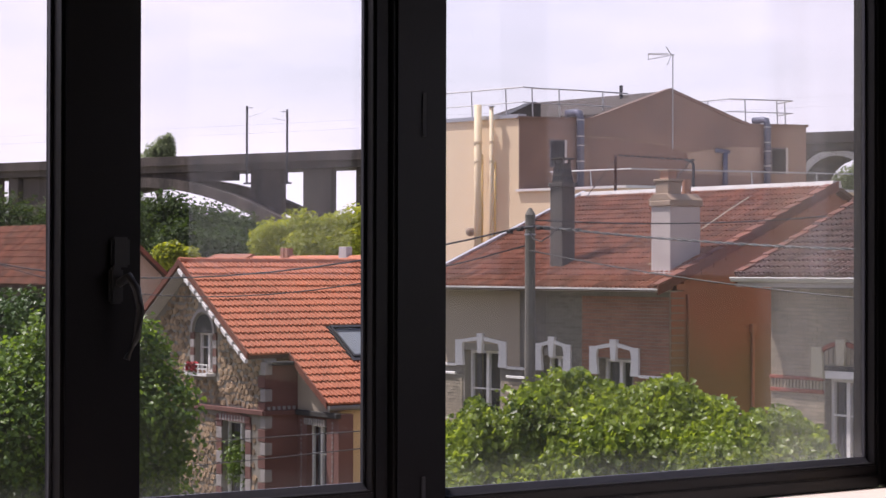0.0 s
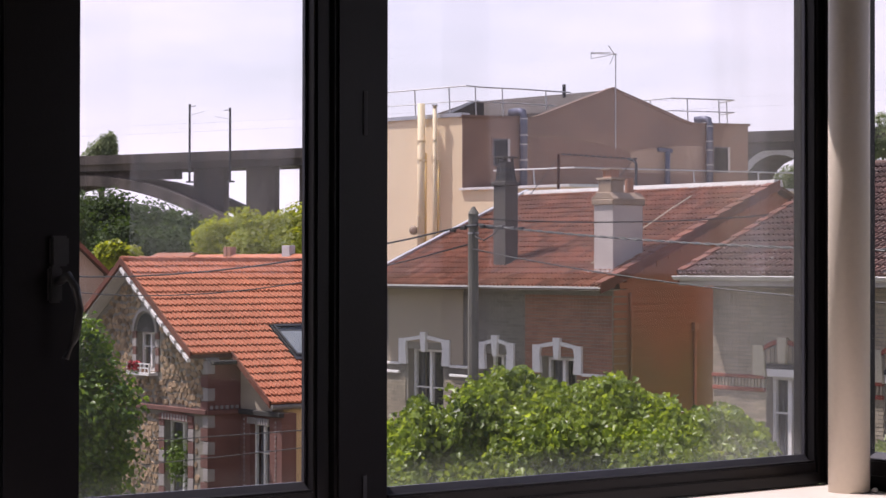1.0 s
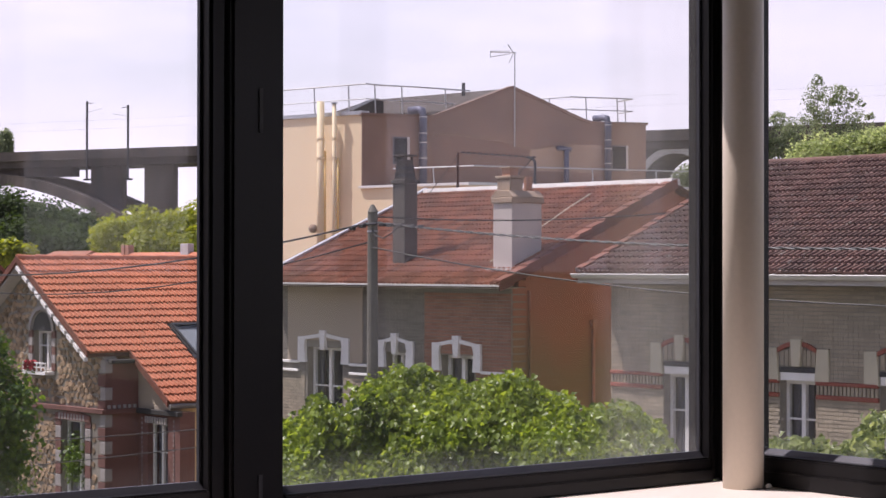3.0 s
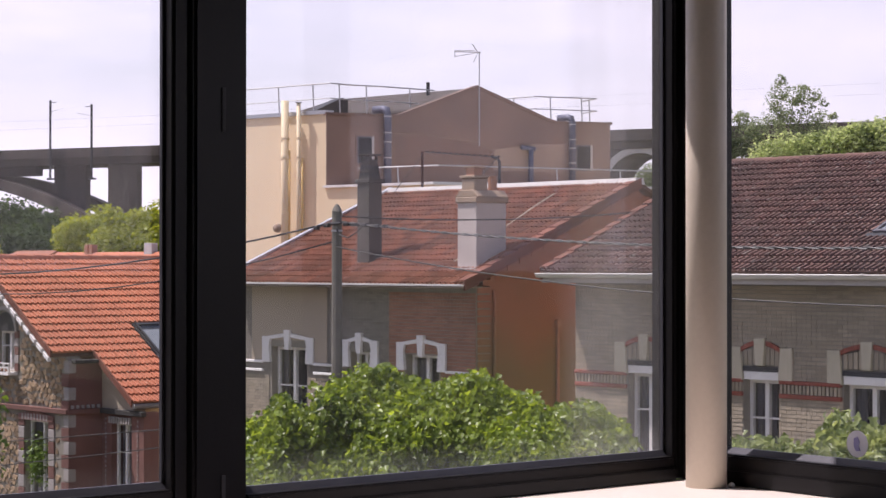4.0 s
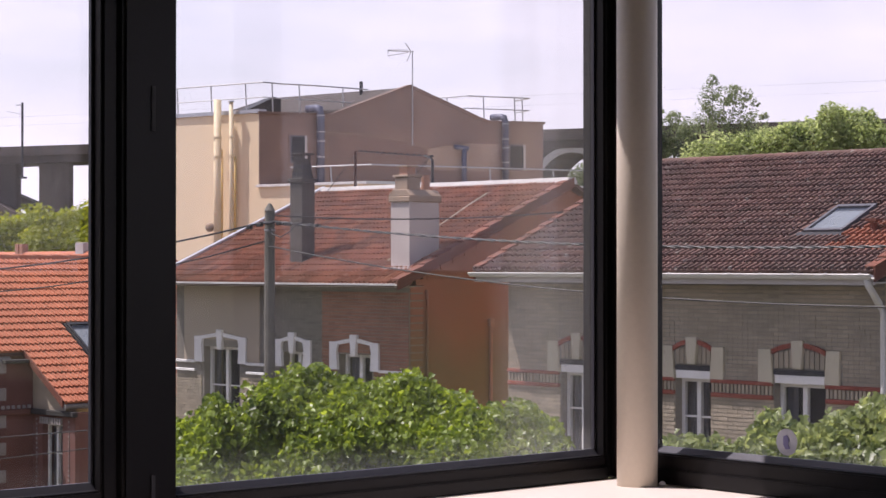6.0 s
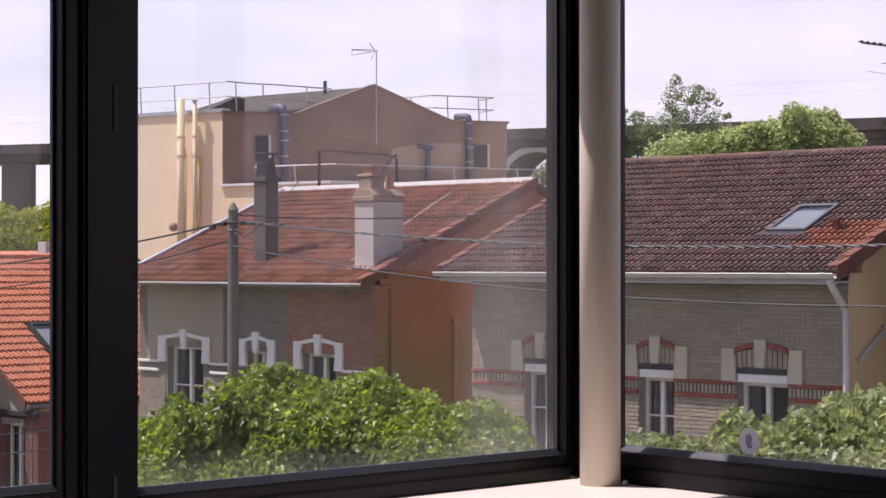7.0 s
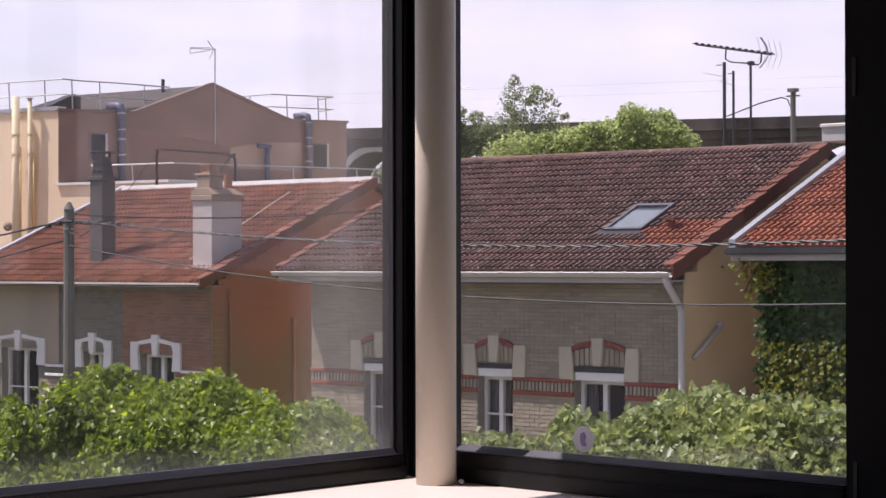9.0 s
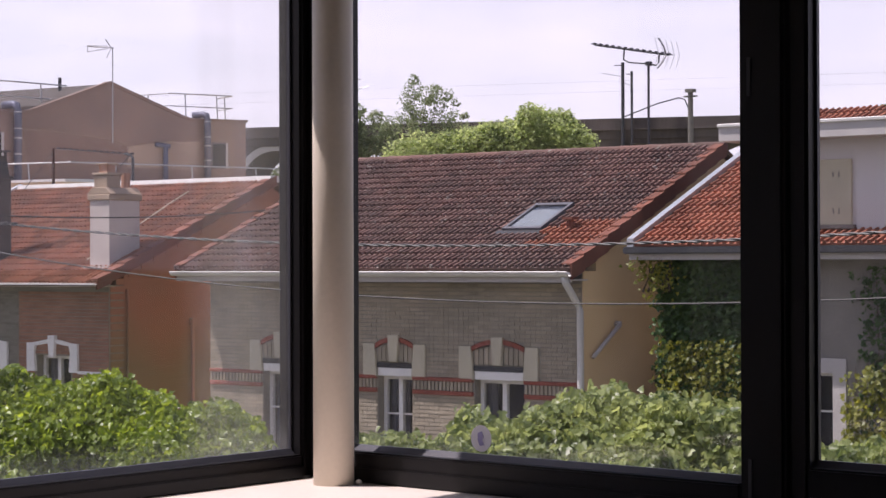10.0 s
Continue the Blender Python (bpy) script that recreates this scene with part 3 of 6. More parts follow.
solid("pavement", box(B(), -60, 40, -7.0, -5.3, -0.3, 0.14), M_FASCIA, STREET, "raised concrete pavement beside the street", "pavement", "structure")

# ---- the room with its corner window ----
LEFTW = pose(3.054, 3.158, 0, 0, 0, 2.7)            # x along the left glazing, y out of the room
RIGHTW = pose(3.135, 3.17, 0, 0, 0, -90)             # x along the right glazing from the corner, y out of the room
FLOOR, SILL, HEAD, CEIL = 5.6, 6.528, 7.95, 8.15
solid("floor", box(B(), -3.2, 3.25, -3.2, 3.25, FLOOR - 0.2, FLOOR), M_FLOOR_IN, IDENT, "oak plank floor of the upper room", "floor", "structure")
solid("ceiling", box(B(), -3.2, 3.25, -3.2, 3.25, CEIL, CEIL + 0.2), M_PLASTER_IN, IDENT, "plain plastered ceiling", "ceiling", "structure")
solid("roof_eave", box(B(), -3.6, 3.4, -3.6, 3.38, CEIL + 0.2, CEIL + 0.32), M_FASCIA, IDENT, "flat roof slab with an overhanging edge", "roof", "structure")
solid("wall_south", box(B(), -3.4, 3.25, -3.4, -3.2, 0, CEIL), M_PLASTER_IN, IDENT, "plastered back wall of the room", "wall", "structure")
solid("wall_west", box(B(), -3.4, -3.2, -3.2, 3.2, 0, CEIL), M_PLASTER_IN, IDENT, "plastered side wall of the room", "wall", "structure")
b = B()
box(b, -6.3, -0.0, 0.0, 0.16, 0.0, SILL - 0.03)
box(b, -6.3, 0.02, 0.0, 0.16, HEAD, CEIL)
box(b, -6.3, -3.6, 0.0, 0.16, SILL - 0.03, HEAD)
solid("wall_north", b, M_PLASTER_IN, LEFTW, "plastered parapet and head round the long window", "wall", "structure")
b = B()
box(b, -0.02, 6.4, 0.0, 0.16, 0.0, SILL - 0.03)
box(b, -0.02, 6.4, 0.0, 0.16, HEAD, CEIL)
box(b, 3.2, 6.4, 0.0, 0.16, SILL - 0.03, HEAD)
solid("wall_east", b, M_PLASTER_IN, RIGHTW, "plastered parapet and head round the side window", "wall", "structure")
# sill board: an angle round the corner
b = B()
ca, sa = math.cos(radians(2.7)), math.sin(radians(2.7))
pts = [(3.135, 3.16), (3.135, -0.4), (2.86, -0.4), (2.86, 2.84), (-0.6, 2.68), (-0.6, 2.985)]
prism(b, pts, "z", SILL - 0.03, SILL)
solid("window_sill", bevelled(b, 0.004, 2), M_SILL, IDENT, "cream painted window sill round the corner", "sill", "structure")


def glazing(win, stiles, panes, bottoms, right_end, left_end):
    """Stiles (x0, x1, y0, y1), rails and panes of one side of the corner window."""
    for x0, x1, y0, y1 in stiles:
        part("stile", bevelled(box(B(), x0, x1, y0, y1, SILL, HEAD), 0.006, 2), M_FRAME, win)
    for (x0, x1), (zb, yo) in zip(panes, bottoms):
        part("bottom_rail", bevelled(box(B(), x0, x1, yo - 0.012, yo + 0.05, SILL + 0.001, zb - 0.012), 0.004, 2), M_FRAME, win)
        zm = SILL + 0.45 * (zb - SILL)
        part("frame_lip", bevelled(box(B(), x0, x1, yo - 0.020, yo - 0.0125, SILL + 0.001, zm), 0.003, 2), M_FRAME, win)
        part("top_rail", bevelled(box(B(), x0, x1, yo - 0.012, yo + 0.05, HEAD - 0.07, HEAD), 0.004, 2), M_FRAME, win)
        b = B()
        prism(b, [(yo + 0.010, zb - 0.0125), (yo + 0.026, zb - 0.0125), (yo + 0.026, zb), (yo + 0.020, zb)], "x", x0, x1)
        part("glazing_bead", b, M_GASKET, win, "grey glazing bead")
        for xa in (x0, x1 - 0.005):
            part("glazing_bead", box(B(), xa, xa + 0.005, yo + 0.018, yo + 0.026, zb, HEAD - 0.07), M_GASKET, win)
        p = part("pane", box(B(), x0, x1, yo + 0.028, yo + 0.032, zb - 0.01, HEAD - 0.06), M_PANE_HAZE if x1 == 0.046 else M_PANE_CLEAN if x1 < 0 else M_PANE, win, "clear glass pane with a film of dust")
        p.visible_shadow = False


w1 = thing("window_1", (-1.2, 0, SILL), LEFTW, "black aluminium window with wide stiles and dusty panes", "window", kind="structure")
glazing(w1,
        [(-1.852, -1.709, -0.01, 0.06), (-1.243, -1.208, 0.0, 0.05), (-1.205, -1.089, -0.012, 0.06), (0.046, 0.066, -0.012, 0.06), (0.067, 0.087, -0.02, 0.075), (-3.6, -3.3, 0, 0.06)],
        [(-3.3, -1.852), (-1.709, -1.243), (-1.089, 0.046)], [(6.61, 0.01), (6.612, 0.01), (6.592, 0.0)], 0, 0)
# casement handle on the wide stile
b = B()
bevelled(box(b, -1.772, -1.748, -0.024, -0.010, 6.94, 7.0), 0.004, 2)
part("handle_plate", b, M_HANDLE, w1, "worn grey handle plate")
b = tube(B(), [(-1.756, -0.022, 6.975), (-1.752, -0.05, 6.985), (-1.742, -0.058, 6.965), (-1.735, -0.058, 6.93), (-1.740, -0.055, 6.885), (-1.756, -0.05, 6.85)], 0.008, 8, 0.006)
part("handle", b, M_HANDLE, w1, "curved grey lever handle", smooth=True)
part("handle_plate", bevelled(box(B(), -1.768, -1.735, -0.022, -0.010, 7.0, 7.05), 0.004, 2), M_HANDLE, w1)
# keeps let into the mullion
for z0, z1 in ((7.24, 7.32), (6.50 + 0.03, 6.62)):
    part("lock_keep", box(B(), -1.147, -1.139, -0.0145, -0.0125, z0, z1), M_DARKSTEEL, w1)

w2 = thing("window_2", (1.1, 0, SILL), RIGHTW, "black aluminium window with a broad mullion and dusty panes", "window", kind="structure")
glazing(w2,
        [(0.02, 0.110, -0.012, 0.06), (1.14, 1.235, -0.012, 0.06), (1.238, 1.277, 0.0, 0.05), (3.0, 3.2, 0, 0.06)],
        [(0.110, 1.14), (1.277, 3.0)], [(6.606, 0.0), (6.643, 0.01)], 0, 0)
for z0, z1 in ((7.30, 7.37), (6.55, 6.64)):
    part("lock_keep", box(B(), 1.160, 1.168, -0.0145, -0.0125, z0, z1), M_DARKSTEEL, w2)
# round sticker on the glass
st = thing("sticker", (0.486, 0.027, 6.637), RIGHTW, "round white sticker with a violet print on the glass", "sticker")
b = tube(B(), [(0.486, 0.0262, 6.637), (0.486, 0.0272, 6.637)], 0.0275, 28)
part("disc", b, M_STICKER, st)
b = B()
prism(b, [(0.478, 6.648), (0.488, 6.652), (0.494, 6.642), (0.490, 6.634), (0.496, 6.624), (0.484, 6.622), (0.478, 6.632)], "y", 0.0248, 0.0258)
part("print", b, M_STICKER_B, st, "violet printed mark")

# round post in the corner
b = tube(B(), [(3.062, 3.012, SILL), (3.062, 3.012, SILL + 0.7), (3.062, 3.012, CEIL)], 0.0435, 40)
solid("corner_post", b, M_PIPE, IDENT, "round cream painted post standing in the window corner", "post", smooth=False).data.shade_smooth()
b = B()
bmesh.ops.create_icosphere(b, subdivisions=2, radius=0.007, matrix=Matrix.Translation((3.09, 2.965, SILL + 0.006)) @ Matrix.Diagonal((1, 1, 0.8, 1)))
solid("plaster_crumb", b, M_WHITE, IDENT, "small white crumb of plaster on the sill", "crumb")


# unseen blocks closing the street behind and beside the room, added to cut ambient light
solid("sky_block_near", wall(B(), -30, -3.45, 0, 9.0, -24.0, -3.5), M_FACE, IDENT, "unseen block behind the room, added to cut sky light", "wall", "structure")
solid("sky_block_far", box(B(), -34, -9.0, 9.0, 120, 0, 11.0), M_FACE, IDENT, "unseen block on the near side of the street, added to cut sky light", "wall", "structure")
solid("sky_block_south", box(B(), -3.4, 9.0, -90, -14, 0, 11.0), M_FACE, IDENT, "unseen block beyond the room, added to cut sky light", "wall", "structure")

# ---- house windows and trims ----
def house_window(house, x0, x1, z0, z1, y=0.0, curtain=0.5, bars=(0.5,), cross=0.62, name="window"):
    """White wooden casements set back in an opening, with dark room or net curtain behind."""
    d = y + 0.13
    w = part(name, wall(B(), x0, x1, z0, z1, d, d + 0.06, [(x0 + 0.05, x1 - 0.05, z0 + 0.06, z1 - 0.05)]), M_WHITE, house, "white painted window frame")
    for bx in bars:
        xm = x0 + (x1 - x0) * bx
        part("mullion", box(B(), xm - 0.034, xm + 0.034, d - 0.012, d + 0.05, z0 + 0.06, z1 - 0.05), M_WHITE, w)
    zc = z0 + (z1 - z0) * cross
    part("glazing_bar", box(B(), x0 + 0.05, x1 - 0.05, d + 0.004, d + 0.045, zc - 0.012, zc + 0.012), M_WHITE, w)
    part("pane", box(B(), x0 + 0.04, x1 - 0.04, d + 0.022, d + 0.026, z0 + 0.05, z1 - 0.04), M_PANE_FAR, w, "reflecting window pane").visible_shadow = False
    b = B()
    n = 14
    xc = x0 + (x1 - x0) * curtain
    prev = None
    for i in range(n + 1):
        xx = x0 + 0.03 + (xc - x0) * i / n
        yy = d + 0.12 + 0.018 * math.sin(i * 2.3)
        cur = [b.verts.new((xx, yy, z0 + 0.02)), b.verts.new((xx, yy, z1 - 0.02))]
        if prev:
            b.faces.new((prev[0], cur[0], cur[1], prev[1]))
        prev = cur
    part("curtain", b, M_CURTAIN, w, "grey net curtain behind the pane")
    part("room_back", box(B(), x0 - 0.02, x1 + 0.02, d + 0.3, d + 0.32, z0 - 0.02, z1 + 0.02), M_DARKGLASS, w, "dark room behind the pane")
    return w


def surround3(house, x0, x1, kx, lin, stone_w):
    """Cream stone blocks, keystone, red arch and a white shutter box over an opening."""
    zt = 5.90
    for xa, xb, s in ((x0 - stone_w, x0 + 0.0, 1), (x1, x1 + stone_w, -1)):
        b = B()
        if s > 0:
            prism(b, [(xa, 5.45), (xb, 5.45), (xb - 0.035, zt), (xa, zt)], "y", -0.045, 0.05)
        else:
            prism(b, [(xa, 5.45), (xb, 5.45), (xb, zt), (xa + 0.035, zt)], "y", -0.045, 0.05)
        part("springer_stone", bevelled(b, 0.006), M_STONE, house)
    b = prism(B(), [(kx - 0.065, 5.655), (kx + 0.065, 5.655), (kx + 0.095, 6.02), (kx - 0.095, 6.02)], "y", -0.06, 0.05)
    part("keystone", bevelled(b, 0.006), M_STONE, house)
    hw = (x1 - x0) / 2 + 0.03
    for s in (-1, 1):
        b = B()
        for i in range(6):
            q0, q1 = 0.09 + (hw - 0.09) * i / 6, 0.09 + (hw - 0.09) * (i + 0.96) / 6
            za, zb = 5.83 + 0.10 * (1 - (q0 / hw) ** 2), 5.83 + 0.10 * (1 - (q1 / hw) ** 2)
            prism(b, [(kx + s * q0, za), (kx + s * q1, zb), (kx + s * q1, zb + 0.062), (kx + s * q0, za + 0.062)], "y", -0.035, 0.04)
        part("red_arch", b, M_REDTRIM, house, "red brick arch course")
    # upright bricks filling the arch
    n = max(4, int((x1 - x0) / 0.075))
    for i in range(n):
        xx = x0 + (x1 - x0) * (i + 0.5) / n
        if abs(xx - kx) < 0.09:
            continue
        k = 1 - abs(xx - kx) / (x1 - x0) * 2
        b = box(B(), xx - 0.031, xx + 0.031, -0.012, 0.05, 5.655 + 0.02 * k, 5.845 + 0.07 * k)
        part("arch_brick", b, M_BUFF, house)
    part("arch_backing", box(B(), x0 - 0.02, x1 + 0.02, 0.0, 0.1, 5.64, 5.93), M_MORTAR, house)
    # dark strip stands in for the shadow in the recess above the shutter box
    part("lintel", box(B(), x0 - 0.01, x1 + 0.01, -0.014, 0.1, 5.572, 5.638), M_DARKSTEEL, house, "dark strip standing in for the recess shadow")
    part("shutter_box", bevelled(box(B(), x0 + 0.005, x1 - 0.005, -0.01, 0.11, lin, 5.57), 0.005), M_WHITE, house, "white painted shutter box")


def band3(house, x0, x1):
    """A red string course of two mouldings with small upright bricks between them."""
    part("string_course", bevelled(box(B(), x0, x1, -0.05, 0.03, 5.42, 5.472), 0.008), M_REDTRIM, house, "red moulded brick course")
    part("string_course", bevelled(box(B(), x0, x1, -0.04, 0.03, 5.235, 5.295), 0.008), M_REDTRIM, house)
    n = int((x1 - x0) / 0.062)
    for i in range(n):
        xx = x0 + (i + 0.5) * (x1 - x0) / n
        part("dentil_brick", box(B(), xx - 0.02, xx + 0.02, -0.028, 0.03, 5.30, 5.415), M_BUFF, house)
    part("band_backing", box(B(), x0, x1, -0.004, 0.03, 5.295, 5.42), M_MORTAR, house)


def gutter(house, x0, x1, y, z, material, r=0.06, name="gutter"):
    """A half-round gutter with a rolled lip."""
    b = B()
    prof = [(y + r * math.cos(a), z - r * math.sin(a)) for a in [math.pi * k / 8 for k in range(9)]]
    inner = [(y + 0.88 * r * math.cos(a), z - 0.88 * r * math.sin(a)) for a in [math.pi * k / 8 for k in range(9)]][::-1]
    prism(b, prof + inner, "x", x0, x1)
    tube(b, [(x0, y - r, z), (x1, y - r, z)], 0.012, 6)
    return part(name, b, material, house)


# ---- house with brown roof and buff brick front ----
h3 = thing("house", (-5.14, 0, 0), STREET, "buff brick house with red courses and a brown tiled roof", "house", "street houses")
OP3 = [(-4.10, -3.45, 4.1, 5.57), (-1.99, -1.385, 4.1, 5.57), (-0.35, 0.447, 4.1, 5.57), (-4.1, -3.45, 0.9, 2.8), (-1.99, -1.385, 0.9, 2.8), (-0.35, 0.447, 0.9, 2.8)]
part("front_wall", wall(B(), -5.14, 1.335, 0, 6.88, 0.0, 0.3, OP3), M_MORTAR, h3, "mortar bed of the brick front")
RZ3, EZ3 = 8.60, 6.90
gab = [(0.3, 0), (7.0, 0), (7.0, 6.88), (3.44, 8.50), (0.3, 7.05)]
part("gable_wall", prism(B(), gab, "x", 1.056, 1.356), M_OCHRE, h3, "ochre rendered gable wall")
part("gable_wall", prism(B(), gab, "x", -5.14, -4.84), M_OCHRE, h3)
part("gable_return", box(B(), 1.3375, 1.3565, 0.004, 0.30, 0, 6.88), M_OCHRE, h3)
part("rear_wall", box(B(), -4.84, 1.056, 6.7, 7.0, 0, 6.88), M_OCHRE, h3)
sl3 = math.atan2(RZ3 - EZ3, 3.84)
roof3 = part("roof", prism(B(), [(-0.4, EZ3 - 0.06), (3.44, RZ3 - 0.06), (7.3, EZ3 - 0.1), (7.3, EZ3 - 0.02), (3.44, RZ3), (-0.4, EZ3)], "x", -5.42, 1.44), M_UNDER, h3, "brown tiled roof with a patch of new tiles")
v3 = (0, math.cos(sl3), math.sin(sl3))
L3 = 3.84 / math.cos(sl3)
tiled(roof3, h3, (-5.45, -0.43, EZ3 - 0.01), (1, 0, 0), v3, 6.9, L3, 0.19, 0.225, M_TILE3, M_TILE3_J, (2.9, 7.0, 0, 5),
      (lambda u, v: 0.55 < v < 1.35 and u > 5.55 + abs(v - 0.95) * 0.9 + 0.2 * math.sin(v * 9), M_TILE_NEW), hole=[(5.00, 5.69, 1.19, 2.14)])
b = B()
for i in range(16):
    x = -5.42 + i * 0.43
    tube(b, [(x, 3.44, RZ3 + 0.012), (x + 0.44, 3.44, RZ3 + 0.010)], 0.064, 10, 0.060)
part("ridge_tiles", b, M_TILE3_J, roof3)
# verge tiles down the right gable and the left one
for xv in (1.44, -5.46):
    b = B()
    for i in range(14):
        t0, t1 = i / 14, (i + 1) / 14
        y0, y1 = -0.42 + 3.86 * t0, -0.42 + 3.86 * t1
        z0, z1 = EZ3 - 0.0 + 1.7 * t0, EZ3 + 1.7 * t1
        prism(b, [(y0, z0 + 0.055), (y1 + 0.02, z1 + 0.035), (y1 + 0.02, z1 - 0.14), (y0, z0 - 0.12)], "x", xv, xv + 0.03)
        prism(b, [(y0, z0 + 0.06), (y1 + 0.02, z1 + 0.04), (y1 + 0.02, z1 + 0.06), (y0, z0 + 0.08)], "x", xv - 0.12 if xv > 0 else xv, xv + 0.03 if xv > 0 else xv + 0.15)
    part("verge_tiles", b, M_VERGE, roof3, "terracotta verge tiles")
gutter(h3, -5.47, 1.46, -0.46, 6.87, M_GUTTER, 0.06)
for i in range(14):
    x = -5.2 + i * 0.5
    part("gutter_joint", tube(B(), [(x, -0.523, 6.874), (x + 0.03, -0.523, 6.874)], 0.015, 8), M_GUTTER, h3)
part("fascia", box(B(), -5.45, 1.44, -0.40, -0.375, 6.74, 6.86), M_FASCIA, h3, "pale boarded eave")
part("soffit", box(B(), -5.44, 1.43, -0.375, 0.0, 6.76, 6.78), M_FASCIA, h3)
b = tube(B(), [(1.36, -0.44, 6.83), (1.37, -0.40, 6.72), (1.37, -0.18, 6.50), (1.37, -0.09, 6.38), (1.37, -0.085, 5.6), (1.37, -0.085, 0.2)], 0.045, 10)
part("downpipe", b, M_GUTTER, h3, "pale downpipe with a swan neck", smooth=True)
for (x0, x1, z0, z1), kx in zip(OP3[:3], (-3.775, -1.69, 0.04)):
    surround3(h3, x0, x1, kx, 5.46, 0.235)
    house_window(h3, x0, x1, z0, 5.46, 0.0, 0.55 if kx < 0 else 0.2, (0.5,) if kx > -3 else (0.5,))
for x0, x1, z0, z1 in OP3[3:]:
    house_window(h3, x0, x1, z0, z1)
for x0, x1 in ((-5.14, -4.12), (-3.43, -2.0), (-1.37, -0.365), (0.46, 1.33)):
    band3(h3, x0, x1)
# roof window
def roof_window(roof, house, origin, u, v, w, l, frame_m=None):
    o, u, v = Vector(origin), Vector(u).normalized(), Vector(v).normalized()
    n = u.cross(v)
    def slab(u0, u1, v0, v1, n0, n1):
        b = box(B(), u0, u1, v0, v1, n0, n1)
        m = Matrix((u, v, n)).transposed().to_4x4()
        m.translation = o
        b.transform(m)
        return b
    k = part("roof_window", slab(-0.03, w + 0.03, -0.03, l + 0.03, -0.04, 0.02), M_DARKSTEEL, roof, "dark framed roof window")
    for q in ((0, 0.045, 0, l), (w - 0.045, w, 0, l), (0.045, w - 0.045, 0, 0.06), (0.045, w - 0.045, l - 0.07, l)):
        part("frame_bar", slab(*q, 0.02, 0.065), frame_m or M_DARKSTEEL, k)
    part("pane", slab(0.045, w - 0.045, 0.06, l - 0.07, 0.045, 0.052), M_PANE_FAR, k, "glass pane reflecting the sky").visible_shadow = False
    # added grey sheet imitates the sky reflected in the pane
    part("sky_sheet", slab(0.05, w - 0.05, 0.065, l * 0.8, 0.028, 0.036), M_SKY_SHEET, k, "grey sheet standing in for the sky reflection")
    part("flashing", slab(-0.08, w + 0.08, -0.12, 0.0, 0.02, 0.035), M_DARKGUT, k, "lead flashing")
roof_window(roof3, h3, (-0.40, -0.43 + 1.25 * math.cos(sl3), EZ3 + 1.25 * math.sin(sl3) - 0.015), (1, 0, 0), v3, 0.62, 0.88, M_DUSKSTEEL)
b = B()
tube(b, [(0.70, 0.70, 7.36), (0.70, 0.70, 7.56)], 0.05, 10)
box(b, 0.62, 0.78, 0.62, 0.78, 7.55, 7.585)
part("vent_tile", b, M_VERGE, roof3, "terracotta roof vent")
b = tube(B(), [(1.41, 0.763, 6.18), (1.41, 0.14, 5.79)], 0.028, 8)
b = tube(b, [(1.357, 0.763, 6.19), (1.42, 0.763, 6.19)], 0.045, 10)
part("vent_pipe", b, M_FASCIA, h3, "grey vent pipe on the gable", smooth=True)

# ---- house with hipped chimneys and white window heads ----
h2 = thing("house", (-13.3, 0, 0), STREET, "grey brick house with white window heads and two chimneys", "house", "street houses")
OP2 = [(-12.50, -11.51, 4.1, 5.58), (-10.33, -9.80, 4.5, 5.56), (-8.93, -8.15, 4.4, 5.56), (-12.5, -11.5, 0.9, 2.8), (-9.0, -8.1, 0.9, 2.8)]
part("front_wall", wall(B(), -13.3, -7.29, 0, 6.66, 0.0, 0.3, OP2), M_MORTAR, h2, "mortar bed of the brick front")
RZ2, EZ2 = 8.38, 6.69
gab2 = [(0.3, 0), (7.1, 0), (7.1, 6.7), (3.55, 8.30), (0.3, 6.8)]
part("gable_wall", prism(B(), gab2, "x", -7.59, -7.29), M_ORANGE, h2, "gable wall coloured by an orange reflection")
part("gable_wall", prism(B(), gab2, "x", -13.3, -13.0), M_TAUPE, h2)
part("rear_wall", box(B(), -13.0, -7.59, 6.8, 7.1, 0, 6.66), M_TAUPE, h2)
# raised slats imitate the stripes of the orange reflection
b = B()
for i in range(32):
    z = 4.6 + i * 0.115
    ymax = 7.1 if z < 6.66 else 7.1 - (z - 6.66) * 2.25
    ymin = 0.02 if z < 6.62 else 0.02 + (z - 6.62) * 2.30
    if ymax > ymin:
        box(b, -7.30, -7.276, ymin, ymax, z, z + 0.094)
part("reflection_slats", b, M_ORANGE, h2, "raised slats imitating a striped orange reflection")
# panel colour stands in for a pale reflection in the window pane
part("reflection_panel", wall(B(), -13.05, -10.95, 5.34, 6.62, -0.022, 0.0, [(-12.60, -11.41, 5.3, 5.70)]), M_TAUPE, h2, "taupe panel standing in for a pale reflection")
sl2 = math.atan2(RZ2 - EZ2, 3.95)
v2 = (0, math.cos(sl2), math.sin(sl2))
roof2 = part("roof", prism(B(), [(-0.4, EZ2 - 0.06), (3.55, RZ2 - 0.06), (7.5, EZ2 - 0.1), (7.5, EZ2 - 0.02), (3.55, RZ2), (-0.4, EZ2)], "x", -13.42, -7.12), M_UNDER, h2, "weathered red tiled roof")
tiled(roof2, h2, (-13.45, -0.43, EZ2 - 0.01), (1, 0, 0), v2, 6.34, 3.95 / math.cos(sl2), 0.21, 0.225, M_TILE2, M_TILE2_J, (2.2, 6.4, 0, 4.4), roll=0.038, lip=0.010)
b = B()
prism(b, [(3.40, RZ2 - 0.05), (3.44, RZ2 + 0.062), (3.62, RZ2 + 0.062), (3.66, RZ2 - 0.05)], "x", -13.42, -7.1)
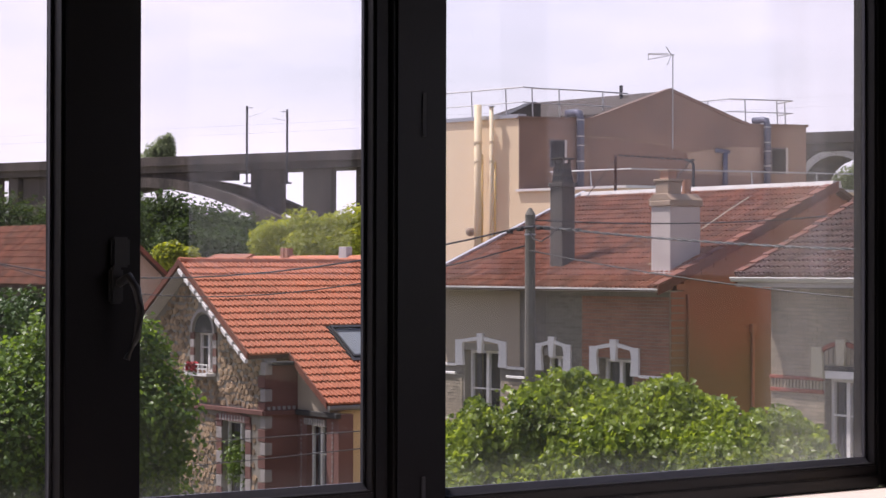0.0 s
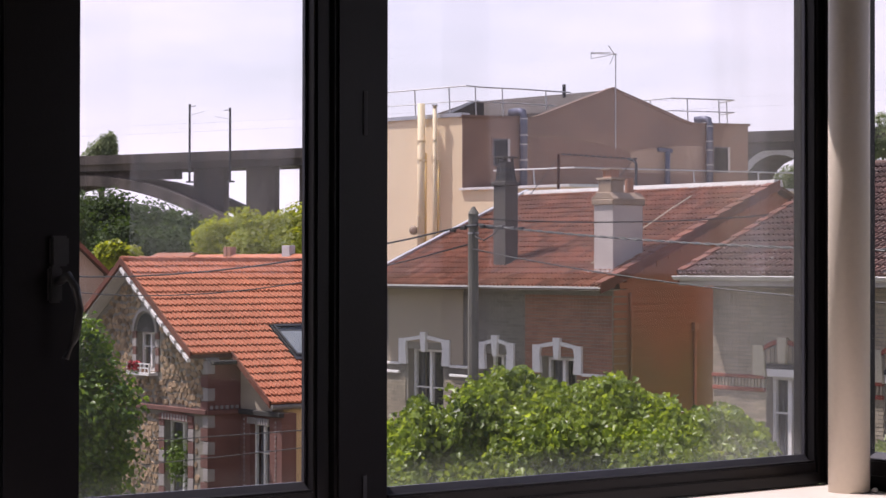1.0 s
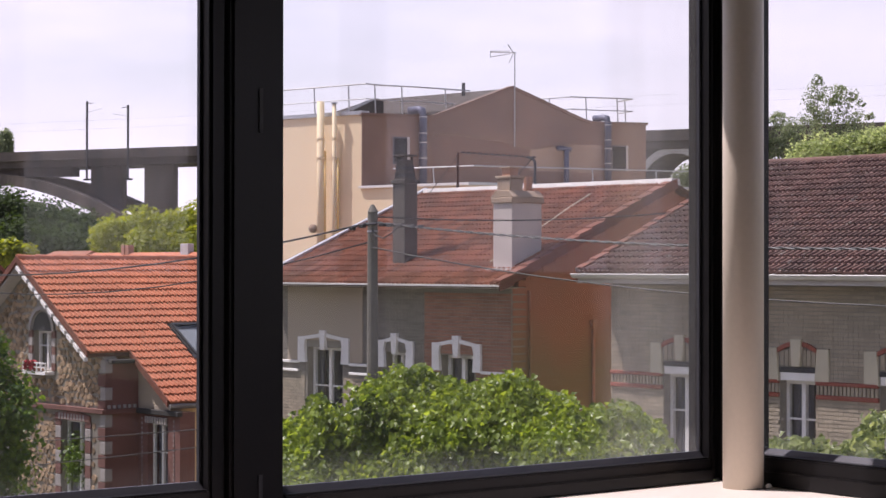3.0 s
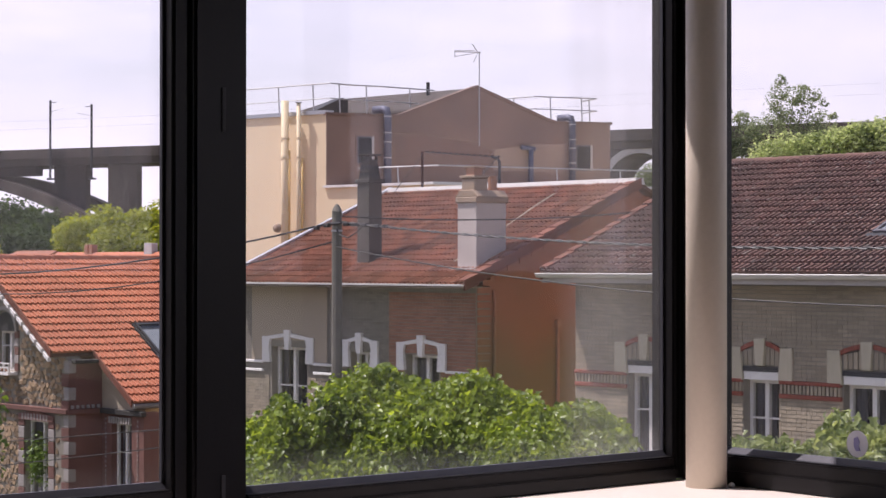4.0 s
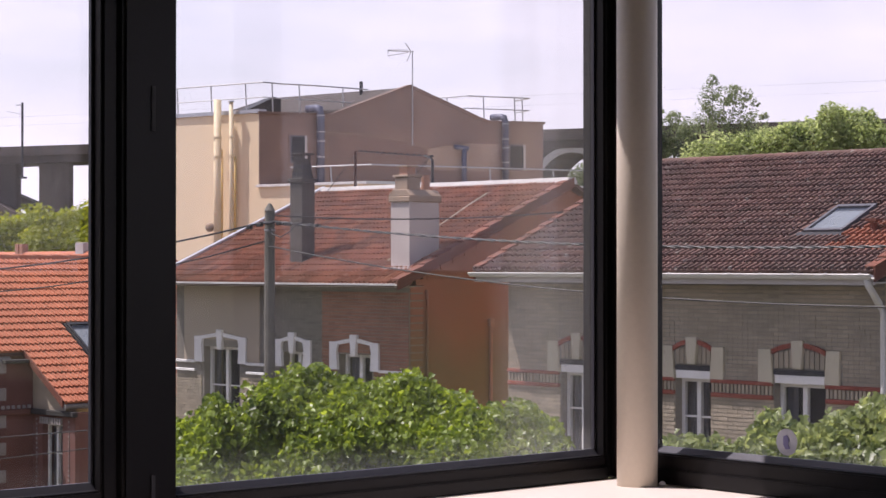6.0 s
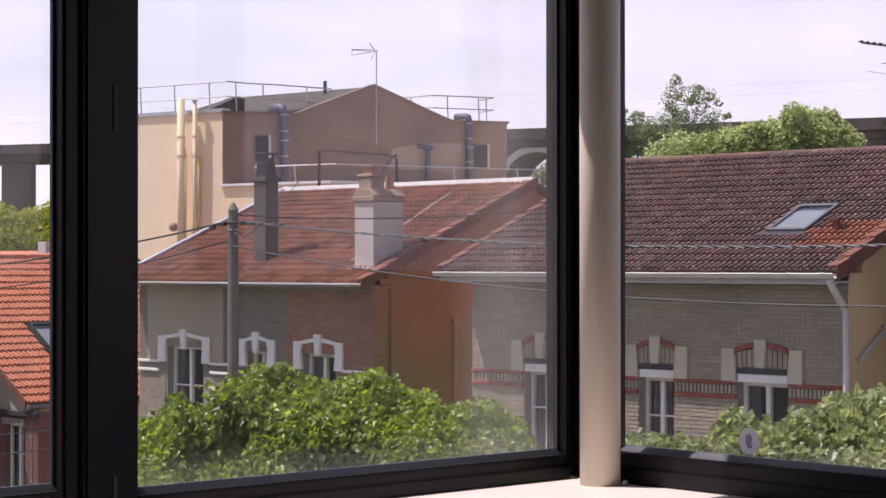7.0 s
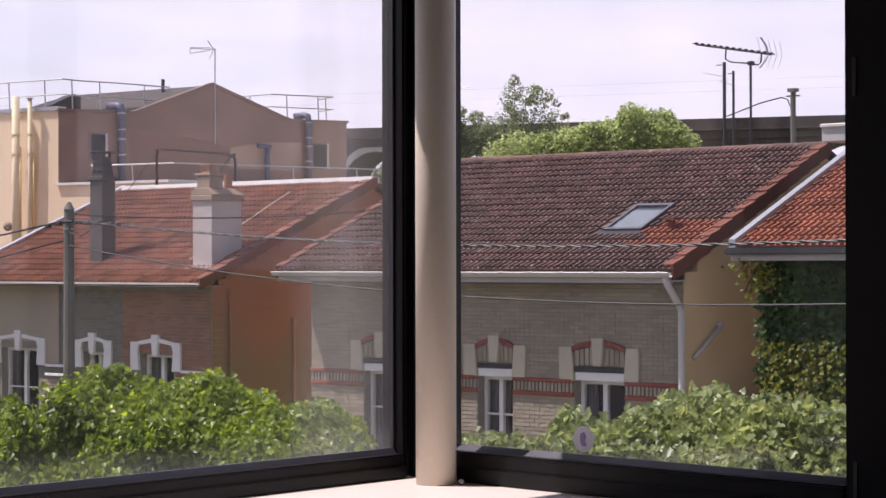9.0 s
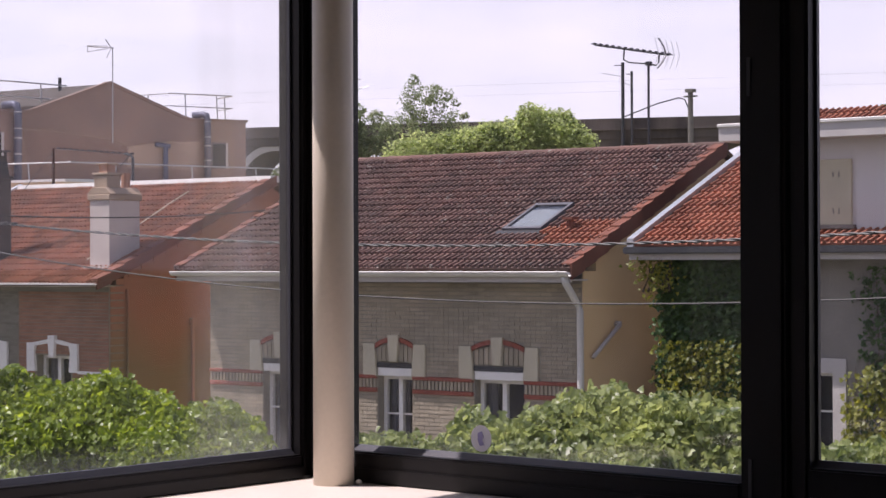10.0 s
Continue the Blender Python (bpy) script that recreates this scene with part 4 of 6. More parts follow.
part("ridge_flashing", b, M_GUTTER, roof2, "pale mortar ridge")
b = B()
prism(b, [(-0.44, EZ2 - 0.1), (3.55, RZ2 - 0.1), (3.55, RZ2 + 0.09), (-0.44, EZ2 + 0.09)], "x", -13.52, -13.42)
part("verge_flashing", b, M_ZINC, roof2, "zinc verge flashing")
b = B()
for i in range(14):
    t0, t1 = i / 14, (i + 1) / 14
    y0, y1, z0, z1 = -0.42 + 3.97 * t0, -0.42 + 3.97 * t1, EZ2 + 1.69 * t0, EZ2 + 1.69 * t1
    prism(b, [(y0, z0 + 0.05), (y1 + 0.02, z1 + 0.03), (y1 + 0.02, z1 - 0.11), (y0, z0 - 0.09)], "x", -7.12, -7.09)
    prism(b, [(y0, z0 + 0.052), (y1 + 0.02, z1 + 0.032), (y1 + 0.02, z1 + 0.06), (y0, z0 + 0.08)], "x", -7.25, -7.09)
part("verge_tiles", b, M_VERGE, roof2, "terracotta verge tiles")
gutter(h2, -13.45, -7.1, -0.45, 6.69, M_GUTTER, 0.022)
part("fascia", box(B(), -13.44, -7.11, -0.482, -0.473, 6.672, 6.70), M_GUTTER, h2, "thin pale eave edge")
part("soffit", box(B(), -13.42, -7.12, -0.47, -0.03, 6.640, 6.652), M_TAUPE, h2)


def surround2(house, x0, x1, kx, w):
    """White painted window head: two legs, a low arch and a keystone."""
    for s, xi in ((-1, x0), (1, x1)):
        pts = [(xi, 5.31), (xi + s * w, 5.31), (xi + s * w, 5.755), (xi - s * 0.01, 5.755), (xi + s * 0.03, 5.6)]
        part("window_head_leg", prism(B(), pts, "y", -0.05, 0.04), M_WHITE, house)
        pts = [(xi + s * w * 0.4, 5.70), (xi + s * w * 0.4, 5.755), (kx, 5.83), (kx, 5.765)]
        part("window_head_arch", prism(B(), pts, "y", -0.045, 0.04), M_WHITE, house)
    part("keystone", bevelled(prism(B(), [(kx - 0.055, 5.535), (kx + 0.055, 5.535), (kx + 0.085, 5.875), (kx - 0.085, 5.875)], "y", -0.065, 0.04), 0.005), M_WHITE, house)


for (x0, x1, z0, z1), kx, w in zip(OP2[:3], (-12.01, -10.08, -8.54), (0.22, 0.2, 0.195)):
    surround2(h2, x0, x1, kx, w)
    house_window(h2, x0, x1, z0, z1, 0.0, 0.12 if kx < -11 else 0.4, (0.5,), 0.55)
for x0, x1, z0, z1 in OP2[3:]:
    house_window(h2, x0, x1, z0, z1)
for x0, x1 in ((-13.3, -12.72), (-11.29, -10.53), (-9.6, -9.125), (-7.955, -7.3)):
    for za, zb in ((5.29, 5.335), (5.14, 5.185)):
        part("string_course", bevelled(box(B(), x0, x1, -0.05, 0.02, za, zb), 0.006), M_WHITE, h2, "white painted string course")
b = tube(B(), [(-7.27, 0.35, 6.6), (-7.235, 0.35, 6.3), (-7.235, 0.35, 0.3)], 0.025, 8)
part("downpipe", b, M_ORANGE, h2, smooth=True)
b = tube(B(), [(-7.24, 1.75, 6.05), (-7.24, 1.75, 0.3)], 0.026, 8)
box(b, -7.27, -7.20, 1.70, 1.80, 6.0, 6.12)
part("downpipe", b, M_POT, h2, "rust coloured downpipe with a hopper")

c = thing("chimney", (-10.35, 0.42, 6.9), STREET, "grey cement chimney with a sooty cowl on the tiles", "chimney")
part("stack", bevelled(box(B(), -10.52, -10.20, 0.28, 0.56, 6.85, 8.36), 0.01), M_CHIMA, c)
part("collar", bevelled(box(B(), -10.55, -10.17, 0.25, 0.59, 8.36, 8.43), 0.01), M_SOOT, c)
b = B()
lo = [b.verts.new(p) for p in ((-10.50, 0.30, 8.43), (-10.22, 0.30, 8.43), (-10.22, 0.54, 8.43), (-10.50, 0.54, 8.43))]
hi = [b.verts.new(p) for p in ((-10.46, 0.34, 8.76), (-10.26, 0.34, 8.76), (-10.26, 0.50, 8.76), (-10.46, 0.50, 8.76))]
b.faces.new(lo)
b.faces.new(hi)
for i in range(4):
    b.faces.new((lo[i], lo[(i + 1) % 4], hi[(i + 1) % 4], hi[i]))
part("cowl", b, M_SOOT, c, "tapered sooty cowl with slots")
for z, k in ((8.47, 0.006), (8.59, 0.020)):
    for xa in (-10.475, -10.345):
        part("slot", box(B(), xa, xa + 0.10, 0.296 + k, 0.36, z, z + 0.065), M_DARKGLASS, c)
        part("slot_hood", box(B(), xa - 0.01, xa + 0.11, 0.280 + k, 0.36, z + 0.068, z + 0.085), M_SOOT, c)
    for ya in (0.325, 0.43):
        part("slot", box(B(), -10.30, -10.216 - k, ya, ya + 0.085, z, z + 0.065), M_DARKGLASS, c)
for xa in (-10.47, -10.28):
    for ya in (0.335, 0.475):
        part("cap_leg", box(B(), xa, xa + 0.03, ya, ya + 0.03, 8.74, 8.82), M_SOOT, c)
part("cowl_cap", bevelled(box(B(), -10.51, -10.21, 0.28, 0.56, 8.82, 8.85), 0.006), M_SOOT, c)
part("flashing", box(B(), -10.58, -10.12, 0.22, 0.34, 6.93, 6.99), M_DARKSTEEL, c)
c = thing("chimney", (-7.65, 0.45, 6.9), STREET, "whitewashed brick chimney with clay pots on the roof", "chimney")
part("stack", bevelled(box(B(), -7.87, -7.43, 0.14, 0.78, 6.78, 7.97), 0.008), M_CHIMW, c)
part("corbel", bevelled(box(B(), -7.90, -7.40, 0.11, 0.81, 7.97, 8.06), 0.012), M_TANCAP, c)
part("corbel", bevelled(prism(B(), [(-7.92, 8.06), (-7.38, 8.06), (-7.50, 8.17), (-7.80, 8.17)], "y", 0.12, 0.80), 0.01), M_TANCAP, c)
part("pot_base", bevelled(box(B(), -7.82, -7.50, 0.17, 0.45, 8.15, 8.36), 0.02), M_TANCAP, c)
part("pot_collar", bevelled(box(B(), -7.84, -7.48, 0.15, 0.47, 8.36, 8.40), 0.008), M_TANCAP, c)
part("pot", box(B(), -7.75, -7.57, 0.22, 0.40, 8.40, 8.52), M_POT, c)
part("pot_cap", bevelled(box(B(), -7.79, -7.53, 0.19, 0.43, 8.52, 8.545), 0.006), M_TANCAP, c)
part("pot", tube(B(), [(-7.62, 0.66, 8.10), (-7.62, 0.66, 8.40)], 0.075, 14, 0.066), M_POT, c, "clay chimney pot", smooth=False)
part("flashing", box(B(), -7.96, -7.36, 0.04, 0.16, 6.87, 6.95), M_FASCIA, c)

# ---- ivy-clad house with a pent roof under its upper storey ----
h4 = thing("house", (1.6, 1.74, 0), PLOT, "grey rendered house with creeper and a rust red pent roof", "house", "street houses")
part("front_wall", wall(B(), 1.60, 9.0, -0.368, 7.05, 1.734, 2.0, [(3.25, 3.95, 4.3, 5.60)]), M_CHIM, h4, "grey rendered front wall")
part("side_wall", prism(B(), [(2.0, -0.368), (7.5, -0.368), (7.5, 9.3), (2.0, 7.2)], "x", 1.60, 1.85), M_CHIM, h4)
sl4 = math.atan(0.421)
v4 = (0, math.cos(sl4), math.sin(sl4))
roof4 = part("pent_roof", prism(B(), [(1.33, 7.10), (6.3, 7.10 + 0.421 * 4.97), (6.3, 7.18 + 0.421 * 4.97), (1.33, 7.18)], "x", 1.22, 2.70), M_UNDER, h4, "rust red tiled roof slope")
part("pent_roof", prism(B(), [(1.33, 7.10), (1.75, 7.277), (1.75, 7.355), (1.33, 7.18)], "x", 2.70, 9.0), M_UNDER, h4)
tiled(roof4, h4, (1.30, 1.31, 7.185), (1, 0, 0), v4, 1.42, 5.3, 0.20, 0.27, M_TILE4, M_TILE4_J, (-1, 9, -1, 9))
tiled(roof4, h4, (2.72, 1.31, 7.185), (1, 0, 0), v4, 6.2, 0.47, 0.20, 0.235, M_TILE4, M_TILE4_J, (-1, 4, -1, 9))
b = prism(B(), [(1.28, 7.13), (6.3, 7.13 + 0.421 * 5.02), (6.3, 7.31 + 0.421 * 5.02), (1.28, 7.30)], "x", 1.20, 1.30)
part("verge_flashing", b, M_ZINC, roof4, "zinc verge flashing")
part("upper_wall", wall(B(), 2.72, 9.0, 7.20, 8.56, 1.75, 1.95, []), M_UPPER, h4, "off-white rendered upper storey")
part("upper_side_wall", box(B(), 2.72, 2.92, 1.95, 6.5, 7.2, 8.7), M_TAUPE, h4)
sh = part("shutter", bevelled(box(B(), 3.52, 4.215, 1.70, 1.748, 7.45, 8.27), 0.006), M_STONE, h4, "closed cream metal shutter")
for x in (3.62, 3.78, 3.97, 4.05):
    for z in (7.62, 8.08):
        part("shutter_slot", box(B(), x - 0.008, x + 0.008, 1.694, 1.702, z - 0.035, z + 0.035), M_CHIM, sh)
part("shutter_sill", bevelled(box(B(), 3.46, 4.26, 1.67, 1.75, 7.40, 7.45), 0.006), M_CHIM, h4)
up = part("upper_roof", prism(B(), [(1.36, 8.69), (4.5, 8.72), (4.5, 8.775), (1.36, 8.735)], "x", 2.57, 9.0), M_TILE4_J, h4, "red tiled upper roof")
part("eave_fascia", bevelled(box(B(), 2.57, 9.0, 1.30, 1.36, 8.52, 8.72), 0.006), M_FASCIA, h4, "deep pale eave fascia")
part("eave_lip", bevelled(box(B(), 2.56, 9.0, 1.27, 1.36, 8.70, 8.745), 0.008), M_GUTTER, h4)
part("soffit", box(B(), 2.58, 9.0, 1.36, 1.75, 8.52, 8.54), M_FASCIA, h4)
b = B()
for i in range(44):
    x = 2.6 + i * 0.145
    tube(b, [(x, 1.32, 8.74), (x, 1.9, 8.745)], 0.014, 6)
part("eave_tiles", b, M_TILE4_J, up)
b = box(B(), 1.18, 9.0, 1.20, 1.33, 7.10, 7.19)
part("gutter", bevelled(b, 0.012, 2), M_DARKGUT, h4, "dark box gutter")
part("eave_board", box(B(), 1.22, 9.0, 1.30, 1.34, 7.02, 7.10), M_FASCIA, h4, "pale eave board")
part("soffit", box(B(), 1.22, 9.0, 1.34, 1.74, 7.03, 7.05), M_FASCIA, h4)
part("window_trim", wall(B(), 3.1, 4.13, 4.2, 5.78, 1.70, 1.76, [(3.25, 3.95, 4.3, 5.60)]), M_FASCIA, h4, "pale window surround")
house_window(h4, 3.25, 3.95, 4.3, 5.60, 1.734, 0.2)

# ---- stone house with the bright orange roof ----
h1 = thing("house", (-23.5, 0, 0), STREET, "rubble stone house with maroon brick corners and orange roof", "house", "street houses")
AX, AZ, SL1 = -22.1, 7.12, 0.657            # apex of the gable and the fall of its roof
def z1(x):
    return AZ - 0.10 - SL1 * abs(x - AX)
OP1 = [(-22.03, -21.24, 4.80, 5.62), (-20.85, -19.9, 2.2, 3.83), (-24.2, -23.1, 2.2, 3.9)]
part("front_wall", wall(B(), -25.2, -19.15, 0, 4.05, 0.0, 0.3, OP1[1:]), M_MORTAR, h1, "mortar bed of the stone front")
b = B()
prism(b, [(-25.2, 4.05), (-22.03, 4.05), (-22.03, z1(-22.03)), (AX, z1(AX)), (-25.0, z1(-25.0))], "y", 0.0, 0.3)
prism(b, [(-22.03, 4.05), (-21.24, 4.05), (-21.24, 4.80), (-22.03, 4.80)], "y", 0.0, 0.3)
prism(b, [(-22.03, 5.62), (-21.24, 5.62), (-21.24, z1(-21.24)), (-22.03, z1(-22.03))], "y", 0.0, 0.3)
prism(b, [(-21.24, 4.05), (-19.15, 4.05), (-19.15, z1(-19.15)), (-21.24, z1(-21.24))], "y", 0.0, 0.3)
part("gable_front", b, M_MORTAR, h1, "mortar bed of the stone gable")
part("side_wall", box(B(), -19.45, -19.15, 0.3, 6.2, 0, 5.0), M_MAROON, h1, "maroon brick side wall")
part("brick_bay", wall(B(), -19.15, -17.62, 0, 4.1, 0.75, 1.0, [(-18.78, -18.05, 2.3, 3.85)]), M_MAROON, h1, "maroon brick bay front")
part("bay_side", box(B(), -17.85, -17.62, 1.0, 1.1, 0, 4.1), M_MAROON, h1)
part("lean_to_wall", prism(B(), [(-19.15, 4.1), (-17.95, 4.1), (-17.95, 4.25), (-19.15, z1(-19.15) - 0.06)], "y", 0.755, 1.0), M_TAUPE, h1, "pale rendered triangle under the lean-to roof")
part("lean_to_side", box(B(), -18.2, -17.95, 1.0, 6.2, 0, 4.3), M_OCHRE, h1, "yellow rendered side wall")
v1 = Vector((-1, 0, SL1)).normalized()
u1 = Vector((0, 1, 0))
def slope1(x0, x1, y0, y1, name="roof", lab=""):
    pts = [(x0, AZ - SL1 * abs(x0 - AX)), (x1, AZ - SL1 * abs(x1 - AX)), (x1, AZ - SL1 * abs(x1 - AX) - 0.08), (x0, AZ - SL1 * abs(x0 - AX) - 0.08)]
    return part(name, prism(B(), pts, "y", y0, y1), M_UNDER, h1, lab)
r1a = slope1(AX, -19.25, -0.35, 0.6, "roof", "bright orange tiled roof")
r1b = slope1(AX, -17.80, 0.6, 6.3, "roof")
r1c = slope1(-25.6, AX, -0.35, 6.3, "roof")
k1 = math.sqrt(1 + SL1 ** 2)
tiled(r1a, h1, (-19.23, -0.35, AZ - SL1 * 2.87), u1, v1, 0.95, 2.85 * k1, 0.23, 0.25, M_TILE1, M_TILE1_J, (-1, 20, -1, 20), roll=0.028, lip=0.036)
tiled(r1b, h1, (-17.78, 0.6, AZ - SL1 * 4.32), u1, v1, 5.7, 4.32 * k1, 0.23, 0.25, M_TILE1, M_TILE1_J, (-1, 4.4, -1, 20), hole=[(1.42, 2.28, 1.45, 2.62)], roll=0.028, lip=0.036)
roof_window(r1b, h1, Vector((-17.78, 2.03, AZ - SL1 * 4.32)) + v1 * 1.5 + Vector((0.02, 0, 0.03)), u1, v1, 0.84, 1.1)
b = B()
for i in range(15):
    tube(b, [(AX, -0.36 + i * 0.43, AZ + 0.02), (AX, 0.08 + i * 0.43, AZ + 0.01)], 0.085, 8, 0.075)
part("ridge_tiles", b, M_TILE1_J, r1b)
def verge(x0, x1, y, lab, white):
    b = B()
    n = 12
    for i in range(n):
        xa, xb = x0 + (x1 - x0) * i / n, x0 + (x1 - x0) * (i + 1) / n
        za, zb = AZ - SL1 * abs(xa - AX), AZ - SL1 * abs(xb - AX)
        prism(b, [(xa, za + 0.07), (xb, zb + 0.05), (xb, zb - 0.09), (xa, za - 0.07)], "y", y - 0.03, y)
    part("verge_tiles", b, M_VERGE, h1, lab)
    if white:
        b = B()
        n = 11
        for i in range(n):
            xa, xb = x0 + (x1 - x0) * (i + 0.14) / n, x0 + (x1 - x0) * (i + 0.84) / n
            za, zb = AZ - SL1 * abs(xa - AX) - 0.12, AZ - SL1 * abs(xb - AX) - 0.12
            prism(b, [(xa, za), (xb, zb), (xb, zb - 0.075), (xa, za - 0.075)], "y", y - 0.06, y + 0.02)
        part("verge_dentils", b, M_WHITE, h1, "white painted dentils under the verge")
part("soffit", prism(B(), [(AX, AZ - 0.10), (-25.5, AZ - 0.10 - SL1 * 3.4), (-25.5, AZ - 0.13 - SL1 * 3.4), (AX, AZ - 0.13)], "y", -0.33, -0.004), M_FASCIA, h1, "pale boarded soffit")
verge(AX, -19.25, -0.35, "terracotta verge tiles", True)
verge(AX, -25.6, -0.35, "", False)
verge(-19.2, -17.80, 0.6, "", False)
part("valley_cap", bevelled(box(B(), -19.24, -18.97, 0.04, 0.60, 5.03, 5.11), 0.015), M_DARKCAP, h1, "zinc flat over the setback")
part("setback_side", box(B(), -19.2, -19.13, 0.0, 0.75, 0, 5.02), M_MAROON, h1)
part("gutter", tube(B(), [(-17.76, 0.6, 4.22), (-17.76, 6.3, 4.22)], 0.05, 8), M_CHIM, h1)
# string courses, corner stones and window dressings
part("string_course", bevelled(box(B(), -25.2, -19.1, -0.10, 0.02, 4.02, 4.12), 0.01), M_MAROON, h1, "moulded maroon string course")
part("string_course", bevelled(box(B(), -19.12, -17.57, 0.66, 0.78, 4.02, 4.12), 0.01), M_DARKCAP, h1, "dark moulded cornice of the bay")
part("string_course", bevelled(box(B(), -19.15, -19.06, -0.06, 0.66, 4.02, 4.12), 0.01), M_MAROON, h1)
for i in range(6):
    y = 0.02 + i * 0.12
    part("dentil", box(B(), -19.14, -19.09, y, y + 0.06, 4.13, 4.20), M_PALEBLOCK, h1)
for i in range(14):
    z = 1.6 + i * 0.27
    if z > 5.0:
        break
    long = i % 2
    part("corner_block", bevelled(box(B(), -19.40 if long else -19.31, -19.12, -0.03, 0.14, z, z + 0.25), 0.006), M_MAROON if long else M_PALEBLOCK, h1)
for (x0, x1, z0, z1_) in OP1[1:]:
    part("lintel", bevelled(prism(B(), [(x0 - 0.2, z1_), (x1 + 0.2, z1_), (x1 + 0.2, z1_ + 0.12), ((x0 + x1) / 2, z1_ + 0.2), (x0 - 0.2, z1_ + 0.12)], "y", -0.05, 0.03), 0.006), M_MAROON, h1)
    for i in range(9):
        x = x0 - 0.02 + (x1 - x0) * i / 8
        part("lintel_tooth", box(B(), x - 0.025, x + 0.025, -0.058, 0.02, z1_ + 0.01, z1_ + 0.13), M_PALEBLOCK, h1)
    for i in range(7):
        z = z0 + i * 0.25
        for xa, xb in ((x0 - 0.22, x0), (x1, x1 + 0.22)):
            part("jamb_block", bevelled(box(B(), xa, xb, -0.03, 0.02, z, min(z + 0.235, z1_)), 0.006), M_PALEBLOCK if i % 2 else M_MAROON, h1)
    house_window(h1, x0, x1, z0, z1_, 0.0, 0.6, (0.58,), 0.3)
    part("sill", bevelled(box(B(), x0 - 0.15, x1 + 0.15, -0.16, 0.1, z0 - 0.08, z0), 0.008), M_WHITE, h1)
# arched gable window
x0, x1, zs, zt_ = -22.03, -21.24, 5.62, 5.62
cx, rr = (x0 + x1) / 2, (x1 - x0) / 2
b = B()
for i in range(14):
    a0, a1 = math.pi * i / 14, math.pi * (i + 1) / 14
    prism(b, [(cx + rr * 1.12 * math.cos(a0), 5.62 + rr * 1.12 * math.sin(a0)), (cx + rr * 1.12 * math.cos(a1), 5.62 + rr * 1.12 * math.sin(a1)),
              (cx + rr * 1.32 * math.cos(a1), 5.62 + rr * 1.32 * math.sin(a1)), (cx + rr * 1.32 * math.cos(a0), 5.62 + rr * 1.32 * math.sin(a0))], "y", -0.06, 0.02)
part("arch_hood", b, M_PALEBLOCK, h1, "grey arched hood mould")
prism(b := B(), [(cx + rr * math.cos(math.pi * i / 12), 5.62 + rr * math.sin(math.pi * i / 12)) for i in range(13)], "y", -0.015, -0.005)
part("arch_infill", b, M_DARKGLASS, h1)
house_window(h1, x0, x1, 4.80, 5.62, 0.0, 0.6)
for i in range(5):
    z = 4.80 + i * 0.17
    for xa, xb in ((x0 - 0.16, x0), (x1, x1 + 0.16)):
        part("jamb_block", bevelled(box(B(), xa, xb, -0.03, 0.02, z, z + 0.16), 0.006), M_PALEBLOCK if i % 2 else M_MAROON, h1)
b = B()
box(b, x0 - 0.08, x1 + 0.08, -0.22, 0.05, 4.72, 4.78)
for z in (4.86, 4.95):
    box(b, x0 - 0.08, x1 + 0.08, -0.21, -0.18, z, z + 0.025)
for i in range(6):
    x = x0 - 0.08 + (x1 - x0 + 0.135) * i / 5
    box(b, x, x + 0.025, -0.21, -0.185, 4.78, 4.95)
part("window_rail", b, M_WHITE, h1, "white flower rail under the gable window")
house_window(h1, -18.78, -18.05, 2.3, 3.85, 0.75, 0.9)
for i in range(9):
    x = -18.82 + i * 0.088
    part("lintel_tooth", box(B(), x, x + 0.05, 0.70, 0.76, 3.84, 3.97), M_PALEBLOCK, h1)
for x in (-19.0, -17.85):
    for i in range(22):
        part("white_stud", box(B(), x, x + 0.04, 0.735, 0.76, 1.9 + i * 0.095, 1.94 + i * 0.095), M_PALEBLOCK, h1)
# red geraniums in the rail
g = thing("flower_box", (cx - 0.1, -0.13, 4.78), STREET, "flower box of red geraniums on the window rail", "plant")
part("trough", bevelled(box(B(), cx - 0.3, cx + 0.15, -0.18, -0.06, 4.785, 4.86), 0.006), M_POT, g)
rng = np.random.default_rng(5)
pc = np.column_stack([rng.uniform(-0.28, 0.12, 260), rng.uniform(-0.12, 0.0, 260), rng.uniform(0.05, 0.22, 260)])
vv, ff = leaves(pc, 0.065, rng)
raw("blossom", vv.tolist(), ff, M_FLOWER, g)["kind"] = "stuff"
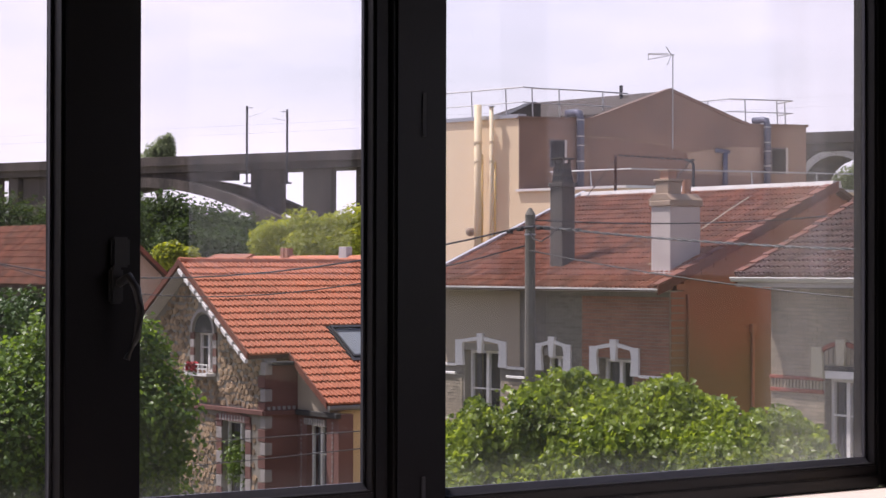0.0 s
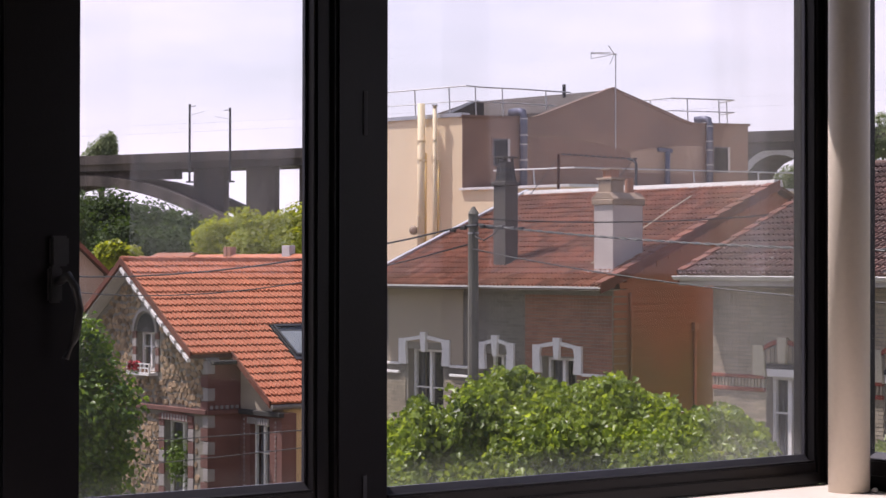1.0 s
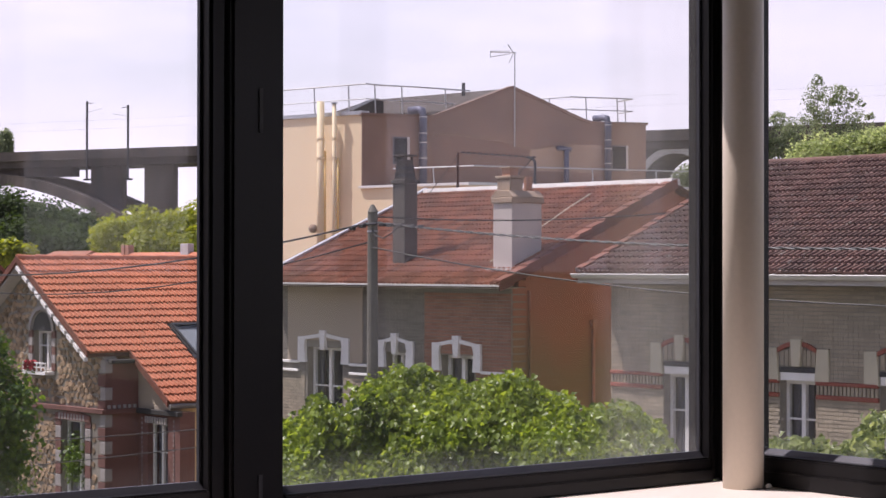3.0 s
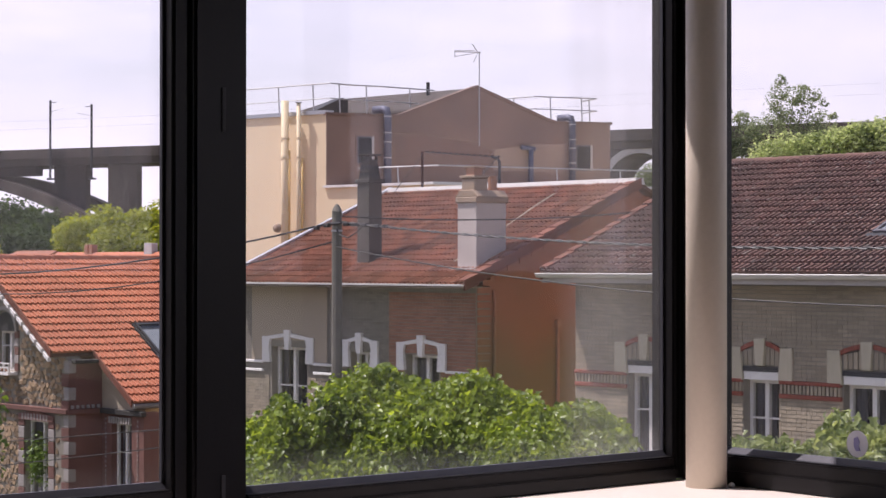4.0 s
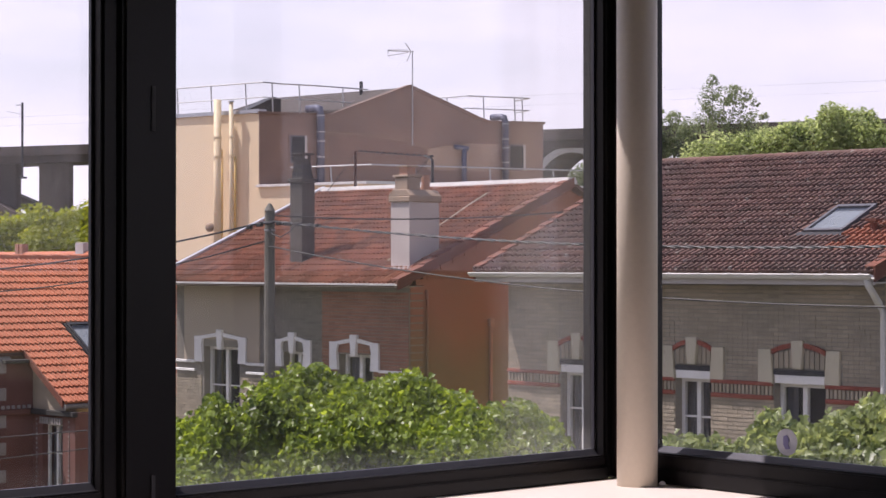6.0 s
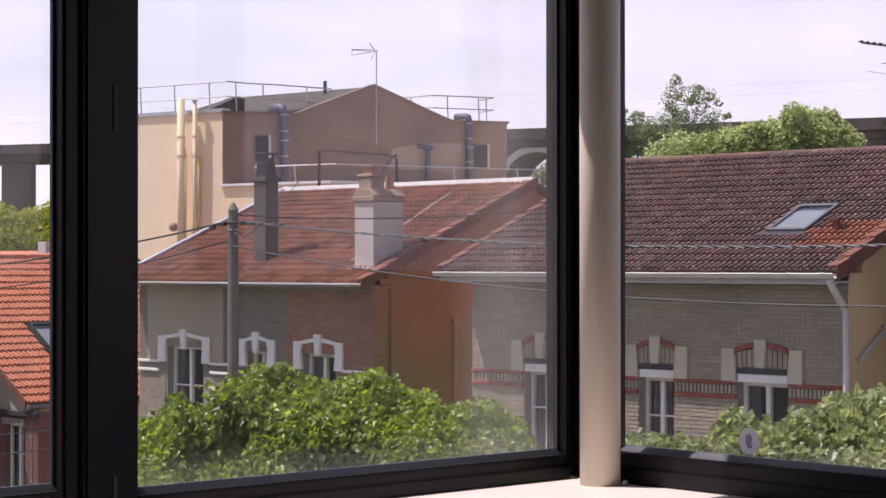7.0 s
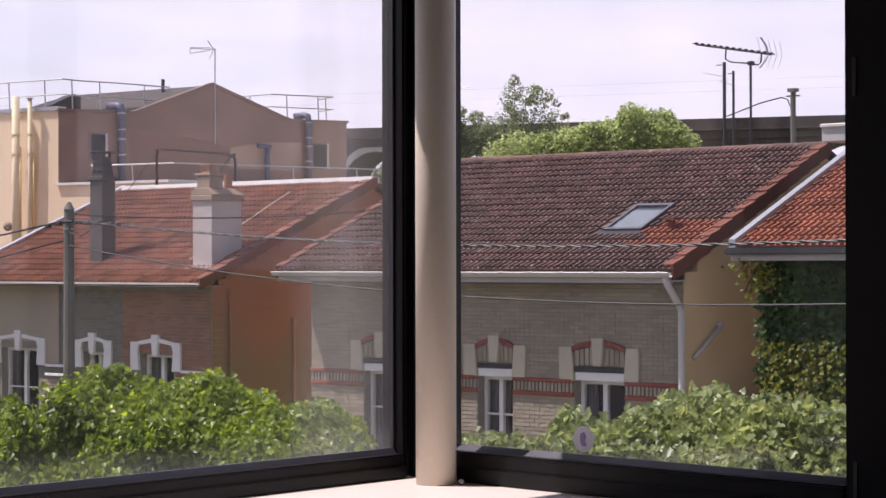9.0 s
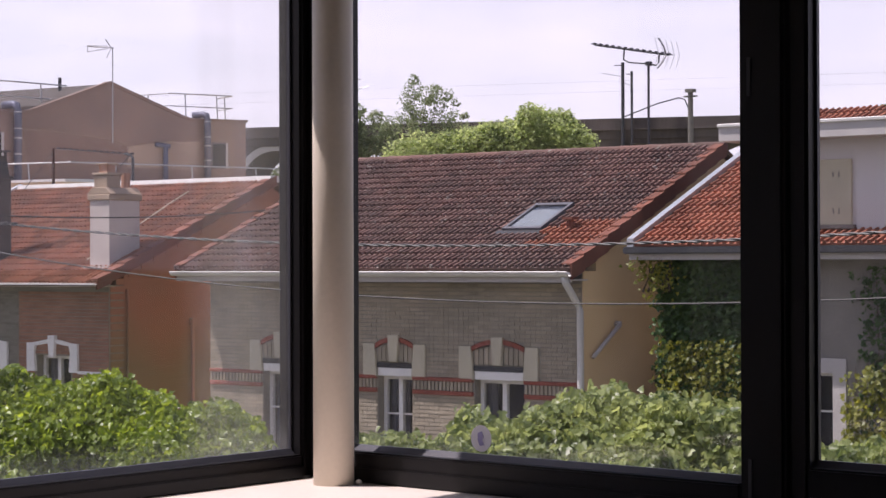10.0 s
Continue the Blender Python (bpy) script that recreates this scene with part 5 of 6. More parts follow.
# rubble stones of the front
def stones(parent, house, inside, x0, x1, z0, z1_, y, material, seed, step=0.15):
    wm, builder = FRAMES[house.name]
    inv = wm.inverted() @ builder
    rng = np.random.default_rng(seed)
    bases = []
    for k in range(6):
        b = B()
        n = 7
        ring = [(math.cos(2 * math.pi * i / n) * rng.uniform(0.75, 1.1), math.sin(2 * math.pi * i / n) * rng.uniform(0.75, 1.1)) for i in range(n)]
        lo = [b.verts.new((p[0], 0.02, p[1])) for p in ring]
        hi = [b.verts.new((p[0] * 0.86, -rng.uniform(0.010, 0.024), p[1] * 0.86)) for p in ring]
        for i in range(n):
            j = (i + 1) % n
            b.faces.new((lo[i], lo[j], hi[j], hi[i]))
        b.faces.new(hi)
        bases.append(mesh_of(b, "stone", material))
    count = 0
    nz = int((z1_ - z0) / (step * 0.82))
    for r in range(nz):
        z = z0 + (r + 0.5) * step * 0.82
        x = x0 + (0.5 if r % 2 else 0.0) * step
        while x < x1:
            xx, zz = x + rng.normal() * 0.025, z + rng.normal() * 0.02
            if inside(xx, zz):
                ob = new("stone", bases[int(rng.integers(0, 6))])
                ob.parent = parent
                ob.matrix_basis = inv @ Matrix.Translation((xx, y, zz)) @ Matrix.Rotation(rng.uniform(-0.5, 0.5), 4, "Y") @ Matrix.Diagonal((step * rng.uniform(0.46, 0.70), rng.uniform(0.7, 1.3), step * rng.uniform(0.36, 0.54), 1))
                count += 1
            x += step
    return count
def in_gable(x, z):
    return z < z1(x) - 0.12 and not (-22.3 < x < -20.98 and 4.7 < z < 5.7) and not ((x - cx) ** 2 + (z - 5.62) ** 2 < (rr * 1.4) ** 2) and x < -19.3
def in_base(x, z):
    return x < -19.55 and not (-21.1 < x < -19.65 and z > 2.1) and not (-24.5 < x < -22.9)
gfront = [o for o in h1.children if o.name.startswith("gable_front")][0]
ffront = [o for o in h1.children if o.name.startswith("front_wall")][0]
stones(gfront, h1, in_gable, -23.6, -19.2, 4.15, 6.9, -0.002, M_RUBBLE, 3)
stones(ffront, h1, in_base, -23.2, -19.3, 2.2, 4.0, -0.002, M_RUBBLE, 4)

# ---- small neighbours behind the stone house ----
n1 = thing("house", (-42, 4.7, 0), STREET, "pale rendered house with a rust brown tiled roof beyond the trees", "house", "street houses")
part("wall", prism(B(), [(4.7, 0), (7.95, 0), (7.95, 6.75), (6.32, 8.18), (4.7, 6.70)], "x", -52.0, -38.15), M_TAUPE, n1, "pale rendered walls")
rn1 = part("roof", prism(B(), [(4.33, 6.38), (6.32, 8.20), (8.18, 6.60), (8.18, 6.70), (6.32, 8.30), (4.33, 6.48)], "x", -52.3, -38.0), M_UNDER, n1, "rust brown tiled roof")
tiled(rn1, n1, (-52.3, 4.30, 6.47), (1, 0, 0), (0, 1.99, 1.82), 14.3, 2.7, 0.24, 0.30, M_TILE2, M_TILE2_J, (7, 14.5, 0, 9))
b = B()
prism(b, [(4.28, 6.52), (6.32, 8.38), (6.32, 8.20), (4.28, 6.34)], "x", -38.0, -37.95)
prism(b, [(8.25, 6.66), (6.32, 8.38), (6.32, 8.20), (8.25, 6.52)], "x", -38.0, -37.95)
part("verge_tiles", b, M_VERGE, rn1, "terracotta verge tiles")
n4 = thing("shed", (-48.0, 14.0, 0), STREET, "low outbuilding with a brown tiled roof", "shed")
part("wall", box(B(), -48.95, -46.4, 14.3, 17.5, 0, 6.6), M_TAUPE, n4)
part("roof", prism(B(), [(13.9, 6.5), (16.0, 7.5), (18.0, 6.5)], "x", -48.95, -46.2), M_TILE2_J, n4, "brown tiled roof")
n3 = thing("house", (-31.0, 9.0, 0), STREET, "house with an orange ridge behind the stone house", "house", "street houses")
part("wall", box(B(), -36.4, -28.1, 8.0, 13.0, 0, 5.5), M_TAUPE, n3)
part("roof", prism(B(), [(7.6, 5.3), (10.3, 7.36), (13.3, 5.3)], "x", -36.7, -27.8), M_TILE1_J, n3, "orange tiled roof")
for xc, m_, h_ in ((-34.95, M_POT, 0.18), (-34.72, M_POT, 0.18), (-31.72, M_FASCIA, 0.2)):
    part("chimney", bevelled(box(B(), xc - (0.09 if m_ == M_POT else 0.2), xc + (0.09 if m_ == M_POT else 0.2), 10.2, 10.4, 7.0, 7.4 + h_), 0.01), m_, n3)

# ---- beige flat-roofed building with a gabled storey ----
KX, KY = 35.09, 51.12
BEIGE = pose(KX, KY, 0, 0, 0, -12.3)           # x along the shaded side, from the near corner
FD = Vector((math.cos(radians(102.7 + 12.3)), math.sin(radians(102.7 + 12.3)), 0))   # the sunny front, going away to the left
bb = thing("apartment_building", (0, 0, 0), BEIGE, "beige rendered building with a low gable and roof railings", "building")
TOP = 11.70
def fpt(s, out=0.0):
    """A place on the sunny front, s metres from the corner, stepped out by so much."""
    n = Vector((-FD.y, FD.x, 0))
    p = FD * s + n * out
    return p.x, p.y
f7 = fpt(6.2)
foot = [(0, 0), (10.14, 0), (10.14 + f7[0], f7[1] + 3), f7]
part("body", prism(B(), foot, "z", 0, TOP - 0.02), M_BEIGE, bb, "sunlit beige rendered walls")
b = B()
prism(b, [(0.0, 9.46), (10.15, 9.46), (10.15, TOP), (8.1, TOP - 0.02), (7.75, TOP + 0.06), (5.19, 12.72), (2.75, TOP + 0.1), (2.4, TOP), (0.0, TOP)], "y", -0.06, 0.5)
part("gabled_side", b, M_BEIGE_SHADED, bb, "weathered side wall with a low gable, shade in its colour")
b = B()
prism(b, [(-0.05, TOP - 0.05), (2.45, TOP - 0.05), (2.8, TOP + 0.05), (5.19, 12.67), (7.75, TOP + 0.01), (8.1, TOP - 0.07), (10.2, TOP - 0.05), (10.2, TOP + 0.03), (8.1, TOP + 0.01), (7.8, TOP + 0.09), (5.19, 12.77), (2.72, TOP + 0.14), (2.4, TOP + 0.03), (-0.05, TOP + 0.03)], "y", -0.12, 0.3)
part("coping", b, M_BEIGE_OLD, bb, "weathered coping along the gable")
part("old_flashing", tube(B(), [(2.3, -0.07, 11.13), (3.17, -0.07, 11.13), (4.15, -0.07, 11.04), (5.25, -0.07, 10.92), (5.85, -0.07, 10.72), (6.6, -0.07, 10.84), (7.55, -0.07, 10.95)], 0.012, 5), M_TANCAP, bb, "dark line of an old flashing")
b = B()
for q in (fpt(0, 0.06), ):
    p0, p1, p2, p3 = fpt(-0.05, 0.06), fpt(6.25, 0.06), fpt(6.25, -0.3), fpt(-0.05, -0.3)
    prism(b, [p0, p1, p2, p3], "z", TOP - 0.02, TOP + 0.10)
part("parapet_coping", b, M_ZINC, bb, "zinc parapet coping")
# gabled roof running back from the side wall
b = B()
d = FD * 6.0
for s0, z0, s1, z1_ in ((2.75, TOP + 0.12, 5.19, 12.70), (7.75, TOP + 0.1, 5.19, 12.70)):
    vs = [b.verts.new(p) for p in ((s0, 0.3, z0), (s1, 0.3, z1_), (s1 + d.x, 0.3 + d.y, z1_ - 0.05), (s0 + d.x, 0.3 + d.y, z0))]
    b.faces.new(vs)
    vs2 = [b.verts.new(v.co - Vector((0, 0, 0.1))) for v in vs]
    b.faces.new(vs2[::-1])
part("roof", b, M_FARTILE, bb, "grey brown tiled gable roof")
for i in range(12):
    q0 = i / 12
    b = B()
    z0, z1_ = TOP + 0.135 + 0.58 * q0, TOP + 0.135 + 0.58 * (q0 + 1 / 12)
    s0, s1 = 2.75 + 2.44 * q0, 2.75 + 2.44 * (q0 + 1 / 12)
    prism(b, [(s0, z0), (s0, z0 + 0.035), (s1, z1_ + 0.012), (s1, z1_)], "y", 0.31, 5.4)
    for v in b.verts:
        v.co.x += (v.co.y - 0.3) * FD.x / FD.y
    part("tile_course", b, M_FARTILE, bb)
b = prism(B(), [(0.70, 12.02), (1.55, 12.42), (1.75, 12.34), (1.75, 11.75), (0.70, 11.75)], "y", 2.4, 3.4)
part("roof_hood", b, M_DARKSTEEL, bb, "dark roof hatch hood")
part("roof_vent", tube(B(), [(4.2, 1.5, 12.3), (4.2, 1.5, 12.95)], 0.06, 8), M_DARKSTEEL, bb)
# lower annexe in front of the shaded side, in line with the sunny front
ann = [(0.0, 0.0), (0.0 - FD.x * 4.4, -FD.y * 4.4), (11 - FD.x * 4.4, -FD.y * 4.4 + 0.6), (11, 0.0)]
part("annexe", prism(B(), ann, "z", 0, 9.38), M_BEIGE, bb, "lower beige annexe with a terrace roof")
b = B()
prism(b, [(-0.1, 0.02), (-0.1 - FD.x * 4.45, -FD.y * 4.45), (0.25 - FD.x * 4.45, -FD.y * 4.45), (0.25, 0.02)], "z", 9.381, 9.46)
prism(b, [(0.25 - FD.x * 4.45, -FD.y * 4.45), (11 - FD.x * 4.4, -FD.y * 4.4 + 0.5), (11 - FD.x * 4.4, -FD.y * 4.4 + 0.8), (0.25 - FD.x * 4.45, -FD.y * 4.45 + 0.3)], "z", 9.381, 9.46)
part("terrace_coping", b, M_WHITE, bb, "white terrace coping")

# old render left by a lower roof line, and a paler repair beside it
part("render_patch", prism(B(), [(2.35, 9.47), (5.75, 9.47), (5.80, 10.68), (5.25, 10.92), (4.15, 11.04), (3.17, 11.13), (2.35, 11.13)], "y", -0.066, -0.05), M_BEIGE_OLD, bb, "darker old render below a former roof line")
part("render_patch", prism(B(), [(5.80, 10.05), (8.45, 10.0), (8.45, 10.95), (7.55, 10.93), (6.6, 10.82), (5.85, 10.70)], "y", -0.064, -0.05), M_BEIGE_PALE, bb, "paler repaired render")

def small_window(x0, x1, z0, z1_):
    w = part("window", wall(B(), x0, x1, z0, z1_, -0.075, -0.04, [(x0 + 0.05, x1 - 0.06, z0 + 0.06, z1_ - 0.05)]), M_DUSKSTEEL, bb, "grey window frame")
    part("pane", box(B(), x0 + 0.04, x1 - 0.05, -0.066, -0.0615, z0 + 0.05, z1_ - 0.04), M_DARKGLASS, w, "dark pane")
    # sun on the jamb and shade in the reveal, both put in as colour
    part("jamb", box(B(), x1 - 0.06, x1 + 0.02, -0.085, -0.05, z0, z1_), M_FASCIA, w, "pale strip for the sunlit jamb")
    part("reveal_shade", box(B(), x0 - 0.05, x0, -0.075, -0.05, z0, z1_ + 0.04), M_BEIGE_OLD, w)
small_window(1.02, 1.58, 10.15, 11.02)
small_window(8.85, 9.45, 10.1, 10.95)
def duct(x, z0, z1_, r, elbow=0.25):
    b = tube(B(), [(x, -0.22, z0), (x, -0.22, z1_), (x - 0.02, -0.18, z1_ + 0.16), (x - 0.05, 0.0, z1_ + 0.2), (x - elbow, 0.3, z1_ + 0.18)], r, 12)
    k = part("duct", b, M_BLUEPIPE, bb, "blue grey ventilation duct", smooth=True)
    for z in (z0 + (z1_ - z0) * 0.4, z0 + (z1_ - z0) * 0.62, z0 + (z1_ - z0) * 0.75, z1_ - 0.05):
        part("duct_clamp", tube(B(), [(x, -0.22, z - 0.02), (x, -0.22, z + 0.02)], r * 1.1, 12), M_STEEL, k)
duct(2.0, 9.46, 11.7, 0.12)
duct(8.63, 9.46, 11.65, 0.11)
b = tube(B(), [(7.1, -0.2, 9.46), (7.1, -0.2, 10.75)], 0.085, 10)
b = tube(b, [(6.75, -0.2, 10.80), (7.25, -0.2, 10.76)], 0.075, 10)
part("duct", b, M_BLUEPIPE, bb, smooth=True)
def front_pipe(s, z0, z1_, r, material, out=0.22, lab=""):
    x, y = fpt(s, out)
    b = tube(B(), [(x, y, z0), (x, y, z1_)], r, 12)
    k = part("flue_pipe", b, material, bb, lab, smooth=True)
    for z in (8.6, 10.35, 10.95):
        if z0 < z < z1_:
            part("pipe_clamp", tube(B(), [(x, y, z - 0.04), (x, y, z + 0.04)], r * 1.2, 12), material, k)
front_pipe(1.52, 6.0, 12.15, 0.12, M_FLUE, 0.25, "beige flue pipe")
front_pipe(1.42, 7.5, 10.6, 0.04, M_YELLOWPIPE, 0.16, "yellow gas pipe")
front_pipe(0.98, 6.0, 12.05, 0.065, M_FLUE, 0.2)
front_pipe(0.90, 7.5, 10.35, 0.035, M_YELLOWPIPE, 0.12)
x, y = fpt(1.75, 0.35)
b = B()
bmesh.ops.create_icosphere(b, subdivisions=2, radius=0.15, matrix=Matrix.Translation((x, y, 8.15)))
part("flue_cowl", b, M_TANCAP, bb, "round weathered flue cowl", smooth=True)
x, y = fpt(0.98, 0.20)
b = tube(B(), [(x, y, 12.05), (x, y, 12.09)], 0.10, 10)
part("flue_cap", b, M_STEEL, bb)


def railing(name, pts, z0, h, lab, spacing=1.5, mid=True, lean=0.12):
    """A leaning safety rail: posts, a top rail and a middle rail."""
    r = thing(name, (*pts[0], z0), BEIGE, lab, "railing", "roof railings")
    b = B()
    tube(b, [(p[0], p[1], z0 + h) for p in pts], 0.024, 6)
    part("top_rail", b, M_STEEL, r)
    if mid:
        part("middle_rail", tube(B(), [(p[0], p[1], z0 + h * 0.5) for p in pts], 0.019, 6), M_STEEL, r)
    for a, c_ in zip(pts, pts[1:]):
        ln = math.hypot(c_[0] - a[0], c_[1] - a[1])
        n = max(1, int(ln / spacing))
        for i in range(n):
            q = (i + 0.5) / n
            xx, yy = a[0] + (c_[0] - a[0]) * q, a[1] + (c_[1] - a[1]) * q
            part("rail_post", tube(B(), [(xx + lean * 0.3, yy, z0), (xx, yy, z0 + h)], 0.022, 6), M_STEEL, r)
railing("roof_railing", [fpt(6.0, -0.2), fpt(3.0, -0.2), fpt(0.0, -0.2), (0.9, 0.4), (2.2, 0.5), (4.2, 1.0)], TOP + 0.02, 0.93, "grey steel roof railing along the sunny parapet")
railing("roof_railing", [(6.95, 2.2), (7.6, 0.5), (9.9, 0.4), (10.0, 1.6)], TOP + 0.02, 0.82, "grey steel roof railing beside the gable", 1.0)
x0_, y0_ = -FD.x * 4.3 + 0.2, -FD.y * 4.3
railing("terrace_railing", [(0.65, -1.0), (x0_ + 0.05, y0_ + 0.1), (x0_ + 3, y0_ + 0.25), (x0_ + 10, y0_ + 0.6)], 9.46, 0.50, "grey steel railing along the terrace edge", 1.9, False)
# antenna on the gable
an = thing("antenna", (5.25, -0.12, 10.9), BEIGE, "thin television antenna on a mast against the gable", "antenna")
part("mast", tube(B(), [(5.25, -0.14, 10.8), (5.25, -0.14, 13.85)], 0.02, 6), M_STEEL, an)
b = B()
tube(b, [(4.35, -0.2, 13.80), (5.3, -0.14, 13.82)], 0.015, 5)
tube(b, [(4.35, -0.2, 13.62), (4.35, -0.2, 13.84)], 0.012, 5)
tube(b, [(4.35, -0.2, 13.64), (4.75, -0.2, 13.72), (5.05, -0.2, 13.78)], 0.012, 5)
tube(b, [(4.35, -0.2, 13.83), (5.05, -0.2, 13.86)], 0.012, 5)
part("boom", b, M_STEEL, an)
b = tube(B(), [(5.0, -0.14, 14.08), (5.2, -0.14, 13.82), (5.05, -0.14, 13.5)], 0.018, 5)
part("reflector", b, M_STEEL, an)

# ---- viaduct ----
VIA = pose(107, 297, 0, 0, 0, -65.704)          # x along the deck, y away
va = thing("viaduct", (60, 3, 0), VIA, "weathered concrete railway viaduct with arches behind the houses", "viaduct")
part("parapet", box(B(), -160, 420, 0.0, 0.4, 21.95, 23.1), M_CONC, va, "grey concrete parapet")
part("deck", box(B(), -160, 420, 0.15, 9.0, 20.8, 21.95), M_CONC, va)
part("deck_ledge", box(B(), -160, 420, -0.35, 0.15, 21.75, 22.0), M_CONC, va)
part("rear_parapet", box(B(), -160, 420, 8.6, 9.0, 21.95, 23.1), M_CONC, va)
def arch(x0, x1, crown_z, spring_z, th0, th1, y0=0.6, y1=2.6):
    b = B()
    n = 24
    lo, hi = [], []
    for i in range(n + 1):
        q = i / n
        x = x0 + (x1 - x0) * q
        k = (2 * q - 1) ** 2
        zt = crown_z - (crown_z - spring_z) * k
        lo.append((x, zt - th0 - (th1 - th0) * k))
        hi.append((x, zt))
    for i in range(n):
        prism(b, [lo[i], lo[i + 1], hi[i + 1], hi[i]], "y", y0, y1)
    part("arch", b, M_CONC, va, "concrete arch")
arch(-2.0, 58.0, 20.2, 12.5, 1.45, 2.1, -0.4, 1.3)
arch(0.0, 60.0, 20.2, 12.5, 1.45, 2.1, 6.0, 7.7)
part("spandrel_fill", box(B(), 24.0, 44.8, 1.4, 3.0, 19.5, 20.8), M_CONC, va)
for x0, x1, y0 in ((0.9, 3.0, 0.5), (3.3, 8.5, 1.2), (48.05, 53.6, 1.4), (57.4, 62.4, 1.4), (66.5, 75, 1.4), (-8, -1.0, 0.5), (-22, -16, 0.5)):
    part("pier", bevelled(box(B(), x0, x1, y0, y0 + 1.2, 0, 20.8), 0.1), M_CONC, va)
# round masonry arches further along
b = B()
for k in range(10):
    c0 = 136.5 + (k - 1) * 11.0
    if k == 0:
        continue
    n = 12
    r = 4.4
    for i in range(n):
        a0, a1 = math.pi * i / n, math.pi * (i + 1) / n
        prism(b, [(c0 + r * math.cos(a0), 15.9 + r * math.sin(a0)), (c0 + r * math.cos(a1), 15.9 + r * math.sin(a1)), (c0 + r * math.cos(a1), 20.8), (c0 + r * math.cos(a0), 20.8)], "y", 0.5, 8.5)
    box(b, c0 + r, c0 + 11 - r, 0.5, 8.5, 0, 20.8)
box(b, 120, 136.5 - 4.4, 0.5, 8.5, 0, 20.8)
part("arcade", b, M_CONC, va, "run of smaller arches and piers")
b = B()
for i in range(14):
    a0, a1 = math.pi * i / 14, math.pi * (i + 1) / 14
    prism(b, [(136.5 + 4.4 * math.cos(a0), 15.9 + 4.4 * math.sin(a0)), (136.5 + 4.4 * math.cos(a1), 15.9 + 4.4 * math.sin(a1)), (136.5 + 5.2 * math.cos(a1), 15.9 + 5.2 * math.sin(a1)), (136.5 + 5.2 * math.cos(a0), 15.9 + 5.2 * math.sin(a0))], "y", 0.35, 0.6)
part("arch_ring", b, M_FASCIA, va, "paler arch ring")


def mast(x, y, z0, z1_, arm, r=0.16):
    m = thing("catenary_mast", (x, y, z0), VIA, "dark steel catenary mast bolted to the viaduct", "mast", "catenary masts")
    part("pole", tube(B(), [(x, y, z0), (x, y, z1_)], r, 6), M_DARKSTEEL, m)
    part("arm", tube(B(), [(x, y, z1_ - 1.6), (x + arm, y, z1_ - 1.1)], 0.035, 5), M_STEEL, m)
    part("arm", tube(B(), [(x, y, z1_ - 0.3), (x + arm * 0.4, y, z1_ - 0.3)], 0.05, 5), M_DARKSTEEL, m)
    part("bracket", box(B(), x - 0.5, x + 0.7, y - 0.15, y + 0.15, z0 - 0.05, z0 + 0.2), M_DARKSTEEL, m)
mast(48.95, -0.5, 18.8, 29.8, 2.6)
mast(56.1, -0.5, 18.7, 29.0, -2.6)
mast(178.9, -0.5, 19.5, 29.3, -2.4, 0.2)
mast(179.9, -0.4, 19.5, 28.3, -1.5, 0.15)
mast(147.1, -0.5, 20.0, 28.7, 1.5)
b = B()
for z in (27.6, 26.4):
    tube(b, [(-100, 3, z), (48, 3, z - 0.2), (180, 3, z), (400, 3, z)], 0.007, 4)
solid("catenary_wire", b, M_CABLE_L, VIA, "thin catenary wires above the viaduct", "wire")

# ---- street pole and cables ----
po = thing("utility_pole", (-5.76, -4.0, 0), STREET, "weathered grey utility pole carrying twisted cables", "pole")
part("shaft", tube(B(), [(-5.76, -4, 0), (-5.76, -4, 7.72)], 0.095, 10, 0.068), M_POST, po)
part("cap", tube(B(), [(-5.76, -4, 7.72), (-5.76, -4, 7.82)], 0.078, 10, 0.02), M_POST, po)
for z in (7.56, 7.46):
    part("strap", tube(B(), [(-5.76, -4, z - 0.012), (-5.76, -4, z + 0.012)], 0.078, 10), M_STEEL, po)
part("hook", tube(B(), [(-5.76, -4.1, 7.55), (-5.55, -4.1, 7.56)], 0.018, 6), M_DARKSTEEL, po)


def cable(name, p, q, drop, r, material, label, twist=False):
    pts = sag(p, q, drop, 380 if twist else 18)
    b = B()
    if twist:
        for ph in (0.0, math.pi):
            tube(b, [v + Vector((0, 0.9 * r * math.cos(i * 0.62 + ph), 0.9 * r * math.sin(i * 0.62 + ph))) for i, v in enumerate(pts)], r, 5)
    else:
        tube(b, pts, r, 5)
    solid(name, b, material, STREET, label, "cable")
cable("cable", (-5.7, -4.0, 7.58), (9.5, -4.0, 7.38), 0.30, 0.0095, M_CABLE_G, "twisted grey service cable sagging along the street", True)
cable("cable", (-5.7, -4.05, 7.24), (9.5, -4.0, 6.80), 0.42, 0.009, M_CABLE_L, "thin grey telephone cable along the street")
cable("cable", (-5.8, -4.0, 7.58), (-30.0, -4.0, 7.94), 0.94, 0.014, M_CABLE, "black cable running down from the pole")
cable("cable", (-5.8, -4.0, 7.66), (-5.42, 1.5, 7.80), 0.08, 0.010, M_CABLE, "thin black cable across the roofs")
for x, z, w in ((-5.55, 7.545, 0.05), (-5.38, 7.535, 0.07), (-5.16, 7.527, 0.045), (-4.9, 7.51, 0.04), (-4.75, 7.505, 0.035), (-5.98, 7.53, 0.05), (-6.2, 7.50, 0.04)):
    part("cable_clamp", bevelled(box(B(), x - w, x + w, -4.03, -3.97, z - 0.022, z + 0.028), 0.008), M_CABLE, po, "black cable clamp")
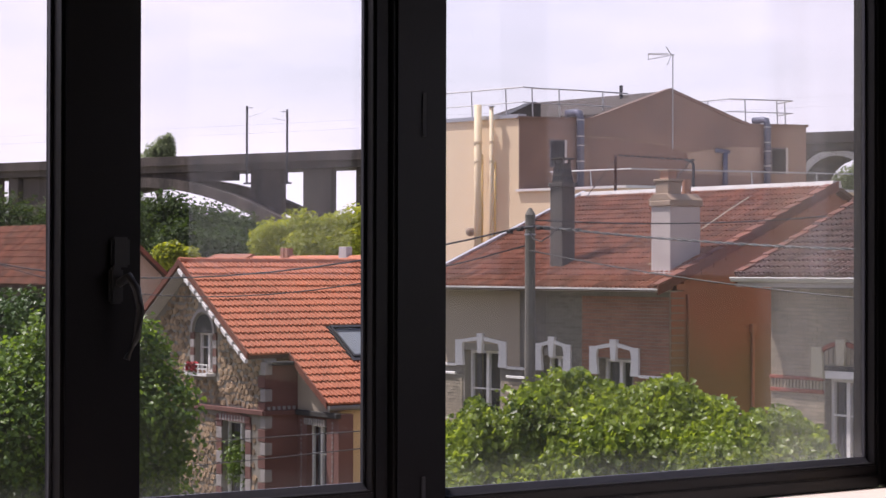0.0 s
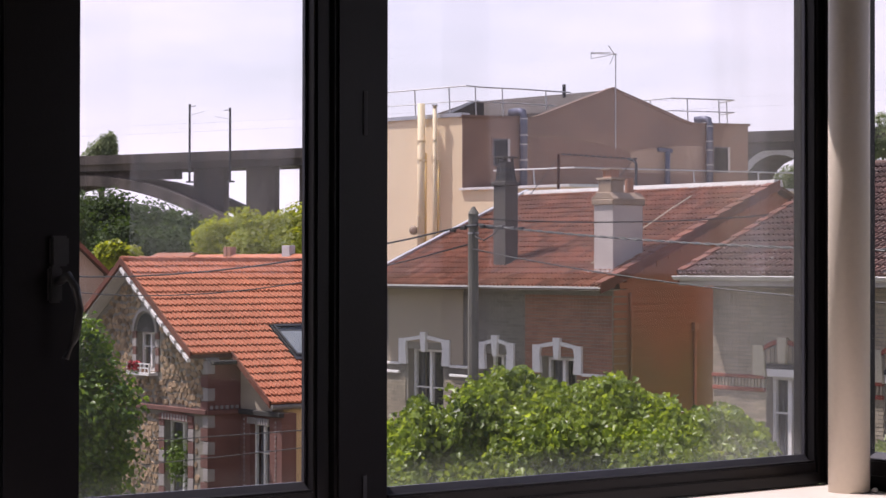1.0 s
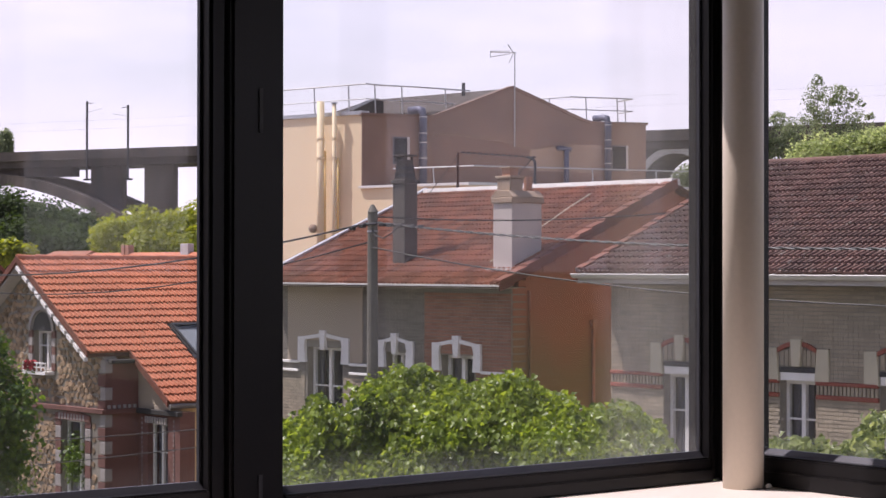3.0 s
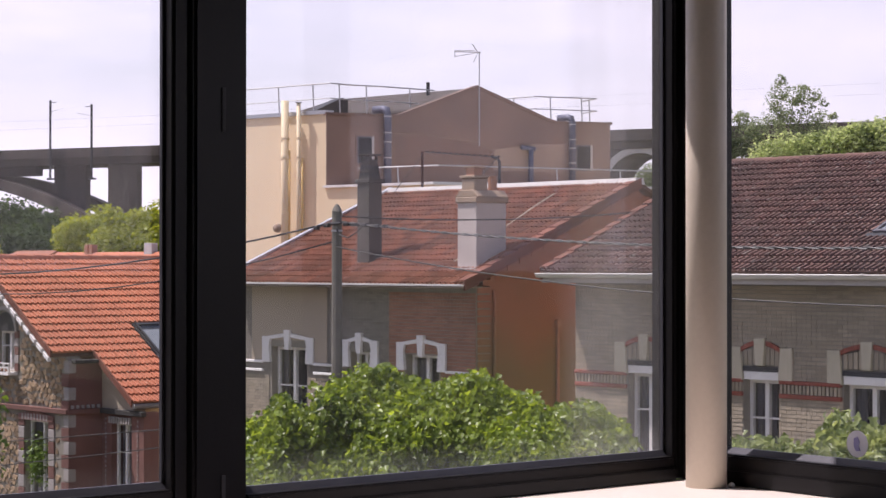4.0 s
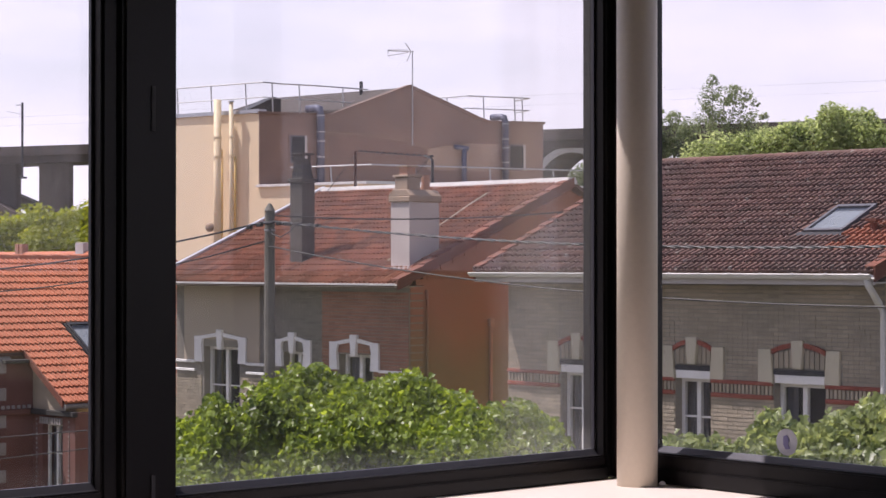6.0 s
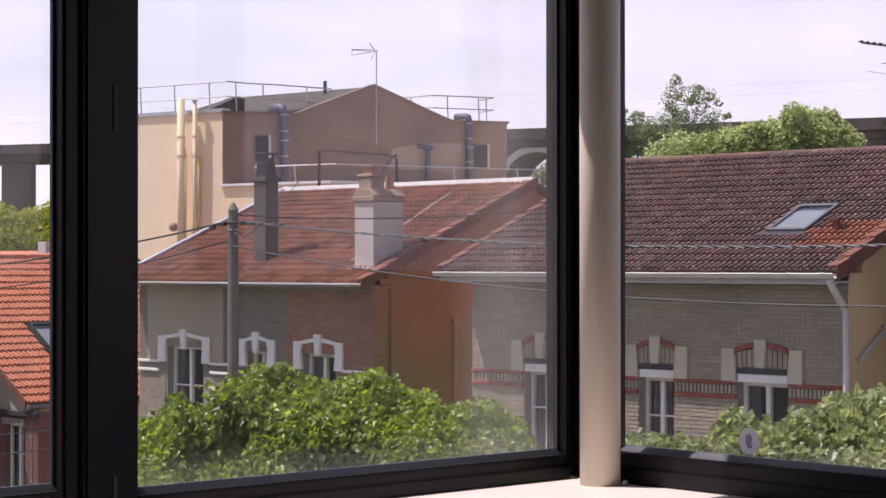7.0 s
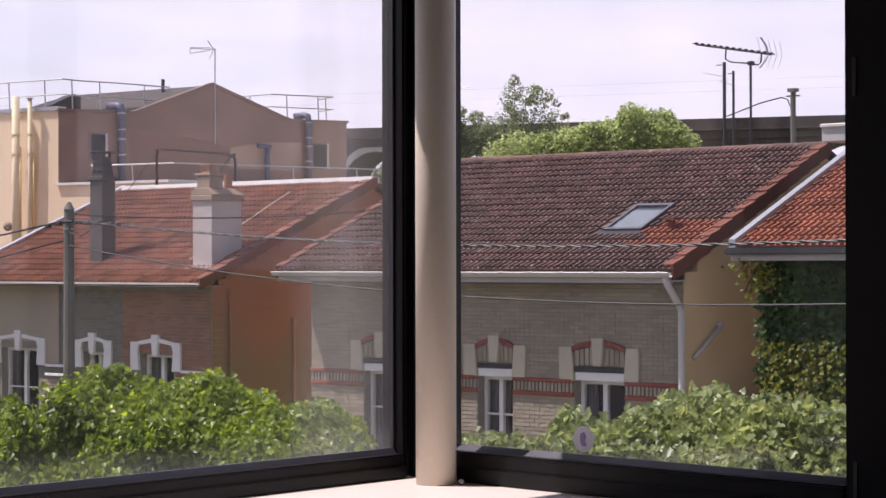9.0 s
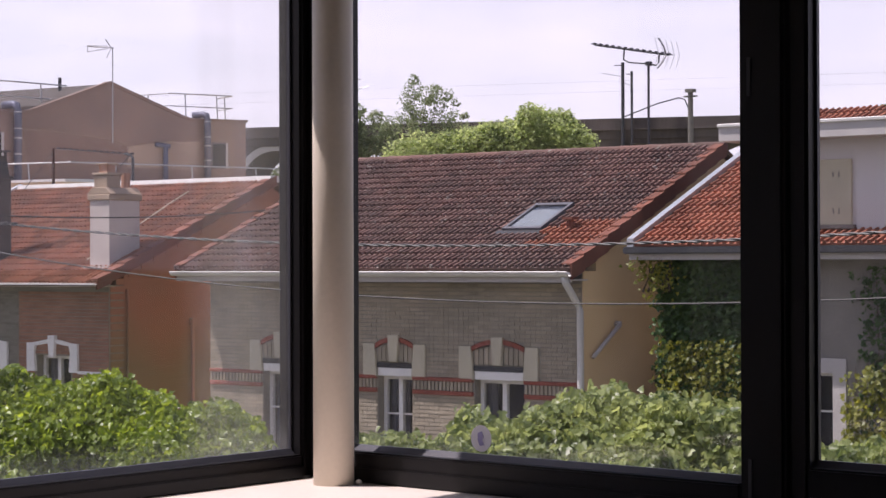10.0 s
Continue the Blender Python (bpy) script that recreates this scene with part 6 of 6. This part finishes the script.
part("cable_loop", tube(B(), [(-5.72, -4.05, 7.50), (-5.6, -4.08, 7.40), (-5.45, -4.06, 7.36), (-5.3, -4.02, 7.44), (-5.22, -4.0, 7.52)], 0.010, 5), M_CABLE, po, "loose loop of black cable")
cable("cable", (-5.76, -4.0, 7.325), (-30.0, -4.0, 8.49), 1.35, 0.010, M_CABLE, "dark cable in front of the orange roof")
cable("cable", (-5.76, -4.0, 4.95), (-30.0, -4.0, 2.4), 0.0, 0.009, M_CABLE_L, "low grey cable across the gardens")
cable("cable", (-5.76, -4.0, 4.82), (-30.0, -4.0, 1.8), 0.1, 0.009, M_CABLE_L, "low grey cable across the gardens")

# antennas on the roofs
an = thing("antenna", (0.21, 3.44, 8.6), STREET, "dark television antenna with a long toothed boom on the ridge", "antenna")
part("mast", tube(B(), [(0.21, 3.44, 8.5), (0.21, 3.44, 9.84)], 0.018, 8), M_DARKSTEEL, an)
def toothed(x0, z0, x1, z1_, n, y, th, r=0.013):
    b = tube(B(), [(x0, y, z0), (x1, y, z1_)], r, 6)
    for i in range(n):
        q = i / (n - 1)
        x, z = x0 + (x1 - x0) * q, z0 + (z1_ - z0) * q
        tube(b, [(x, y - th, z + 0.012), (x, y + th, z + 0.012)], 0.008, 5)
        box(b, x - 0.012, x + 0.012, y - 0.03, y + 0.03, z, z + 0.035)
    return b
part("boom", toothed(-0.70, 10.16, 0.55, 9.93, 13, 3.44, 0.10), M_DARKSTEEL, an)
part("clamp", box(B(), 0.18, 0.25, 3.40, 3.48, 9.80, 9.86), M_DARKSTEEL, an)
part("stay", tube(B(), [(-0.20, 3.44, 10.06), (-0.21, 3.44, 9.92), (-0.12, 3.44, 9.87), (0.21, 3.44, 9.83), (0.34, 3.44, 9.80), (0.38, 3.44, 9.84), (0.39, 3.44, 9.96)], 0.012, 6), M_DARKSTEEL, an)
b = B()
tube(b, [(0.46, 3.3, 10.17), (0.52, 3.35, 10.05), (0.53, 3.4, 9.93)], 0.013, 5)
tube(b, [(0.53, 3.4, 9.93), (0.50, 3.35, 9.83), (0.44, 3.3, 9.74)], 0.013, 5)
for k in range(5):
    tube(b, [(0.46 + k * 0.03, 3.2 + k * 0.1, 10.17 - k * 0.01), (0.53 + k * 0.025, 3.2 + k * 0.1, 9.93), (0.44 + k * 0.03, 3.2 + k * 0.1, 9.74)], 0.004, 4)
part("reflector", b, M_STEEL, an, "wire mesh reflector")
an = thing("antenna", (-10.7, 3.75, 8.2), STREET, "low toothed antenna between two dark posts behind the ridge", "antenna")
part("post", tube(B(), [(-12.80, 3.75, 8.2), (-12.80, 3.75, 9.12)], 0.028, 8), M_RUST, an, "rusty steel post")
part("post", tube(B(), [(-10.70, 3.75, 8.2), (-10.70, 3.75, 8.86), (-10.76, 3.75, 8.92), (-10.90, 3.75, 8.95)], 0.026, 8), M_DARKSTEEL, an)
part("boom", toothed(-12.66, 9.10, -10.72, 8.93, 13, 3.75, 0.05, 0.006), M_DARKSTEEL, an)
part("guy_wire", tube(B(), [(-12.80, 3.75, 9.05), (-13.15, 3.3, 8.3)], 0.008, 5), M_CABLE, an)
part("guy_wire", tube(B(), [(-10.78, 3.75, 8.92), (-11.05, 3.4, 8.4)], 0.010, 5), M_CABLE, an)
lead = [(-8.5, 2.93), (-8.44, 2.4), (-8.36, 2.0), (-8.27, 1.5), (-8.22, 1.1), (-8.13, 0.7), (-8.06, 0.25)]
part("down_lead", tube(B(), [(x, y, EZ2 + (y + 0.43) * 0.428 + 0.075) for x, y in lead], 0.009, 5), M_STONE, an, "pale lead lying on the tiles")
ux, uy = 34.56, 23.88
up_ = thing("utility_pole", (ux, uy, 0), IDENT, "grey pole with insulators beyond the brown roof", "pole")
part("shaft", tube(B(), [(ux, uy, 0), (ux, uy, 10.58)], 0.075, 8, 0.055), M_POST, up_)
part("crossarm", box(B(), ux - 0.08, ux + 0.08, uy - 0.09, uy + 0.09, 10.53, 10.60), M_POST, up_)
part("crossarm", box(B(), ux - 0.04, ux + 0.04, uy - 0.15, uy + 0.15, 10.43, 10.46), M_POST, up_)
b = tube(B(), [(ux, uy + 0.05, 10.2), (ux - 0.06, uy + 0.1, 10.38), (ux - 0.14, uy + 0.2, 10.42), (ux - 0.4, uy + 0.57, 10.30), (ux - 0.8, uy + 1.14, 10.03), (ux - 1.0, uy + 1.4, 9.0)], 0.014, 5)
part("cable", b, M_CABLE, up_, "black cable dropping from the pole")

# ---- plants ----
def vine(name, spots, n, leaf, size, seed, label, shoots=(), lobed=True):
    """A mass of creeper over a frame: stems rise from the ground into tufted clumps."""
    rng = np.random.default_rng(seed)
    x0, y0 = spots[0][0], spots[0][1]
    t = thing(name, (x0, y0, 0), IDENT, label, "shrub")
    b = B()
    for q in spots[::2]:
        tube(b, [(q[0], q[1], 0), (q[0] + 0.1, q[1] - 0.05, q[2] * 0.5), (q[0] - 0.05, q[1], q[2])], 0.045, 7, 0.015)
    for q in shoots:
        tube(b, [(q[0], q[1], q[2] - 0.8), (q[0] + 0.03, q[1], q[2])], 0.012, 5, 0.004)
    part("stem", b, M_BARK, t)
    c, o = crown(spots, n, rng, 0.35)
    extra = [np.array(q) + np.column_stack([rng.normal(size=40) * 0.07, rng.normal(size=40) * 0.07, -np.abs(rng.normal(size=40)) * 0.28]) for q in shoots]
    if extra:
        e = np.concatenate(extra)
        c, o = np.concatenate([c, e]), np.concatenate([o, rng.normal(size=e.shape) * 0.5])
    v, f = leaves(c - np.array([x0, y0, 0]), size, rng, 0.25, o, lobed)
    raw("foliage", v.tolist(), f, leaf, t)["kind"] = "stuff"
    return t


def heart_leaves(centres, tip, nrm, size, rng, lobed=False):
    """Broad heart-shaped leaves, folded along the midrib, hanging along tip and facing nrm."""
    n = len(centres)
    t = tip / np.linalg.norm(tip, axis=1)[:, None]
    nrm = nrm - (nrm * t).sum(1)[:, None] * t
    nrm /= np.linalg.norm(nrm, axis=1)[:, None]
    b = np.cross(nrm, t)
    s = (size * rng.uniform(0.5, 1.25, n))[:, None]
    curl = rng.uniform(-0.04, 0.22, n)[:, None]
    half = [(-0.08, 0.26, 0.05), (0.14, 0.50, 0.12), (0.46, 0.46, 0.09), (0.72, 0.24, 0.02)]
    if lobed:
        half = [(-0.10, 0.24, 0.05), (0.16, 0.58, 0.14), (0.36, 0.32, 0.04), (0.66, 0.40, 0.06)]
    def at(a, w_, h):
        return centres + t * s * a + b * s * w_ + nrm * s * (h - curl * a * a)
    cols = [at(0.0, 0.0, 0.0)] + [at(a, w_, h) for a, w_, h in half] + [at(1.02, 0.0, -0.05)] + [at(a, -w_, h) for a, w_, h in half[::-1]]
    v = np.stack(cols, 1).reshape(-1, 3)
    f = []
    for i in range(n):
        k = 10 * i
        f += [(k, k + 1, k + 2, k + 3, k + 4, k + 5), (k, k + 5, k + 6, k + 7, k + 8, k + 9)]
    return v, f


def vine_hedge(name, profile, dist, foot, count, per, leaf, size, seed, label, bulge=0.3, droop=0.45, lobed=False, slope=1.6):
    """Hanging shoots set over a lumpy bank whose top follows (heading, height) pairs."""
    rng = np.random.default_rng(seed)
    hs, zs = np.array([p[0] for p in profile]), np.array([p[1] for p in profile])
    x0, y0 = bearing((hs[0] + hs[-1]) / 2, dist)
    t = thing(name, (x0, y0, 0), IDENT, label, "shrub")
    b = B()
    for k in range(14):
        a = hs[0] + (hs[-1] - hs[0]) * (k + 0.5) / 14
        x, y = bearing(a, dist + 0.25)
        z = float(np.interp(a, hs, zs)) - 0.25
        tube(b, [(x, y, 0), (x + 0.1, y - 0.05, z * 0.5), (x - 0.05, y, z)], 0.04, 7, 0.012)
    part("stem", b, M_BARK, t)
    # roots of the shoots: over the face, the top and the inside of the bank
    a = rng.uniform(hs[0], hs[-1], count)
    top = np.interp(a, hs, zs) + 0.035 * np.sin(a * 7.7 + seed) + 0.03 * np.sin(a * 13.1) - 0.02
    q = rng.random(count)
    q[: count // 7] = rng.uniform(0.0, 0.03, count // 7)
    z = top - 0.04 - q * (top - foot)
    arc = a * np.pi / 180 * dist
    lump = 1.5 * (np.sin(arc * 3.1 + z * 2.3 + seed) + np.sin(arc * 5.3 - z * 4.7 + 1.3) + np.sin(arc * 1.7 + z * 6.1 + 4.0)) / 3
    deep = np.where(rng.random(count) < 0.25, rng.uniform(0.2, 0.6, count), 0.0)
    out = bulge * lump + 0.15 * np.sqrt(q) + slope * q - deep
    out[: count // 7] -= rng.uniform(0.0, 0.6, count // 7)
    r = dist - out
    ca, sa = np.sin(a * np.pi / 180), np.cos(a * np.pi / 180)
    root = np.column_stack([r * ca, r * sa, z])
    toward = np.column_stack([-ca, -sa, np.zeros(count)])
    side = np.column_stack([sa, -ca, np.zeros(count)]) * rng.normal(size=count)[:, None]
    length = droop * rng.uniform(0.45, 1.2, count)
    cs, ts, ns = [], [], []
    for k in range(per):
        u = (k + 0.5) / per
        p = root + toward * (length * 0.35 * math.sin(u * 1.8))[:, None] + side * (length * 0.28 * u)[:, None]
        p[:, 2] += length * (0.16 * math.sin(u * 2.6) - 0.62 * u * u)
        p += rng.normal(size=p.shape) * size * 0.45
        tip = np.column_stack([np.zeros(count), np.zeros(count), -np.ones(count) * 0.7]) + toward * 0.45 + rng.normal(size=p.shape) * 0.6
        nn = toward * 0.45 + np.array([0, 0, 0.95]) + rng.normal(size=p.shape) * 0.75
        cs.append(p)
        ts.append(tip)
        ns.append(nn)
    c = np.concatenate(cs)
    # no leaf stands above the outline by more than a leaf
    a_all = np.tile(a, per)
    keep = c[:, 2] < np.interp(a_all, hs, zs) + rng.uniform(-0.03, 0.045, len(c)) + np.tile(np.where(rng.random(count) < 0.06, 0.09, 0.0), per)
    v, f = heart_leaves(c[keep] - np.array([x0, y0, 0]), np.concatenate(ts)[keep], np.concatenate(ns)[keep], size, rng, lobed)
    raw("foliage", v.tolist(), f, leaf, t)["kind"] = "stuff"
    return t


vine_hedge("vine_hedge", [(31.0, 5.5), (32.2, 5.50), (32.9, 5.60), (33.2, 5.80), (33.45, 5.80), (33.75, 5.62), (34.25, 5.66), (34.6, 5.86), (35.2, 5.95), (35.6, 6.03), (36.2, 6.03), (36.6, 5.93), (37.2, 5.90), (37.73, 5.87), (38.3, 5.93), (38.8, 6.00), (39.2, 5.96),
     (39.43, 5.82), (40.0, 5.79), (40.6, 5.74), (40.95, 5.60), (41.3, 5.69), (42.1, 5.69), (42.6, 5.58), (43.05, 5.36), (43.5, 5.1)], 18.6, 4.55, 6800, 13, L_VINE, 0.057, 11,
     "dense green vine hedge in full leaf below the window")
vine_hedge("vine_hedge", [(45.2, 5.72), (46.1, 5.74), (47.9, 5.73), (48.5, 5.74), (48.8, 5.90), (49.0, 5.97), (49.3, 5.90), (49.9, 5.84), (50.8, 5.92), (51.7, 5.99), (52.2, 6.08), (52.7, 6.06), (53.3, 6.11), (54.1, 6.05), (55.0, 6.04), (56.5, 5.99), (57.5, 5.8), (58.5, 5.72), (61.5, 5.72)],
     14.2, 5.15, 4200, 10, L_VINE2, 0.062, 12, "pale green vine in leaf close below the window", 0.28, 0.34, True)
# broad tree in front of the stone house
def clump(deg, dist, z, r, rz=None):
    x, y = bearing(deg, dist)
    return (x, y, z, r, r, rz or r)
tree("garden_tree", bearing(22.0, 31), [clump(19.0, 31, 4.85, 0.8), clump(20.5, 31, 5.25, 0.75), clump(22.0, 31, 5.8, 0.85), clump(23.4, 31, 5.6, 0.7), clump(24.1, 30.6, 4.9, 0.7), clump(24.0, 31, 4.1, 0.75),
     clump(22.5, 30.3, 4.8, 1.0), clump(20.5, 30.5, 4.6, 1.0), clump(18.5, 31, 4.2, 1.0), clump(23.0, 31, 3.4, 1.1), clump(20.5, 31, 3.2, 1.1)], 36000, L_TREE, 0.085, 0.13, 21, "broad green garden tree before the stone house")
vine("climbing_rose", [clump(26.6, 41.6, 3.0, 0.45, 0.6), clump(27.4, 41.4, 2.8, 0.4, 0.7)], 3200, L_TREE, 0.06, 22, "climbing rose trained round a window of the stone house")
along = [tuple(STREET @ Vector((x, 4.15, 0)))[:2] for x in (-50, -48.4, -46.8, -45.2, -43.6, -42, -40.4, -39)]
tree("ivy_bush", along[4], [(x, y, 5.55 + 0.1 * (k % 3), 0.85, 0.85, 0.75) for k, (x, y) in enumerate(along)] + [(x, y, 4.3, 0.9, 0.9, 0.9) for x, y in along], 14000, L_IVY, 0.13, 0.1, 36, "dark ivy bush under the eave of the far house", "shrub")
# woods between the houses and the viaduct
tree("wood_tree", bearing(25.5, 150), [clump(23.5, 150, 9.6, 2.6), clump(24.5, 150, 10.0, 2.6), clump(25.6, 152, 9.2, 2.6), clump(26.4, 150, 8.8, 2.4), clump(27.0, 150, 8.0, 2.2), clump(24.8, 146, 7.6, 2.8), clump(26.0, 146, 7.2, 2.6)], 36000, L_DARK, 0.26, 0.5, 31, "dark woodland tree below the viaduct")
tree("wood_tree", bearing(21.5, 140), [clump(20.0, 140, 9.0, 3), clump(21.5, 140, 8.6, 3), clump(22.8, 140, 9.6, 3), clump(18.5, 140, 10, 3)], 22000, L_DARK, 0.22, 0.5, 32, "dark woodland tree below the viaduct")
tree("young_tree", bearing(28.6, 80), [clump(27.4, 80, 8.0, 0.9), clump(28.2, 80, 8.3, 1.0), clump(29.1, 80, 8.2, 1.0), clump(29.9, 80, 8.4, 1.1), clump(28.4, 79, 7.4, 1.1), clump(29.6, 79, 7.3, 1.2)], 22000, L_LIGHT, 0.125, 0.2, 33, "yellow green young tree behind the orange roof")
tree("shrub", bearing(24.7, 80), [clump(24.35, 80, 7.45, 0.5), clump(24.65, 80, 7.6, 0.45), clump(25.0, 80, 7.4, 0.45)], 2600, L_LIGHT, 0.15, 0.08, 34, "light green shrub behind the gable")
tree("poplar", bearing(24.2, 330), [clump(24.0, 330, 23.6, 1.9, 3.6), clump(24.3, 330, 24.9, 1.9, 3.4), clump(24.42, 330, 26.6, 1.3, 2.2)], 9000, L_BIRCH, 0.34, 0.5, 35, "dense round topped tree beyond the viaduct")
# trees behind the brown roof
def spread(deg, dist, offsets, seed, wide=1.12, drop=0.0):
    """Clumps side by side across a heading: offsets are (to the right, height, radius)."""
    rng = np.random.default_rng(seed)
    x, y = bearing(deg, dist)
    rx, ry = math.cos(radians(deg)), -math.sin(radians(deg))
    out = []
    for o, z, r in offsets:
        d = rng.uniform(-0.4, 0.4)
        out.append((x + rx * o + ry * -d, y + ry * o + rx * d, z - r * drop, r * wide, r * wide, r * wide))
    return out
tree("birch", bearing(47.4, 48), spread(47.4, 48, [(0.05, 11.42, 0.12), (0.0, 11.15, 0.20), (-0.05, 10.85, 0.22), (0.1, 10.6, 0.26), (0.35, 11.0, 0.22), (0.62, 11.12, 0.16), (0.85, 11.0, 0.14), (1.05, 10.82, 0.12), (0.6, 10.75, 0.22), (0.95, 10.55, 0.16), (1.25, 10.5, 0.12),
     (0.2, 10.25, 0.3), (0.7, 10.3, 0.28), (1.2, 10.2, 0.2), (-0.25, 10.4, 0.2), (0.4, 9.95, 0.3), (1.0, 9.95, 0.3)], 5, 1.25), 5200, L_BIRCH, 0.046, 0.06, 41, "airy birch with drooping twigs behind the brown roof")
tree("birch", bearing(45.6, 47), spread(45.6, 47, [(0.37, 9.98, 0.27), (0.17, 10.32, 0.20), (0.51, 9.69, 0.24), (0.91, 9.78, 0.20), (0.24, 9.69, 0.27), (-0.16, 10.05, 0.29), (0.2, 10.58, 0.14), (-0.1, 10.42, 0.18), (0.6, 10.4, 0.18), (0.9, 10.1, 0.24)], 6, 1.3), 5200, L_BIRCH, 0.052, 0.07, 42, "small grey green tree behind the brown roof")
tree("round_tree", bearing(50.0, 45), spread(50.0, 45, [(-2.21, 9.45, 0.28), (-1.76, 9.52, 0.23), (-1.31, 9.68, 0.25), (-0.80, 9.72, 0.24), (-0.29, 9.86, 0.26), (0.15, 10.0, 0.21), (0.60, 10.30, 0.19), (0.98, 10.24, 0.23), (1.36, 10.24, 0.19), (1.55, 9.98, 0.17), (1.78, 9.72, 0.16), (0.60, 9.92, 0.32), (1.24, 9.86, 0.28), (-0.17, 9.73, 0.28), (-1.19, 9.63, 0.23), (-2.0, 9.45, 0.4), (-0.6, 9.6, 0.4), (0.4, 9.65, 0.4), (1.5, 9.6, 0.4)], 7, 1.7, 0.5), 42000, L_PALE, 0.062, 0.12, 43, "rounded green tree behind the brown roof")
tree("far_tree", bearing(44.2, 262), [clump(43.4, 262, 17.5, 2.8), clump(44.1, 262, 18.3, 2.6), clump(43.0, 262, 15.5, 2.8), clump(44.6, 262, 16, 3)], 9000, L_BIRCH, 0.3, 0.4, 44, "grey green tree under the viaduct arch")
tree("far_tree", bearing(60.7, 60), [clump(60.75, 60, 10.95, 0.5), clump(61.3, 60, 11.1, 0.7)], 1500, L_DARK, 0.2, 0.2, 45, "dark tree beyond the upper roof")


def creeper(name, x0, x1, z0, z1_, y, n, leaf, size, seed, label, gaps=(), thick=0.12, foot=-0.365):
    rng = np.random.default_rng(seed)
    t = thing(name, ((x0 + x1) / 2, y, 0), PLOT, label, "creeper")
    b = B()
    for i in range(6):
        x = x0 + (x1 - x0) * (i + 0.5) / 6
        tube(b, [(x, y - 0.03, foot), (min(max(x + rng.normal() * 0.1, x0 + 0.15), x1), y - 0.03, (foot + z1_) * 0.5), (min(max(x + rng.normal() * 0.15, x0 + 0.15), x1), y - 0.03, z1_)], 0.02, 5, 0.006)
    part("stem", b, M_BARK, t)
    pts = []
    tufts = rng.uniform((x0, z0), (x1, z1_), (n // 14, 2))
    while len(pts) < n:
        c_ = tufts[rng.integers(0, len(tufts))]
        x, z = c_[0] + rng.normal() * 0.08, c_[1] + rng.normal() * 0.1
        if z > z1_ + 0.02 or any(g_[0] < x < g_[1] and g_[2] < z < g_[3] for g_ in gaps):
            continue
        pts.append((x, y - 0.02 - abs(rng.normal()) * thick, z))
    p = np.array(pts) - np.array([(x0 + x1) / 2, y, 0])
    v, f = leaves(p, size, rng, 0.2, np.tile(np.array([0, -1.4, 0]), (n, 1)), True)
    raw("foliage", v.tolist(), f, leaf, t)["kind"] = "stuff"
WINGAP = [(3.05, 4.15, 4.2, 5.85)]
creeper("ivy", 1.52, 3.3, 4.3, 7.0, 1.72, 17000, L_IVY, 0.062, 51, "dark green ivy covering the grey house front", WINGAP, 0.07)
creeper("golden_creeper", 1.55, 3.2, 4.2, 5.95, 1.66, 4200, L_IVYGOLD, 0.06, 52, "golden green creeper over the lower ivy", WINGAP, 0.08)
creeper("golden_creeper", 1.25, 1.75, 6.55, 7.02, 1.55, 210, L_IVYGOLD, 0.05, 53, "golden tips of creeper hanging under the eave", (), 0.10, 6.6)
creeper("golden_creeper", 4.15, 6.0, 4.2, 5.7, 1.66, 2400, L_IVYGOLD, 0.065, 54, "golden green creeper beside the white window", WINGAP, 0.08)
creeper("ivy", 4.4, 6.5, 4.2, 6.9, 1.72, 3500, L_IVY, 0.065, 55, "thin dark ivy on the grey house front", WINGAP, 0.06)

# ---- brickwork, last ----
TRIM3 = []
for (x0, x1, z0, z1_) in OP3[:3]:
    TRIM3 += [(x0, x1, 4.0, 5.93), (x0 - 0.235, x0, 5.45, 5.9), (x1, x1 + 0.235, 5.45, 5.9)]
TRIM3 += [(-5.2, 1.4, 5.235, 5.475)]
fw3 = [o for o in h3.children if o.name.startswith("front_wall")][0]
bricks(fw3, h3, -5.14, 1.335, 4.0, 6.74, 0.0, M_BUFF, M_BUFF_J, TRIM3, (-1.2, 1.36, 5.5, 6.6), 0.165, 0.0545)
TRIM2 = [(x0 - 0.05, x1 + 0.05, 4.0, 5.58) for x0, x1, _, _ in OP2[:3]] + [(-13.05, -10.95, 5.34, 6.62)]
fw2 = [o for o in h2.children if o.name.startswith("front_wall")][0]
bricks(fw2, h2, -13.3, -7.29, 4.0, 5.14, 0.0, M_BUFF_J, M_BUFF_J, TRIM2, None, 0.165, 0.0545)
bricks(fw2, h2, -13.3, -9.35, 5.15, 6.58, 0.0, M_GREY_J, M_GREY_J, TRIM2, None, 0.165, 0.0545)
# russet at this end imitates the orange reflection in the pane
bricks(fw2, h2, -9.35, -7.29, 5.15, 6.58, 0.0, M_REFLECTB_J, M_REFLECTB_J, TRIM2, None, 0.165, 0.0545)
